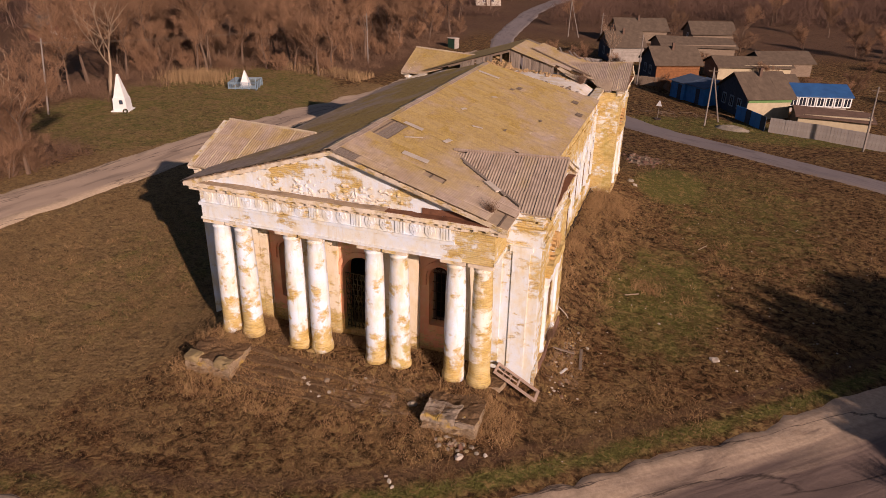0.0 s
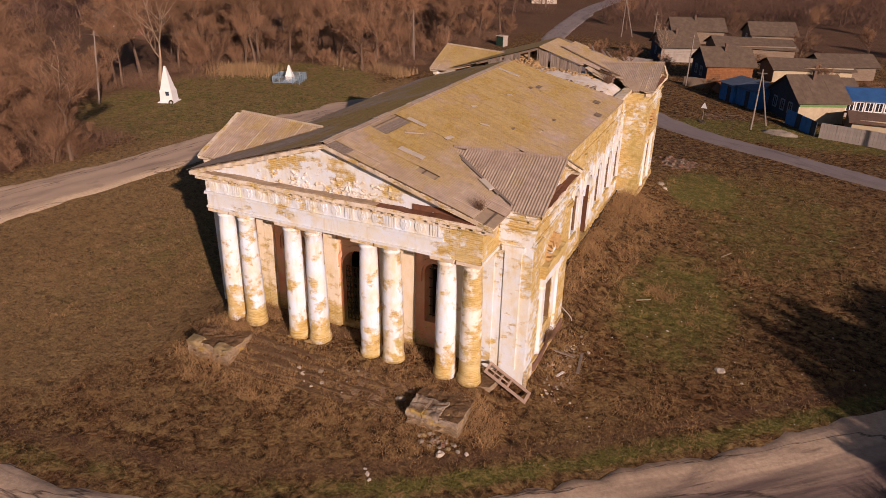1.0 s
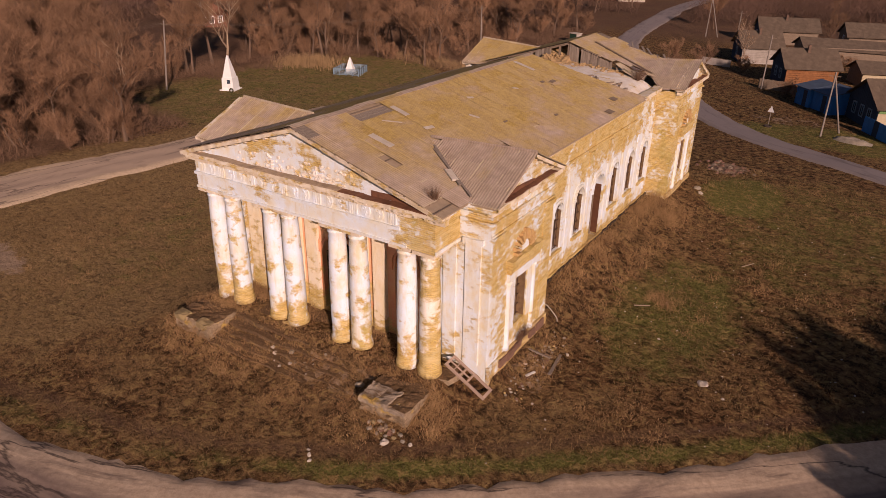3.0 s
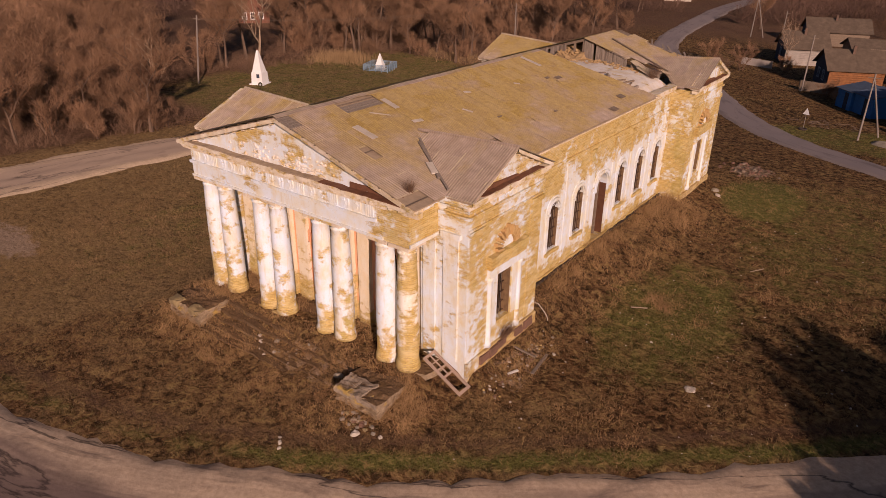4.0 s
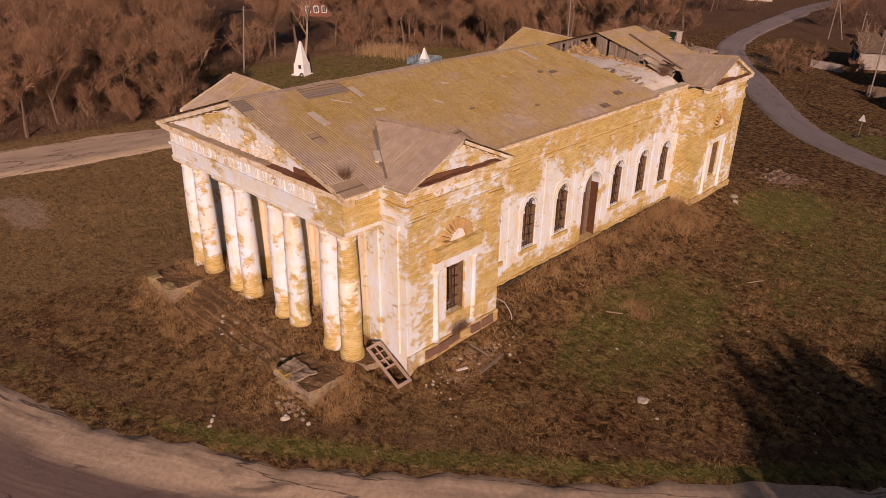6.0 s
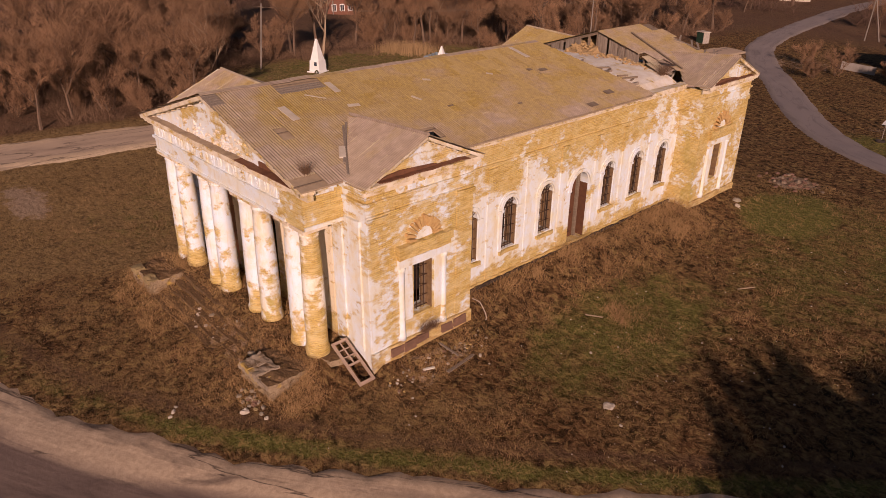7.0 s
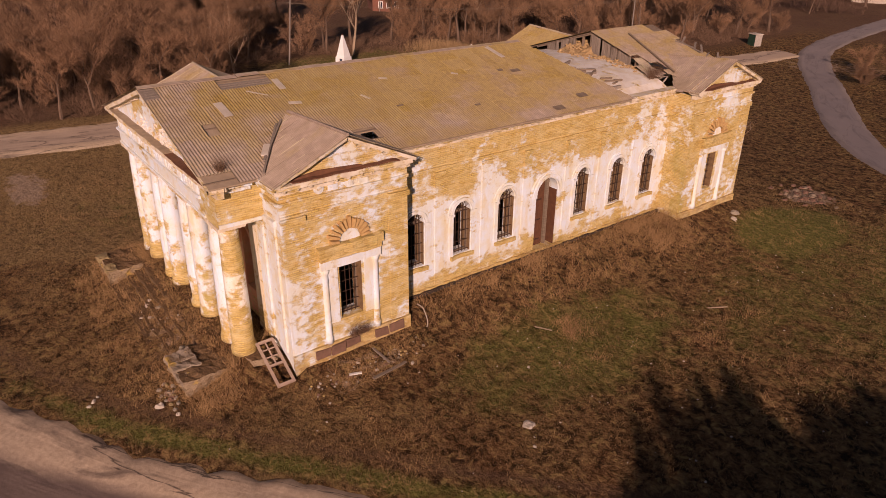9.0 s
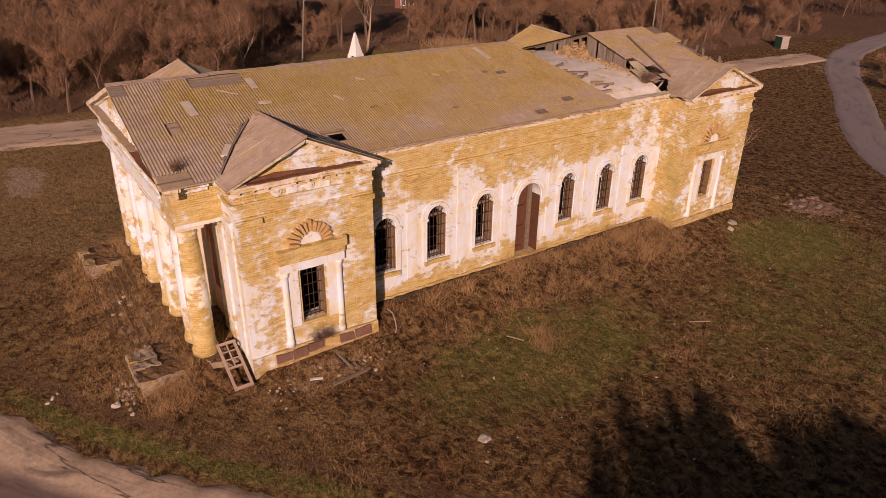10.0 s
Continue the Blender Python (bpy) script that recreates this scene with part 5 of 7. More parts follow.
for k in range(70):
    x, y = rv.uniform(-1.7, 0.1), rv.uniform(25.3, 27.9)
    child("brick", ME_LOOSE, church, pose(x, y, 9.12 + (y - 25.4) * 0.296 + 0.03, rv.uniform(-40, 40), rv.uniform(-40, 40), rv.uniform(0, 180)))
GY = 26.35


def verge_z(x):
    return RZ1 - 0.10 - (RZ1 - RZ0) / RX * abs(x)


for lo, hi in ((-3.7, -1.5), (0.05, 5.2)):
    x = lo
    while x < hi:
        w = rv.uniform(0.14, 0.2)
        top = verge_z(x + w / 2) - 0.02
        bot = 8.1
        if x > 3.1:
            top = min(top, 8.1 + rv.uniform(0.25, 0.95))
        if abs(x - 0.75) < 0.1 or rv.random() < (0.6 if x > 3.1 else 0.05):
            x += w
            continue
        piece("gable_board", M_GREYBOARD, church, lambda z: hexa(z, [(x, GY, bot), (x + w - 0.015, GY, bot), (x + w - 0.015, GY + 0.03, bot), (x, GY + 0.03, bot), (x, GY + rv.uniform(-0.03, 0.06), top), (x + w - 0.015, GY, top), (x + w - 0.015, GY + 0.03, top), (x, GY + 0.06, top)]))
        x += w
for x in (-1.45, -0.75, -0.1, 3.4, 4.4):
    piece("post", M_WOOD, church, lambda z: box(z, x, x + 0.12, GY + 0.05, GY + 0.17, 8.1, verge_z(x) - 0.05))
piece("beam", M_WOOD, church, lambda z: hexa(z, [(-4.6, GY + 0.04, verge_z(4.6) - 0.12), (0.0, GY + 0.04, RZ1 - 0.22), (0.0, GY + 0.18, RZ1 - 0.22), (-4.6, GY + 0.18, verge_z(4.6) - 0.12), (-4.6, GY + 0.04, verge_z(4.6)), (0.0, GY + 0.04, RZ1 - 0.1), (0.0, GY + 0.18, RZ1 - 0.1), (-4.6, GY + 0.18, verge_z(4.6))]))
far_decks = {}
for s in (1, -1):
    far_decks[s] = deck("far_roof", [(s * 0.01, 26.3, RZ1 + LIFT), (s * RX, 28.2 if s > 0 else 26.3, RZ0 + LIFT), (s * RX, 32.1, RZ0 + LIFT), (s * 0.01, 32.1, RZ1 + LIFT)][::s], 0.05, M_WOOD, church)
sheet_plane(far_decks[1], (0, 26.15, RZ1), (0, 1, 0), DOWN[1], 6.0, lambda u: 0.0, lambda u: min(LEN, 4.3 + 2.2 * u), M_SLATE_FAR, [(-1, 0.6, 3.4, 8), (3.0, 4.6, 5.6, 8), (4.9, 6.2, 0.2, 1.1), (5.2, 6.2, 2.6, 4.0), (0.6, 1.3, 4.2, 5.4)], 23)
sheet_plane(far_decks[-1], (0, 32.15, RZ1), (0, -1, 0), DOWN[-1], 5.9, lambda u: 0.0, lambda u: LEN, M_SLATE_W, (), 24, True)
# fallen sheets, broken rafters and planks at the collapsed corner
for k in range(18):
    x, y = rv.uniform(2.4, 5.0), rv.uniform(25.6, 27.4)
    z = 8.25 + rv.uniform(0, 0.55) * (1 - (x - 2.6) / 6)
    ln, w = rv.uniform(0.5, 1.7), rv.uniform(0.07, 0.3)
    ob = piece("broken_plank", rv.choice((M_GREYBOARD, M_WOOD, M_PALESHEET, M_GREYBOARD)), church, lambda q: box(q, -ln / 2, ln / 2, -w / 2, w / 2, -0.015, 0.015))
    ob.matrix_basis = pose(x, y, z, rv.uniform(-25, 25), rv.uniform(-15, 35), rv.uniform(-90, 90))
for k in range(5):
    a = rv.uniform(0, 1)
    ob = piece("fallen_sheet", M_SLATE_GREY, church, lambda q: box(q, -0.6, 0.6, -0.34, 0.34, -0.012, 0.012))
    ob.matrix_basis = pose(3.0 + 2.6 * a + rv.uniform(-0.2, 0.2), 26.3 + rv.uniform(-0.35, 0.4), 9.35 - 0.75 * a, rv.uniform(-12, 12), 16 + rv.uniform(-8, 14), rv.uniform(-25, 25))
piece("roof_pole", M_WOOD, far_decks[1], lambda z: tube(z, (1.0, 28.6, RZ1 - 0.2), (5.6, 27.2, 8.85), 0.06, 0.05, 6, True))
# roof timbers poking out at the far verge
for k in range(10):
    y = 31.9 + rv.uniform(-0.2, 0.5)
    x = 2.5 + k * 0.4
    z = verge_z(x) + 0.1
    ob = piece("broken_plank", M_GREYBOARD, church, lambda q: box(q, -0.6, 0.6, -0.06, 0.06, -0.015, 0.015))
    ob.matrix_basis = pose(x, y, z, rv.uniform(-15, 15), 17 + rv.uniform(-10, 10), rv.uniform(-70, 70))
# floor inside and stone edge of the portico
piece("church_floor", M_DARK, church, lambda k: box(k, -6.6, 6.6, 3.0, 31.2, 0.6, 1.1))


def earth_floor(k):
    """Earth and rubble heaped over the portico floor."""
    box(k, -6.5, 6.5, 0.12, 3.0, -0.3, 0.93)
    bmesh.ops.subdivide_edges(k, edges=[e for e in k.edges if abs(e.verts[0].co.x - e.verts[1].co.x) > 1], cuts=40)
    bmesh.ops.subdivide_edges(k, edges=[e for e in k.edges if abs(e.verts[0].co.y - e.verts[1].co.y) > 1], cuts=9)
    for v in k.verts:
        if v.co.z > 0:
            v.co.z += 0.14 * noise.noise((v.co.x * 0.8, v.co.y * 0.8, 2)) + 0.06 * noise.noise((v.co.x * 3, v.co.y * 3, 5)) - (0.3 if v.co.y < 0.2 else 0.0)


piece("stylobate", M_STEP, church, earth_floor, "portico floor under earth and rubble")

# ---- trees ----


def bare_tree(seed, tall, spread, stems=1, twigs=3200, wide=1.0):
    """Meshes of a leafless tree: tapered limbs, and many thin twig slivers."""
    rnd = random.Random(seed)
    bm = bmesh.new()
    ends = []

    def grow(p, d, length, r, level):
        steps = 3
        for k in range(steps):
            nd = (d + Vector((rnd.uniform(-1, 1), rnd.uniform(-1, 1), rnd.uniform(-0.5, 0.8))) * (0.13 + 0.05 * level)).normalized()
            q = p + nd * length / steps
            tube(bm, p, q, r * (1 - 0.22 * k), r * (1 - 0.22 * (k + 1)), 5 if level < 1 else 3)
            p, d = q, nd
            if level < 2 and (k or level):
                for _ in range(1 if level == 0 else rnd.choice((1, 1, 2))):
                    ax = Vector((rnd.uniform(-1, 1), rnd.uniform(-1, 1), rnd.uniform(0.0, 0.5))).normalized()
                    grow(p, (d * 0.6 + ax * spread).normalized(), length * rnd.uniform(0.5, 0.75), r * 0.5, level + 1)
            if level >= 1:
                ends.append((p.copy(), d.copy(), length))
        if level < 3:
            for _ in range(2):
                ax = Vector((rnd.uniform(-1, 1), rnd.uniform(-1, 1), rnd.uniform(0.1, 0.6))).normalized()
                grow(p, (d * 0.7 + ax * spread * 0.8).normalized(), length * rnd.uniform(0.55, 0.8), r * 0.42, level + 1)

    for s in range(stems):
        a = rnd.uniform(0, 6.28)
        o = 0.0 if stems == 1 else 0.35
        d = Vector((math.cos(a) * o, math.sin(a) * o, 1)).normalized()
        grow(Vector((math.cos(a) * o, math.sin(a) * o, -0.2)), d, tall * 0.42 * rnd.uniform(0.8, 1.1), tall * 0.02 / stems ** 0.5, 0 if stems == 1 else 1)
    verts, faces = [], []
    for _ in range(twigs):
        p, d, ln = ends[rnd.randrange(len(ends))]
        p = p - d * rnd.uniform(0, 0.35) * ln + Vector((rnd.gauss(0, 1), rnd.gauss(0, 1), rnd.gauss(0, 1))) * 0.02 * tall
        e = (d * 0.6 + Vector((rnd.uniform(-1, 1), rnd.uniform(-1, 1), rnd.uniform(-0.35, 0.9)))).normalized()
        l = rnd.uniform(0.3, 1.0) * (0.35 + tall * 0.07)
        w = e.cross(Vector((rnd.uniform(-1, 1), rnd.uniform(-1, 1), rnd.uniform(-1, 1)))).normalized() * rnd.uniform(0.008, 0.018) * wide
        o = len(verts)
        verts += [p - w, p + w, p + e * l]
        faces.append((o, o + 1, o + 2))
    crown = bpy.data.meshes.new("crown")
    crown.from_pydata(verts, [], faces)
    trunk = bpy.data.meshes.new("trunk")
    bm.to_mesh(trunk)
    bm.free()
    trunk.materials.append(M_BARK)
    crown.materials.append(M_TWIG)
    return trunk, crown


KINDS = [bare_tree(11, 9.0, 0.8, wide=1.3), bare_tree(12, 10.5, 0.65, wide=1.3), bare_tree(13, 6.5, 0.9, stems=3, wide=1.2), bare_tree(14, 8.0, 0.9, wide=1.3), bare_tree(15, 4.2, 0.9, stems=4, twigs=2400), bare_tree(16, 3.0, 1.0, stems=5, twigs=2200, wide=0.9), bare_tree(17, 9.5, 0.7, twigs=600), bare_tree(18, 6.4, 1.15, stems=5, twigs=14000, wide=3.2), bare_tree(19, 9.0, 1.1, stems=4, twigs=16000, wide=3.6)]
TREE_LABELS = ["bare brown leafless tree with dense fine twigs", "tall bare leafless tree with forked trunk", "bare many-stemmed tree in the thicket", "spreading bare leafless tree", "bare brown many-stemmed shrub", "low bare tangled brown shrub", "pale bare tree with few broken limbs", "dense bare roadside tree", "tall dense bare roadside tree"]
KINDS[6][0].materials[0] = M_PALEBARK


def plant(kind, x, y, size, turn, name="tree"):
    ob = empty(name)
    ob.matrix_basis = pose(x, y, height(x, y), 0, 0, turn) @ Matrix.Diagonal((size, size, size, 1))
    low = kind in (4, 5)
    tagged(ob, TREE_LABELS[kind], "shrub" if low else "tree", "shrubs of the thicket" if low else "bare trees of the wood")
    for nm, me in zip(("trunk", "crown"), KINDS[kind]):
        c = new(nm, me)
        c.parent = ob
    return ob


rt = random.Random(5)


def wooded(x, y):
    """True where the bare wood grows."""
    if road_gap(x, y, "we") < (2.2 if y < 25 else 3.5):
        return False
    if -50 < x < -28 and 20 < y < 58:
        return x < -46 - 1.5 * math.sin(y * 0.7) and not (22 < y < 34 and x > -52) or (x < -42.5 and y > 52)
    if x > -30 and y < 110:
        return False
    if -106 < x < -80 and 52 < y < 80 or -84 < x < -54 and 32 < y < 62 and abs((y - 30) + (x + 50) * 0.9) < 12:
        return False
    return True


placed = []
for area, number, kinds in (((-62, -33, -38, 24), 160, (0, 2, 3, 4, 4, 5, 3, 4)), ((-80, -46, 18, 66), 75, (0, 1, 2, 3, 4, 5)), ((-62, -27, 58, 112), 75, (0, 1, 3, 4, 5, 2)), ((-130, -62, -30, 130), 55, (0, 1, 3)), ((-70, -24, 110, 190), 35, (0, 1, 3)), ((-15, 90, 140, 230), 30, (0, 1, 3)), ((36, 95, 95, 150), 24, (4, 5, 3))):
    n = tries = 0
    while n < number and tries < 6000:
        tries += 1
        x, y = rt.uniform(area[0], area[1]), rt.uniform(area[2], area[3])
        if area[1] > -20:
            if road_gap(x, y, "e") < 4:
                continue
        elif not wooded(x, y):
            continue
        if any((x - a) ** 2 + (y - b) ** 2 < 2.2 for a, b in placed):
            continue
        k = rt.choice(kinds)
        plant(k, x, y, rt.uniform(0.75, 1.25), rt.uniform(0, 360), "shrub" if k in (4, 5) else "tree")
        placed.append((x, y))
        n += 1
# single trees and shrubs that stand out
for k, x, y, sz, tn in ((6, -47.3, 37.0, 1.2, 40), (6, -38.9, 18.6, 0.8, 200), (5, -33.2, 15.0, 1.2, 30), (4, -34.2, 12.8, 1.0, 90), (2, -36.0, 14.5, 0.9, 10), (6, -0.5, 92.5, 0.6, 100), (5, 1.0, 88.0, 1.0, 33), (6, 4.0, 37.0, 0.62, 150), (5, 10.5, 71.8, 0.9, 10), (4, 8.0, 74.0, 0.7, 10), (6, -52, 60, 0.9, 12), (5, -44, 53.5, 1.0, 70), (5, -39.5, 58, 1.1, 170), (5, -34, 60, 1.0, 170)):
    plant(k, x, y, sz, tn, "shrub" if k in (4, 5) else "tree")
# bare trees and shrubs in the village gardens
for k, x, y, sz, tn in ((2, -4.6, 85.5, 0.75, 20), (5, -6.1, 82.0, 1.1, 60), (4, -10.5, 90.0, 1.0, 5), (6, -2.8, 104.0, 0.6, 70), (3, -13.0, 128.0, 0.8, 140), (4, 9.0, 92.0, 0.9, 33), (5, 13.0, 97.0, 1.0, 99), (4, 20.0, 96.0, 0.9, 12), (2, 19.0, 110.0, 0.8, 77), (5, 26.5, 80.5, 1.0, 200), (5, 30.0, 78.0, 1.1, 240), (4, 33.0, 84.0, 0.9, 300), (4, 38.0, 76.0, 0.9, 20), (5, 22.0, 88.0, 1.1, 62), (3, 29.0, 112.0, 0.7, 15), (3, 38.0, 118.0, 0.8, 85), (2, 7.0, 133.0, 0.9, 45), (3, 20.0, 130.0, 0.9, 190), (3, 48.0, 105.0, 0.8, 260), (5, 41.0, 66.0, 1.0, 130), (5, 45.0, 70.0, 1.2, 170)):
    plant(k, x, y, sz, tn, "shrub" if k in (4, 5) else "tree")
# roadside trees whose shadow falls on the grass
plant(8, 34.6, -0.6, 1.0, 75)
plant(8, 37.0, 3.2, 0.95, 200)
plant(7, 30.8, 6.6, 1.0, 20)
plant(7, 33.6, 9.2, 1.05, 130)
plant(7, 33.0, 3.4, 1.0, 250)
plant(7, 31.0, -0.8, 0.9, 160)
plant(7, 29.8, 0.6, 0.85, 80)
plant(7, 29.2, -0.7, 0.72, 10)
plant(7, 31.8, 0.6, 1.1, 40)
plant(7, 29.9, -2.7, 0.85, 115)
plant(7, 31.2, -4.8, 0.9, 215)


def sliver_stuff(name, mat, spots, label, category):
    """One mesh of thin upright slivers. spots: (x, y, z, height, lean, width)."""
    rnd = random.Random(len(spots))
    verts, faces = [], []
    for x, y, z, h, lean, w in spots:
        a = rnd.uniform(0, 6.283)
        b = rnd.uniform(0, 6.283)
        dx, dy = math.cos(a) * w, math.sin(a) * w
        lx, ly = math.cos(b) * lean * h, math.sin(b) * lean * h
        o = len(verts)
        verts += [(x - dx, y - dy, z - 0.03), (x + dx, y + dy, z - 0.03), (x + lx, y + ly, z + h)]
        faces.append((o, o + 1, o + 2))
    me = bpy.data.meshes.new(name)
    me.from_pydata(verts, [], faces)
    me.materials.append(mat)
    return tagged(new(name, me), label, category, kind="stuff")


# far wood as one mass of fine branches
far = []
for _ in range(230000):
    if rt.random() < 0.7:
        x, y = rt.uniform(-200, 160), 132 + abs(rt.gauss(0, 80))
        if x > -5 and y < 150 + 0.05 * x:
            continue
    else:
        x, y = rt.uniform(-230, -95), rt.uniform(-20, 200)
    if -40 < x < 12 and road_gap(x, y, "e") < 3 or (-60 < x < -25 and 140 < y < 172):
        continue
    far.append((x, y, height(x, y) + rt.uniform(0, 3.0), rt.uniform(0.6, 2.2), rt.uniform(0.3, 2.4), rt.uniform(0.02, 0.055)))
sliver_stuff("far_wood", M_FARWOOD, far, "mass of bare brown trees on the far slope", "wood")
# brush between the trunks at the wood's edge
brush = []
while len(brush) < 130000:
    x, y = rt.uniform(-80, -26), rt.uniform(-40, 110)
    if not wooded(x, y) or noise.noise((x * 0.25, y * 0.25, 4)) < -0.15:
        continue
    brush.append((x, y, height(x, y), rt.uniform(0.3, 1.5), rt.uniform(0.3, 2.2), rt.uniform(0.008, 0.022)))
sliver_stuff("undergrowth", M_BRUSH, brush, "tangled leafless brown undergrowth", "undergrowth")
reeds = []
for _ in range(3000):
    x, y = rt.gauss(-45.0, 1.9), rt.gauss(48.5, 1.6)
    reeds.append((x, y, height(x, y), rt.uniform(0.6, 1.3), rt.uniform(0.0, 0.35), rt.uniform(0.012, 0.03)))
for _ in range(2200):
    x, y = rt.uniform(-40, -28), 61 + rt.gauss(0, 1.2)
    reeds.append((x, y, height(x, y), rt.uniform(0.4, 1.0), rt.uniform(0.0, 0.4), rt.uniform(0.02, 0.05)))
sliver_stuff("reeds", M_REED, reeds, "pale dry reeds at the edge of the lawn", "reeds")

# grass near the church, dry and green
dry, green, seen_cover = [], [], {}
for _ in range(330000):
    x, y = rt.uniform(-30, 32), rt.uniform(-11, 44)
    if abs(x) < (6.5 if 7.5 < y < 26.2 else 7.9) and 0.2 < y < 32:
        continue
    if math.hypot(x - 14, y + 16) > 56 or (y < 14 + x * 0.3 or x < -20) and road_gap(x, y) < 0.1:
        continue
    key = (round(x * 2), round(y * 2))
    if key not in seen_cover:
        seen_cover[key] = cover(x, y)
    g, _, bare, straw = seen_cover[key]
    if rt.random() < bare:
        continue
    patch = noise.noise((x * 0.35, y * 0.35, 2)) + 0.6 * noise.noise((x * 1.2, y * 1.2, 6))
    if patch < -0.25 and rt.random() < 0.75:
        continue
    h = rt.uniform(0.04, 0.12) * (1.2 + 1.3 * patch)
    spot = (x, y, height(x, y), max(0.04, h), rt.uniform(0.3, 1.8), rt.uniform(0.008, 0.018))
    if rt.random() < g * 0.6:
        green.append(spot)
    else:
        dry.append(spot)
sliver_stuff("dry_grass", M_GRASS, dry, "short dry yellow-brown grass", "grass")
sliver_stuff("green_grass", M_GRASS_GREEN, green, "short green grass patches", "grass")

# dry weeds: along the nave, round the columns and slabs
weeds = []


def weed_patch(cx, cy, rx, ry, number, tall):
    for _ in range(number * 3):
        if len(weeds) % 34 == 0:
            weed_patch.c = (cx + rt.uniform(-rx, rx), cy + rt.uniform(-ry, ry))
        x, y = weed_patch.c[0] + rt.gauss(0, 0.2), weed_patch.c[1] + rt.gauss(0, 0.2)
        if abs(x) < 6.55 and 7 < y < 27 or abs(x) < 7.95 and 2.1 < y < 7.5:
            continue
        weeds.append((x, y, height(x, y), rt.uniform(0.12, 0.62) * tall, rt.uniform(0.2, 1.4), rt.uniform(0.004, 0.011)))


weed_patch.c = (0, 0)
for cx, cy, rx, ry, n, tall in ((8.2, 17, 1.7, 9.2, 1500, 1.1), (7.2, 18, 0.6, 8, 600, 1.3), (8.6, 24.2, 1.5, 2.2, 650, 1.4), (11.6, 13.6, 0.8, 0.6, 300, 0.7), (0, -0.3, 6.5, 0.9, 2200, 0.45), (-3.6, -2.2, 2.6, 1.1, 1500, 0.55), (7.0, -0.9, 0.8, 0.8, 900, 0.7), (-5.8, -0.9, 1.3, 1.2, 900, 1.1), (5.2, -1.4, 1.4, 1.0, 260, 0.7), (3.4, -2.4, 3.0, 1.2, 800, 0.45), (1.4, 1.9, 4.5, 0.7, 1500, 0.7), (-5, 1.9, 0.9, 0.6, 700, 0.8), (8.8, 5.2, 0.8, 1.8, 500, 0.5), (14.5, 15, 3.5, 4, 250, 0.6), (20, 18, 5, 5, 450, 0.7), (12, 23, 3, 5, 350, 0.5), (-16, 8, 6, 12, 2000, 0.5), (12, 3, 3, 2, 500, 0.4), (17, 33, 8, 8, 450, 0.6)):
    weed_patch(cx, cy, rx, ry, n, tall)
sliver_stuff("dry_weeds", M_WEED, weeds, "reddish-brown dry weeds by the church walls", "weeds")
# small dry bush growing from the broken eave, and another in the ruined crossing
for x, y, z, n, r in ((6.1, 0.75, 8.55, 300, 0.5), (5.1, 26.0, 8.5, 800, 0.85), (8.02, 4.9, 1.25, 420, 0.75)):
    sliver_stuff("bush", M_BRUSH, [(x + rt.gauss(0, 0.06), y + rt.gauss(0, 0.06) + (rt.uniform(-0.4, 0.4) if r > 0.7 else 0), z, rt.uniform(0.3, 1.1) * r * (1.2 if r < 0.7 else 1.0), rt.uniform(0.1, 1.1), 0.005) for _ in range(n)], "small dry leafless bush rooted in the masonry", "bush")

# ---- monuments ----


def obelisk(x, y, h, w, name, label):
    ob = empty(name)
    ob.matrix_basis = pose(x, y, height(x, y), 0, 0, 20)
    tagged(ob, label, "monument")
    bm = bmesh.new()
    box(bm, -w * 0.56, w * 0.56, -w * 0.56, w * 0.56, -0.3, 0.10)
    part("base", bm, M_WHITE, ob)
    bm = bmesh.new()
    b, c, z = w * 0.44, w * 0.40, h * 0.36
    hexa(bm, [(-b, -b, 0.10), (b, -b, 0.10), (b, b, 0.10), (-b, b, 0.10), (-c, -c, z), (c, -c, z), (c, c, z), (-c, c, z)])
    part("pedestal", bm, M_WHITE, ob)
    bm = bmesh.new()
    b, c = w * 0.36, w * 0.05
    hexa(bm, [(-b, -b, z), (b, -b, z), (b, b, z), (-b, b, z), (-c, -c, h), (c, -c, h), (c, c, h), (-c, c, h)])
    part("spire", bm, M_WHITE, ob)
    return ob


ob = obelisk(-41.2, 32.2, 3.6, 1.55, "obelisk", "white painted obelisk monument with a dark plaque on grass")
piece("plaque", M_DKBLUE, ob, lambda k: box(k, 0.03, 0.36, -0.72, -0.66, 0.75, 1.15))
b = bmesh.new()
for k in range(5):
    a0, a1 = 2 * math.pi * k / 5 + 0.3, 2 * math.pi * (k + 1) / 5 + 0.3
    tube(b, (0, 0, 3.62), (0.16 * math.cos(a0), 0, 3.62 + 0.16 * math.sin(a0)), 0.05, 0.01, 4)
part("star", b, M_RUST, ob)
wreath = tagged(empty("wreath"), "dark wreath leaning on the obelisk's foot", "wreath")
wreath.matrix_basis = pose(-40.0, 31.2, height(-40.0, 31.2) + 0.22, 70, 0, 20)
b = bmesh.new()
torus(b, 0.2, 0.07, 0.0)
part("ring", b, M_GATE, wreath)
obelisk(-37.3, 47.6, 1.9, 1.1, "memorial", "small white obelisk inside a blue railing")
rail = tagged(empty("railing"), "low pale blue metal railing round the small obelisk", "railing")
rail.matrix_basis = pose(-37.3, 47.6, height(-37.3, 47.6), 0, 0, 20) @ Matrix.Diagonal((0.72, 0.72, 0.85, 1))
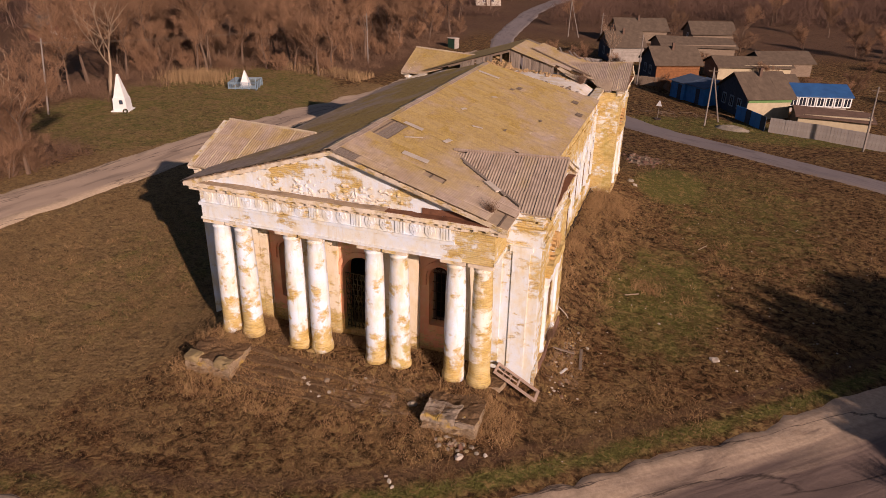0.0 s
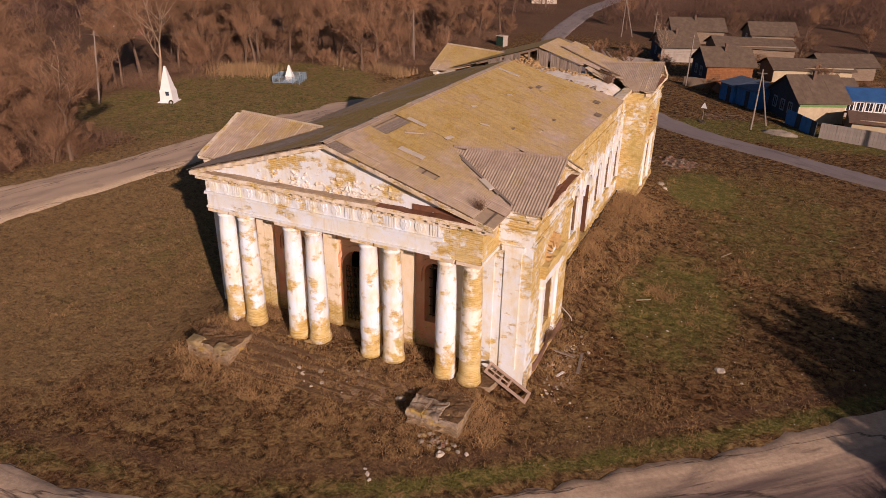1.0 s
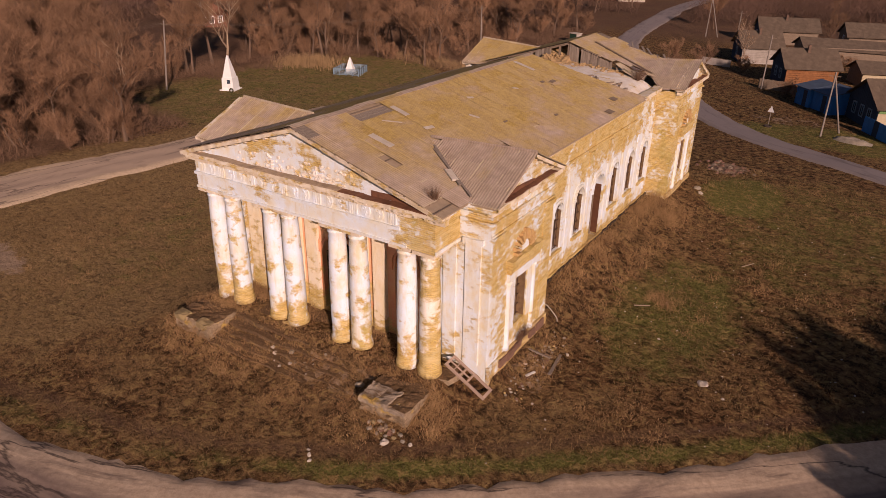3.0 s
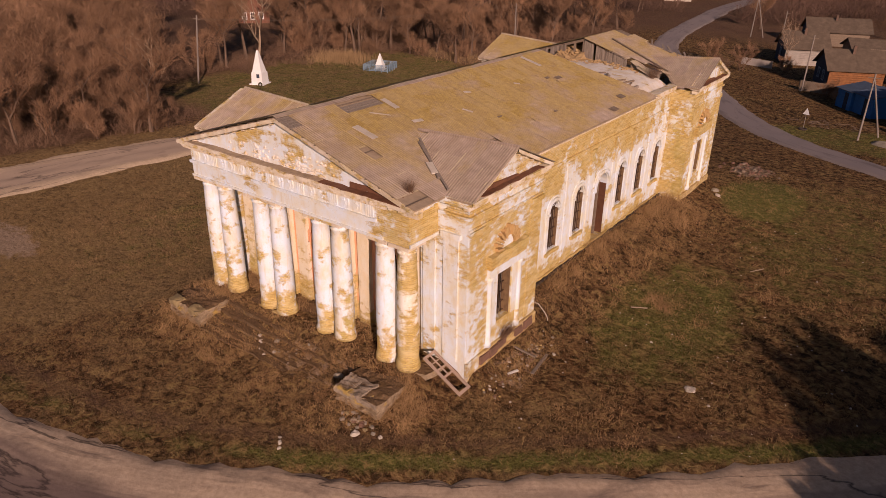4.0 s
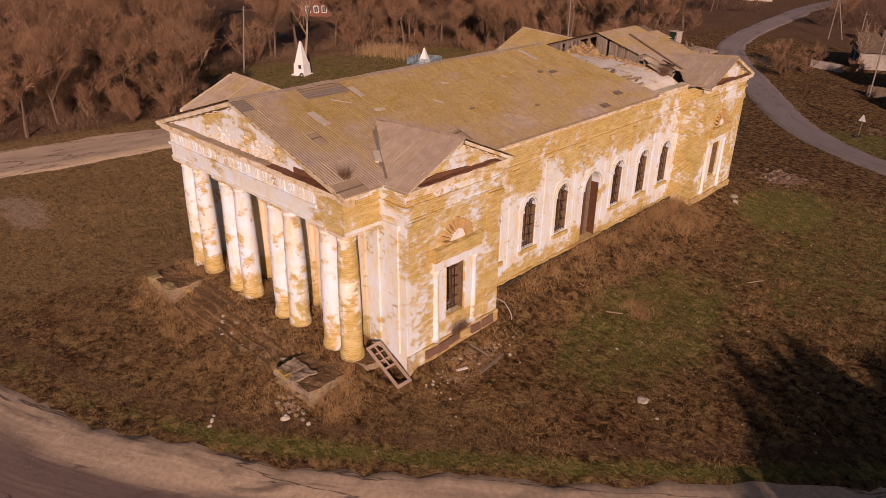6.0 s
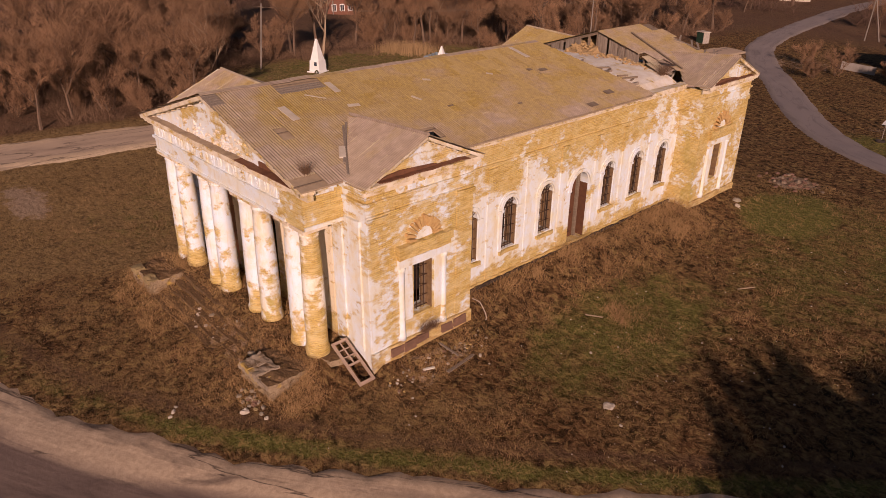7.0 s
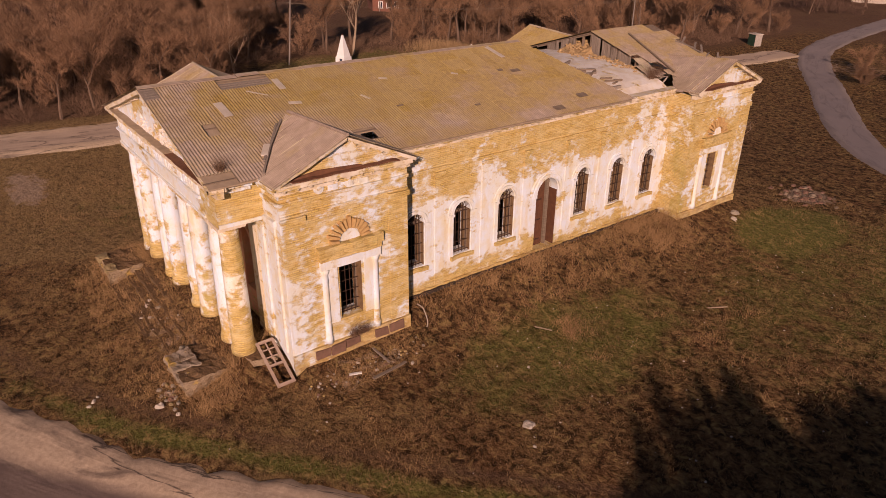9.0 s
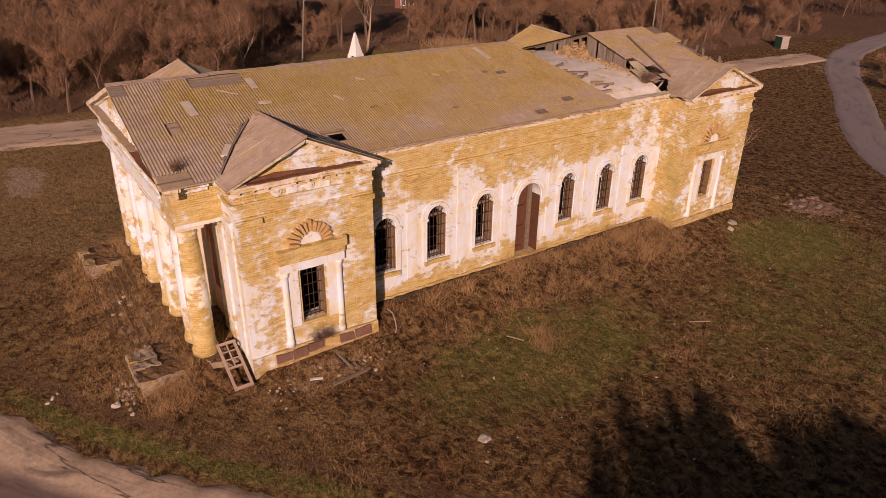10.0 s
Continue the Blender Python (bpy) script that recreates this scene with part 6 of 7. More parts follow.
for k in range(4):
    for i in range(5):
        u = -2.2 + 4.4 * i / 4
        p = (u, -2.2) if k == 0 else (u, 2.2) if k == 1 else (-2.2, u) if k == 2 else (2.2, u)
        if k > 1 and i in (0, 4):
            continue
        piece("post", M_PALEBLUE, rail, lambda q: box(q, p[0] - 0.05, p[0] + 0.05, p[1] - 0.05, p[1] + 0.05, -0.2, 0.95))
    for z in (0.1, 0.26, 0.42, 0.58, 0.74, 0.88):
        s = -2.2 if k % 2 == 0 else 2.2
        piece("rail", M_PALEBLUE, rail, lambda q: box(q, -2.15, 2.15, s - 0.03, s + 0.03, z, z + 0.07) if k < 2 else box(q, s - 0.03, s + 0.03, -2.15, 2.15, z, z + 0.07))

# ---- clutter round the church ----


def boulder(name, x, y, r, mat, label, category, z=None, flat=0.6, group=""):
    b = bmesh.new()
    bmesh.ops.create_icosphere(b, subdivisions=2, radius=1, matrix=Matrix.Diagonal((r, r * rt.uniform(0.6, 1.0), r * flat, 1)))
    for v in b.verts:
        v.co += v.co.normalized() * r * 0.45 * noise.noise(v.co * (1.6 / r) + Vector((x * 3, y * 3, 0)))
    ob = finish(name, b, mat)
    ob.matrix_basis = pose(x, y, (height(x, y) if z is None else z) + r * flat * 0.35, 0, 0, rt.uniform(0, 360))
    return tagged(ob, label, category, group)


def slab(name, corners, top, mat, label, tilt=(0, 0), thick=0.5):
    b = bmesh.new()
    cx, cy = sum(c[0] for c in corners) / 4, sum(c[1] for c in corners) / 4
    hexa(b, [(x - cx, y - cy, -thick) for x, y in corners] + [(x - cx, y - cy, 0) for x, y in corners])
    bmesh.ops.subdivide_edges(b, edges=b.edges, cuts=9, use_grid_fill=True)
    big = min(1.0, math.dist(corners[0], corners[2]) / 3.0)
    rough_edges(b, 0.22 * big ** 2, 0.9)
    rough_edges(b, 0.12 * big ** 2, 3.1)
    rough_edges(b, 0.035, 8)
    ob = finish(name, b, mat)
    ob.matrix_basis = pose(cx, cy, top, tilt[0], tilt[1], 0)
    return tagged(ob, label, "stone slab")




def worn_block(b, x0, x1, y0, y1, z0, z1, cuts, big, small):
    """A box with broken, uneven faces."""
    box(b, x0, x1, y0, y1, z0, z1)
    bmesh.ops.subdivide_edges(b, edges=b.edges, cuts=cuts, use_grid_fill=True)
    rough_edges(b, big, 0.9)
    rough_edges(b, small, 4.5)


# cheek walls of the buried front steps, and the worn treads between them
for s in (-1, 1):
    xa, xb = (4.4, 6.6) if s > 0 else (-6.65, -4.4)
    cheek = tagged(empty("stair_cheek"), "low masonry stair wall with broken capstones, half buried" if s > 0 else "low masonry stair wall with yellow lichen under earth", "stair wall")
    b = bmesh.new()
    worn_block(b, xa, xb, -1.85, 0.25, -0.2, 0.9, 10, 0.12, 0.10)
    part("body", b, M_STEP, cheek)
    for k in range(3):
        for row in range(2):
            if s < 0 and (row or k == 1) or s > 0 and k == 2 and row:
                continue
            b = bmesh.new()
            u0 = xa + (xb - xa) * k / 3
            worn_block(b, u0 + 0.02, u0 + (xb - xa) / 3 - 0.02, -1.95 + 0.52 * row, -1.46 + 0.52 * row, 0.72, 1.0 - (0.12 if k == 2 and s > 0 else 0.02 * k), 5, 0.10, 0.07)
            part("capstone", b, M_STEPPALE if s > 0 else M_MOSSSTONE, cheek)
stairs = tagged(empty("front_steps"), "worn stone steps almost buried under earth", "steps")
for k in range(5):
    b = bmesh.new()
    worn_block(b, -4.35, 4.35, -0.32 - 0.4 * k, 0.12 - 0.4 * k, -0.1, (0.84, 0.64, 0.465, 0.335, 0.225)[k], 30, 0.08, 0.06)
    part("step", b, M_STEPEARTH, stairs)
for k in range(34):
    a, r = rt.uniform(0, 6.28), abs(rt.gauss(0, 0.45))
    x, y = 6.0 + r * math.cos(a) * 1.3, -2.25 + r * math.sin(a) * 0.6
    boulder("brick_fragment", x, y, rt.uniform(0.03, 0.12), rt.choice((M_STEPPALE, M_STONE, M_BROWNSTONE, M_MOSSSTONE)), "broken pale rubble below the stair wall", "rubble", group="rubble at the stair wall")
slab("stone_slab", [(6.3, 0.5), (6.85, 0.7), (7.0, 1.95), (6.35, 1.9)], 0.98, M_STEP, "yellow-lichened masonry ledge beside the corner column", (0, 3), 0.9)
for x, y, r, m in ((6.29, -2.8, 0.17, M_PALESHEET), (4.3, -4.7, 0.12, M_PALESHEET), (4.5, -4.9, 0.09, M_PALESHEET), (4.1, -4.5, 0.07, M_PALESHEET), (6.6, -2.2, 0.12, M_STONE), (7.2, -2.4, 0.1, M_PALESHEET), (3.7, -1.0, 0.2, M_STONE), (-1.0, -1.1, 0.12, M_PALESHEET), (-0.7, -1.4, 0.09, M_PALESHEET), (-1.3, -0.9, 0.1, M_PALESHEET), (0.1, -1.3, 0.1, M_PALESHEET), (-0.3, -0.8, 0.14, M_STONE), (1.2, -1.5, 0.08, M_PALESHEET), (9.6, 6.4, 0.1, M_PALESHEET), (12.6, 10.1, 0.08, M_PALESHEET), (16.2, 7.0, 0.08, M_PALESHEET), (9.0, 30.5, 0.25, M_STONE), (9.4, 29.8, 0.18, M_PALESHEET)):
    boulder("stone", x, y, r, m, "small pale broken stone in the grass", "stone", group="stones in the grass")
boulder("stone", 15.25, 7.6, 0.24, M_PALESHEET, "flat pale stone lying in the grass", "stone", flat=0.25)
for k in range(70):
    if k < 50:
        x, y = 8.45 + abs(rt.gauss(0, 0.45)), rt.uniform(2.2, 7.4)
    else:
        x, y = rt.gauss(-0.3, 0.8), -0.9 + rt.gauss(0, 0.35)
    boulder("brick_fragment", x, y, rt.uniform(0.03, 0.085), rt.choice((M_OCHRE, M_STONE, M_BROWNSTONE, M_STONE, M_PALESHEET)), "broken brick rubble at the church foot", "rubble", group="rubble at the church foot")
for k in range(130):
    x, y = rt.uniform(9.5, 26), rt.uniform(-2, 30)
    if road_gap(x, y) > 0.2:
        boulder("pebble", x, y, rt.uniform(0.02, 0.05), M_PALESHEET, "tiny white pebble in the grass", "pebble", group="pebbles in the grass")


def plank(x, y, z, ln, w, turn, tilt, mat, label):
    b = bmesh.new()
    box(b, -ln / 2, ln / 2, -w / 2, w / 2, -0.025, 0.025)
    bmesh.ops.subdivide_edges(b, edges=[e for e in b.edges if e.calc_length() > ln * 0.9], cuts=6)
    rough_edges(b, 0.02, 2.5)
    ob = finish("plank", b, mat)
    ob.matrix_basis = pose(x, y, z, 0, tilt, turn)
    return tagged(ob, label, "plank", "planks by the church")


plank(9.45, 5.4, height(9.45, 5.4) + 0.07, 1.75, 0.14, 98, 2, M_GREYBOARD, "long weathered grey plank on the ground")
plank(8.6, 5.5, height(8.6, 5.5) + 0.12, 1.1, 0.10, 12, 14, M_GREYBOARD, "short weathered plank beside the wall")
plank(8.9, 4.1, height(8.9, 4.1) + 0.06, 0.5, 0.11, 68, 0, M_WHITE, "short white painted board on the ground")
plank(11.0, 12.5, height(11.0, 12.5) + 0.07, 0.8, 0.04, 30, 0, M_BATTEN, "thin pale stick in the grass")
plank(14.5, 20.5, height(14.5, 20.5) + 0.07, 1.0, 0.035, 60, 0, M_BATTEN, "thin pale stick in the grass")
b = bmesh.new()
pts = [(7.1 + 1.2 * math.sin(t * 0.22), 8.4 - 0.35 * (1 - math.cos(t * 0.22)), height(7.1 + 1.2 * math.sin(t * 0.22), 8.3) + 0.05 + 0.1 * math.sin(t * 0.45)) for t in range(8)]
for p, q in zip(pts, pts[1:]):
    tube(b, p, q, 0.024, 0.024, 6)
tagged(finish("bent_lath", b, M_PALESHEET, smooth=True), "pale curved lath lying on the ground", "lath")

# old window frame leaning on the ledge by the corner column
A, B, C = Vector((6.46, 1.06, 1.38)), Vector((8.27, 1.08, 0.36)), Vector((8.31, 1.79, 0.34))
fx, fy = (C - B), (A - B)
wf = tagged(empty("window_frame"), "old wooden window frame leaning against the church", "window frame")
my = fy.normalized()
mx = (fx - my * fx.dot(my)).normalized()
mz = mx.cross(my)
fm = Matrix((mx, my, mz)).transposed().to_4x4()
fm.translation = B
wf.matrix_basis = fm
FW, FL = 0.74, 2.1
for nm, x0, x1, y0, y1 in (("stile", 0, 0.1, 0, FL), ("stile", FW - 0.1, FW, 0, FL), ("rail", 0.1, FW - 0.1, 0, 0.12), ("rail", 0.1, FW - 0.1, FL - 0.1, FL), ("rail", 0.1, FW - 0.1, 0.92, 1.0), ("glazing_bar", FW / 2 - 0.025, FW / 2 + 0.025, 1.0, FL - 0.1), ("glazing_bar", 0.1, FW - 0.1, 1.32, 1.36), ("glazing_bar", 0.1, FW - 0.1, 1.66, 1.70)):
    piece(nm, M_FRAMEWOOD, wf, lambda k: box(k, x0, x1, y0, y1, 0.0 if nm != "glazing_bar" else 0.02, 0.08 if nm != "glazing_bar" else 0.06))

# ---- village ----


def window_on(ob, fr, u, v, w, h, mat=None):
    wn_ = part("window", (lambda b: (fr.block(b, u - w / 2, u + w / 2, v, v + h, 0.02, 0.05), b)[1])(bmesh.new()), M_GLASS, ob, "dark window pane")
    for a0, a1, c0, c1 in ((u - w / 2 - 0.12, u - w / 2, v - 0.12, v + h + 0.12), (u + w / 2, u + w / 2 + 0.12, v - 0.12, v + h + 0.12), (u - w / 2, u + w / 2, v - 0.12, v), (u - w / 2, u + w / 2, v + h, v + h + 0.14), (u - 0.03, u + 0.03, v, v + h)):
        piece("frame", mat or M_WHITE, wn_, lambda k: fr.block(k, a0, a1, c0, c1, 0.0, 0.09))


def house(x, y, turn, w, l, hw, hr, gable_mat, side_mat, roof_mat, label, windows=2, win_mat=None, chimney=True, strip=None, siding="board", sag=0.0):
    """Gable at the local y = 0 end, facing -y; the house runs along +y."""
    ob = empty("house")
    w, l, hw, hr = w * 0.9, l * 0.84, hw * 0.82, hr * 0.74
    z = min(height(x, y), height(x + 4, y + 3))
    ob.matrix_basis = pose(x, y, z, 0, 0, turn)
    tagged(ob, label, "house", "village houses")
    for nm, x0, x1, y0, y1 in (("side_wall", w / 2 - 0.2, w / 2, 0, l), ("side_wall", -w / 2, 0.2 - w / 2, 0, l), ("end_wall", 0.2 - w / 2, w / 2 - 0.2, l - 0.2, l)):
        body = piece(nm, side_mat, ob, lambda k: box(k, x0, x1, y0, y1, -0.4, hw))
        if nm == "side_wall" and x0 > 0 and siding:
            n = int(hw / 0.24)
            for i in range(n):
                piece("log" if siding == "log" else "board", side_mat, body, lambda k: rough_edges(box(k, x1, x1 + (0.07 if siding == "log" else 0.03), 0.02, l - 0.02, i * hw / n + 0.02, (i + 1) * hw / n - 0.015) or k, 0.012))
    fr = Face((0, 0, 0), (1, 0, 0), (0, -1, 0))
    gw = piece("gable_wall", gable_mat, ob, lambda k: fr.prism(k, [(0.2 - w / 2, -0.4), (w / 2 - 0.2, -0.4), (w / 2 - 0.2, hw), (w / 2, hw), (0, hw + hr - 0.1), (-w / 2, hw), (0.2 - w / 2, hw)][::-1], -0.15, 0))
    n = int(w / 0.35)
    for i in range(n):
        u0 = -w / 2 + 0.1 + (w - 0.2) * i / n
        u1 = u0 + (w - 0.2) / n - 0.03
        top = hw + (hr - 0.15) * (1 - max(abs(u0), abs(u1)) / (w / 2))
        piece("gable_board", gable_mat, gw, lambda k: fr.block(k, u0, u1, -0.2, top, 0, 0.03))
    for i in range(windows):
        window_on(ob, fr, -w / 2 + w * (i + 1) / (windows + 1), 0.9, 0.65, 1.0, win_mat)
    for s in (1, -1):
        a = [(0, -0.4, hw + hr), (0, l + 0.4, hw + hr - sag), (s * (w / 2 + 0.45), l + 0.4, hw - 0.15 - sag * 0.5), (s * (w / 2 + 0.45), -0.4, hw - 0.15)][::-s]
        rf = piece("roof", roof_mat, ob, lambda k: hexa(k, [Vector(p) - UP * 0.1 for p in a] + [Vector(p) for p in a]))
        if s > 0:
            m = int(l / 0.75)
            for i in range(m):
                y0, y1 = -0.42 + (l + 0.84) * i / m, -0.42 + (l + 0.84) * (i + 0.993) / m
                for r0, r1 in ((0.0, 0.345), (0.335, 0.675), (0.665, 1.01)):
                    dz = 0.03 + rt.uniform(0, 0.012)
                    pts = [(f * (w / 2 + 0.47), yy, hw + hr + dz - f * (hr + 0.15) - sag * (yy / l)) for f, yy in ((r0, y0), (r1, y0), (r1, y1), (r0, y1))]
                    piece("roof_sheet", roof_mat, rf, lambda k: hexa(k, [Vector(p) - UP * 0.03 for p in pts] + [Vector(p) for p in pts]))
    if strip:
        piece("trim", strip, ob, lambda k: box(k, w / 2 + 0.035, w / 2 + 0.12, 0, l, hw - 0.62, hw - 0.18))
    if chimney:
        piece("chimney", M_RUSTROOF, ob, lambda k: box(k, 0.5, 0.82, l * 0.45, l * 0.45 + 0.32, hw + hr - 0.6, hw + hr + 0.55))
    return ob


house(16.9, 65.0, -63, 7.6, 6.1, 3.1, 2.9, M_DKBLUE, M_CREAM, M_HOUSEROOF, "dark blue timber house, cream side wall, grey roof", 3, M_PALEBLUE, True, M_GREEN, None)
house(6.0, 82.3, -65, 6.6, 7.4, 3.1, 2.6, M_DKBLUE, M_LOG, M_HOUSEROOF, "orange log house with blue gable and grey roof", 2, M_PALEBLUE, True, None, "log")
house(-2.2, 96.8, -66, 6.8, 6.6, 3.0, 2.6, M_DKBLUE, M_BOARDWALL, M_HOUSEROOF, "village house with pale striped boards and grey roof", 1, M_PALEBLUE, True, None, "log")
house(-3.5, 119, -70, 7, 11, 3.0, 2.4, M_DKBLUE, M_WOOD, M_HOUSEROOF, "distant grey-roofed village house", 1, None, True)
house(10, 121, -72, 7, 9, 2.8, 2.4, M_WOOD, M_WOOD, M_HOUSEROOF, "distant brown village house with grey roof", 1, None, False)
house(5.5, 104, -66, 6, 15, 2.6, 1.6, M_WOOD, M_WOOD, M_HOUSEROOF, "long low grey barn behind the houses", 0, None, False, None, "board", 0.5)
house(14.5, 88, -65, 5, 13, 2.4, 1.4, M_WOOD, M_CREAM, M_HOUSEROOF, "long low outbuilding with cream wall", 0, None, False, None, None, 0.3)
house(20.0, 73.5, -65, 4.4, 5, 2.6, 1.5, M_WOOD, M_CREAM, M_HOUSEROOF, "low cream outbuilding with grey slate roof", 0, None, False, None, None, 0.1)
house(20.5, 93, -66, 5.5, 9, 2.6, 1.6, M_WOOD, M_WOOD, M_HOUSEROOF, "long brown shed behind the gardens", 0, None, False)
blue = house(22.6, 70.2, -76, 5.0, 8.0, 2.7, 1.1, M_CREAM, M_BOARDWALL, M_BLUEROOF, "veranda house with bright blue metal roof", 0, None, False, None, None)
ev = Face((2.34, 0, 0), (0, 1, 0), (1, 0, 0))
for k in range(7):
    window_on(blue, ev, 0.6 + k * 1.0, 0.9, 0.65, 0.9)
house(23.4, 62.0, -85, 4.2, 8.5, 1.9, 0.7, M_WOOD, M_CREAM, M_RUSTROOF, "low yellow shed with sagging brown roof", 0, None, False, None, None, 0.3)
house(-84, 66.0, 66, 6.6, 8.5, 3.0, 2.9, M_PIER, M_PIER, M_HOUSEROOF, "dark red log house with white window frames", 3)
house(-40, 158, 20, 7, 9, 3.2, 2.4, M_PALESHEET, M_PALESHEET, M_HOUSEROOF, "pale distant house among bare trees", 2)
house(-122, 40, 95, 5, 6, 2.4, 1.6, M_WOOD, M_WOOD, M_HOUSEROOF, "small tumbledown shed in the wood", 0)


def fence(name, pts, h, mats, label, step, thick=0.05, lean=2.0):
    ob = tagged(empty(name), label, "fence")
    k = 0
    for (xa, ya), (xb, yb) in zip(pts, pts[1:]):
        d = math.dist((xa, ya), (xb, yb))
        n = max(1, int(d / step))
        a = math.degrees(math.atan2(yb - ya, xb - xa))
        for i in range(n):
            f = (i + 0.5) / n
            x, y = xa + (xb - xa) * f, ya + (yb - ya) * f
            z = height(x, y)
            hh = h * (1 + 0.015 * lean * rt.uniform(-1, 1))
            pn = piece("panel", mats[k % len(mats)], ob, lambda q: box(q, -d / n * 0.48, d / n * 0.48, -thick / 2, thick / 2, -0.1, hh))
            pn.matrix_basis = pose(x, y, z, lean * rt.uniform(-1, 1), 0, a)
            k += 1
    return ob


fence("fence", [(20.6, 57.2), (25.5, 55.4), (30.5, 53.4), (38, 50.4), (50, 46)], 1.55, [M_GREYFENCE], "grey board fence along the road", 0.3, 0.05, 0.5)
fence("fence", [(17.4, 62.0), (20.2, 57.3)], 1.5, [M_BLUE, M_BLUE, M_DKBLUE], "blue board fence beside the house", 0.9)
fence("fence", [(4.6, 77.5), (8.5, 77.0), (10.2, 72.5)], 1.2, [M_WOOD], "low weathered plank fence", 0.3)
fence("fence", [(-6, 91), (-1.5, 90)], 1.0, [M_GREYFENCE], "low pale fence by the house", 0.4)
for x, y, turn, l in ((10.6, 70.4, -50, 2.6), (12.8, 68.2, -50, 3.2)):
    sh = empty("shed")
    sh.matrix_basis = pose(x, y, height(x, y), 0, 0, turn)
    tagged(sh, "bright blue painted wooden shed with lean-to roof", "shed", "blue sheds")
    piece("wall", M_BLUE, sh, lambda k: hexa(k, [(-l / 2, 0, -0.3), (l / 2, 0, -0.3), (l / 2, 2.6, -0.3), (-l / 2, 2.6, -0.3), (-l / 2, 0, 2.0), (l / 2, 0, 2.0), (l / 2, 2.6, 2.5), (-l / 2, 2.6, 2.5)]))
    piece("roof", M_BLUESLATE, sh, lambda k: hexa(k, [(-l / 2 - 0.2, -0.3, 2.0), (l / 2 + 0.2, -0.3, 2.0), (l / 2 + 0.2, 2.9, 2.6), (-l / 2 - 0.2, 2.9, 2.6), (-l / 2 - 0.2, -0.3, 2.07), (l / 2 + 0.2, -0.3, 2.07), (l / 2 + 0.2, 2.9, 2.67), (-l / 2 - 0.2, 2.9, 2.67)]))
    piece("door", M_DKBLUE, sh, lambda k: box(k, 0.1, 0.75, -0.04, 0.0, -0.1, 1.8))
    for i in range(int(l / 0.3)):
        piece("board", M_BLUE, sh, lambda k: box(k, -l / 2 + 0.02 + i * 0.3, -l / 2 + 0.28 + i * 0.3, -0.03, 0.0, -0.1, 1.98)) if not (0.0 < -l / 2 + 0.15 + i * 0.3 < 0.85) else None
# kiosk
ks = empty("bus_shelter")
ks.matrix_basis = pose(-27.0, 93.0, height(-27.0, 93.0), 0, 0, -20) @ Matrix.Diagonal((0.72, 0.72, 0.72, 1))
tagged(ks, "small white and green bus shelter beside the road", "shelter")
piece("side_wall", M_BOARDWALL, ks, lambda k: box(k, 0.9, 1.0, -0.8, 0.8, -0.2, 2.2))
piece("back_wall", M_GREENDARK, ks, lambda k: box(k, -1.0, 0.9, 0.7, 0.8, -0.2, 2.2))
piece("side_wall", M_GREENDARK, ks, lambda k: box(k, -1.1, -1.0, -0.8, 0.8, -0.2, 2.2))
piece("front_wall", M_GREENDARK, ks, lambda k: box(k, -1.0, 0.9, -0.8, -0.7, -0.2, 2.2))
piece("roof", M_PALESHEET, ks, lambda k: box(k, -1.25, 1.15, -0.95, 0.95, 2.2, 2.32))

# road sign
sg = empty("road_sign")
sg.matrix_basis = pose(9.2, 58.2, height(9.2, 58.2), 0, 0, -15) @ Matrix.Diagonal((0.68, 0.68, 0.72, 1))
tagged(sg, "white triangular road sign on a post with a small plate", "sign")
b = bmesh.new()
tube(b, (0, 0, -0.3), (0, 0, 2.1), 0.04, 0.04, 6)
part("post", b, M_CONCRETE, sg)
SG = Face((0, -0.05, 0), (1, 0, 0), (0, -1, 0))
piece("plate", M_WHITE, sg, lambda k: SG.prism(k, [(-0.5, 2.0), (0.5, 2.0), (0, 2.9)][::-1], 0, 0.02))
tr = tagged(empty("tyre"), "old tyre half buried at the post", "tyre")
tr.location = (9.2, 57.9, height(9.2, 57.9))
b = bmesh.new()
torus(b, 0.32, 0.1, 0.06)
part("ring", b, M_DARK, tr)


def pole(x, y, h, label, strut=None, arm=True, lean=None):
    ob = empty("power_pole")
    ob.matrix_basis = pose(x, y, height(x, y), *(lean or (rt.uniform(-1.5, 1.5), rt.uniform(-1.5, 1.5))), 0)
    tagged(ob, label, "pole", "power poles")
    b = bmesh.new()
    tube(b, (0, 0, -0.5), (0, 0, h), 0.10, 0.07, 7, True)
    part("post", b, M_CONCRETE, ob)
    if strut:
        b = bmesh.new()
        tube(b, (strut[0], strut[1], -0.4), (0.05, 0.05, h * 0.92), 0.09, 0.07, 7, True)
        part("strut", b, M_CONCRETE, ob)
    if arm:
        b = bmesh.new()
        box(b, -0.5, 0.5, -0.035, 0.035, h - 0.42, h - 0.35)
        part("crossarm", b, M_WOOD, ob)
    return ob


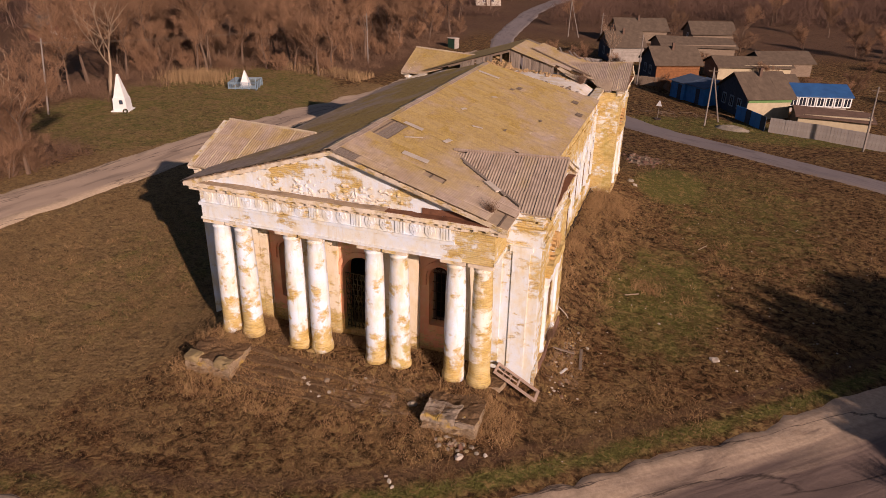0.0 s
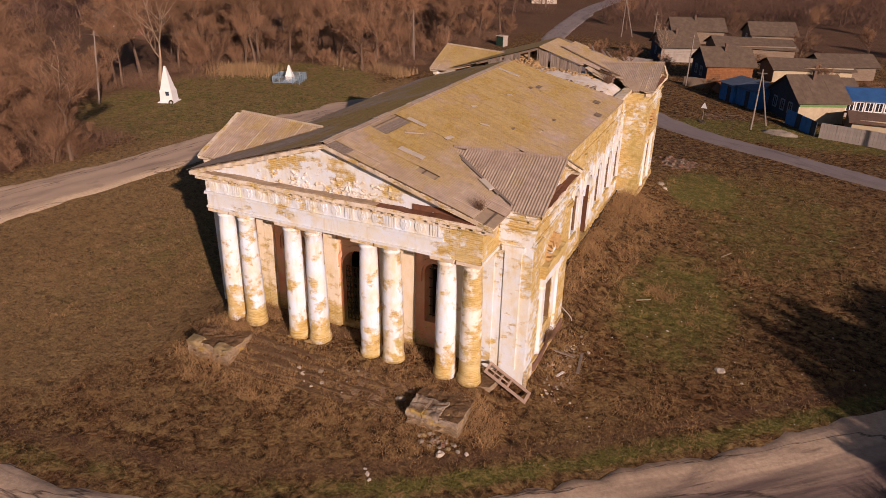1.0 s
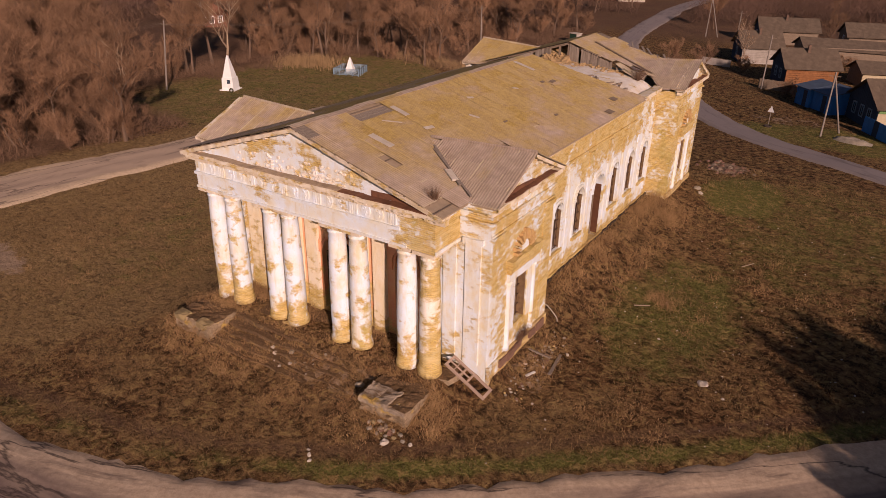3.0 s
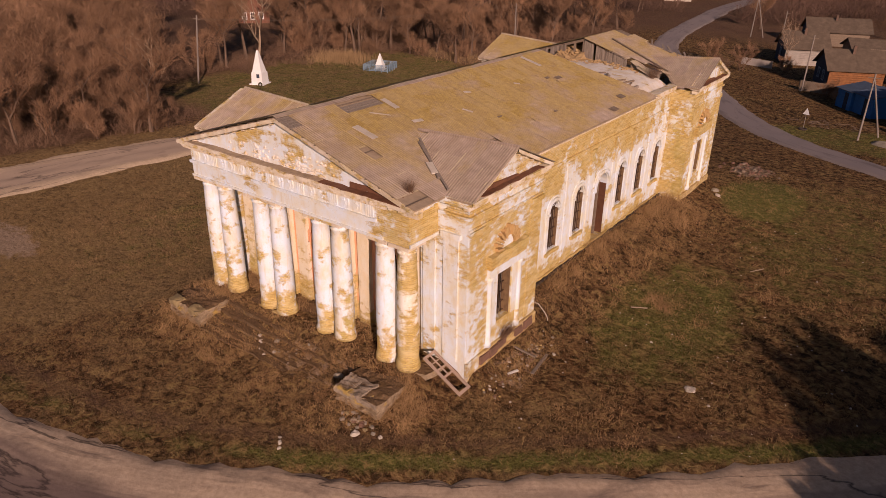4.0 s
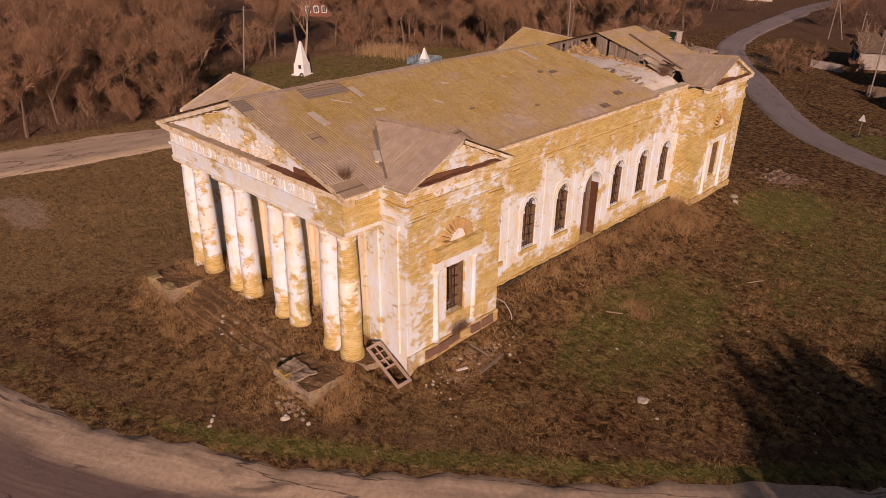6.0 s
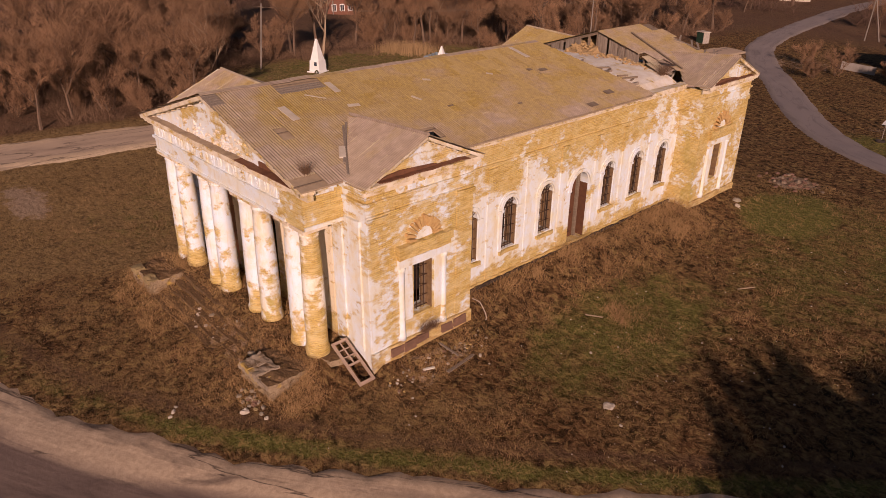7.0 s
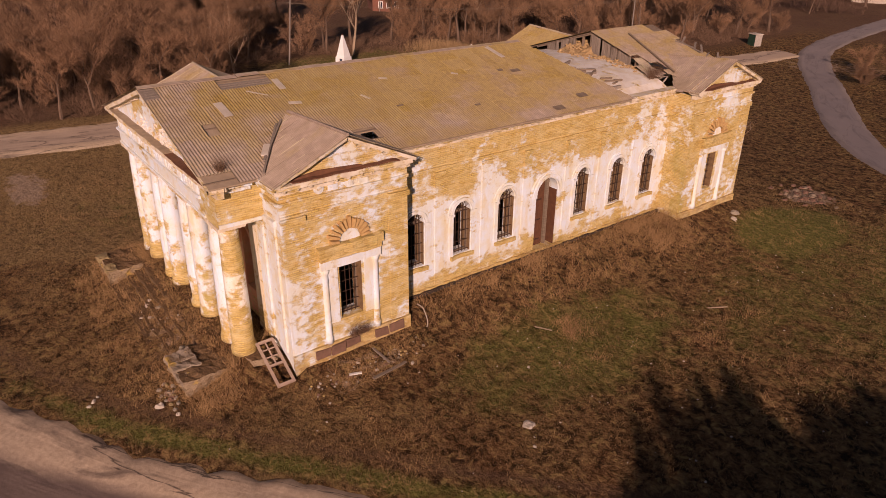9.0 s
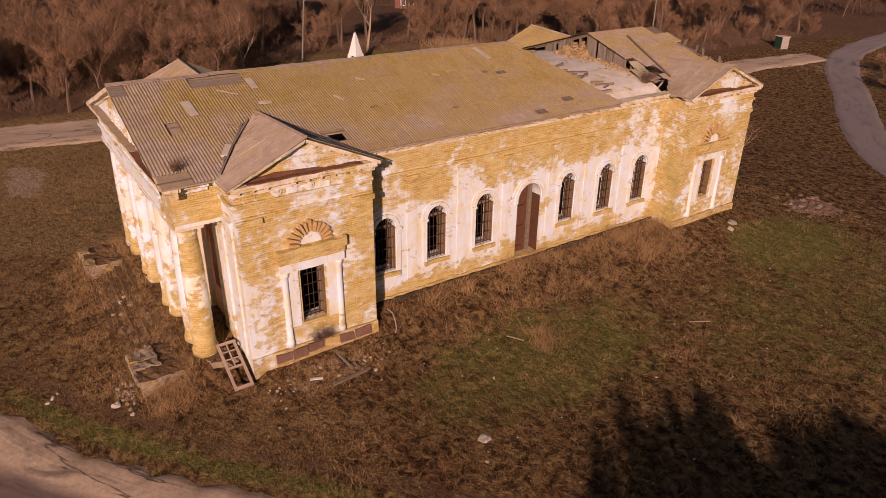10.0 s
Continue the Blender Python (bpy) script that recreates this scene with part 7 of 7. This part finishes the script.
pole(14.2, 57.0, 6.2, "concrete power pole with a leaning strut", (1.5, 2.5))
pole(5.1, 77.0, 6.6, "slim pale concrete power pole")
pole(28.7, 52.2, 6.2, "slim grey power pole by the fence")
pole(-46.5, 28.0, 7.2, "slim pale concrete power pole at the wood's edge", lean=(-4.0, 4.5))
pole(-84.0, 64.0, 6.5, "wooden power pole beside the log house")
pole(-36, -22, 7.0, "slim pale concrete power pole at the wood's edge")
pole(-33.0, 72.0, 7.0, "slim pale concrete power pole among shrubs")
pole(-12, 118, 7, "power pole with a strut beside the road", (2.0, 1.0))
pole(-4, 104, 6.5, "wooden power pole by the houses")
for (p, q, h0) in (((-46.5, 28.0), (-33.0, 72.0), 6.8), ((-46.5, 28.0), (-36, -22), 6.8)):
    for o in (-0.7, 0.0, 0.7):
        b = bmesh.new()
        prev = None
        for i in range(17):
            f = i / 16
            x, y = p[0] + (q[0] - p[0]) * f + o, p[1] + (q[1] - p[1]) * f
            z = (height(*p) * (1 - f) + height(*q) * f) + h0 - 0.9 * 4 * f * (1 - f)
            ring = [b.verts.new((x + dx, y, z + dz)) for dx, dz in ((0.009, 0), (-0.005, 0.008), (-0.005, -0.008))]
            if prev:
                for c in range(3):
                    d = (c + 1) % 3
                    b.faces.new((prev[c], prev[d], ring[d], ring[c]))
            prev = ring
        tagged(finish("power_line", b, M_WOOD), "thin sagging overhead wire between poles", "wire", "overhead wires")
# heaps beside the road
b = bmesh.new()
bmesh.ops.create_grid(b, x_segments=36, y_segments=36, size=1.0)
for v in b.verts:
    d = math.hypot(v.co.x, v.co.y)
    lump = noise.noise((v.co.x * 2.2, v.co.y * 2.2, 1)) * 0.35 + noise.noise((v.co.x * 7, v.co.y * 7, 2)) * 0.14
    v.co.z = 0.42 * smooth01((0.95 - d) * 1.6 + lump * 0.5) * (1 + lump) - 0.08
    v.co.x *= 2.3
    v.co.y *= 1.5
mound = finish("sand_mound", b, M_STONE, smooth=True)
mound.matrix_basis = pose(17.0, 56.6, height(17.0, 56.6), 0, 0, -20)
tagged(mound, "low mound of pale sand beside the fence", "mound")
boulder("rubble_mound", -120, 44, 2, M_PALESHEET, "pale rubble mound in the wood", "mound", flat=0.3)
for k in range(60):
    x, y = 9.3 + rt.gauss(0, 1.0), 38.8 + rt.gauss(0, 1.1)
    boulder("clod", x, y, rt.uniform(0.06, 0.2), rt.choice((M_BROWNSTONE, M_BROWNSTONE, M_WOOD)), "clod of earth on bare ground", "clod", group="clods of earth")
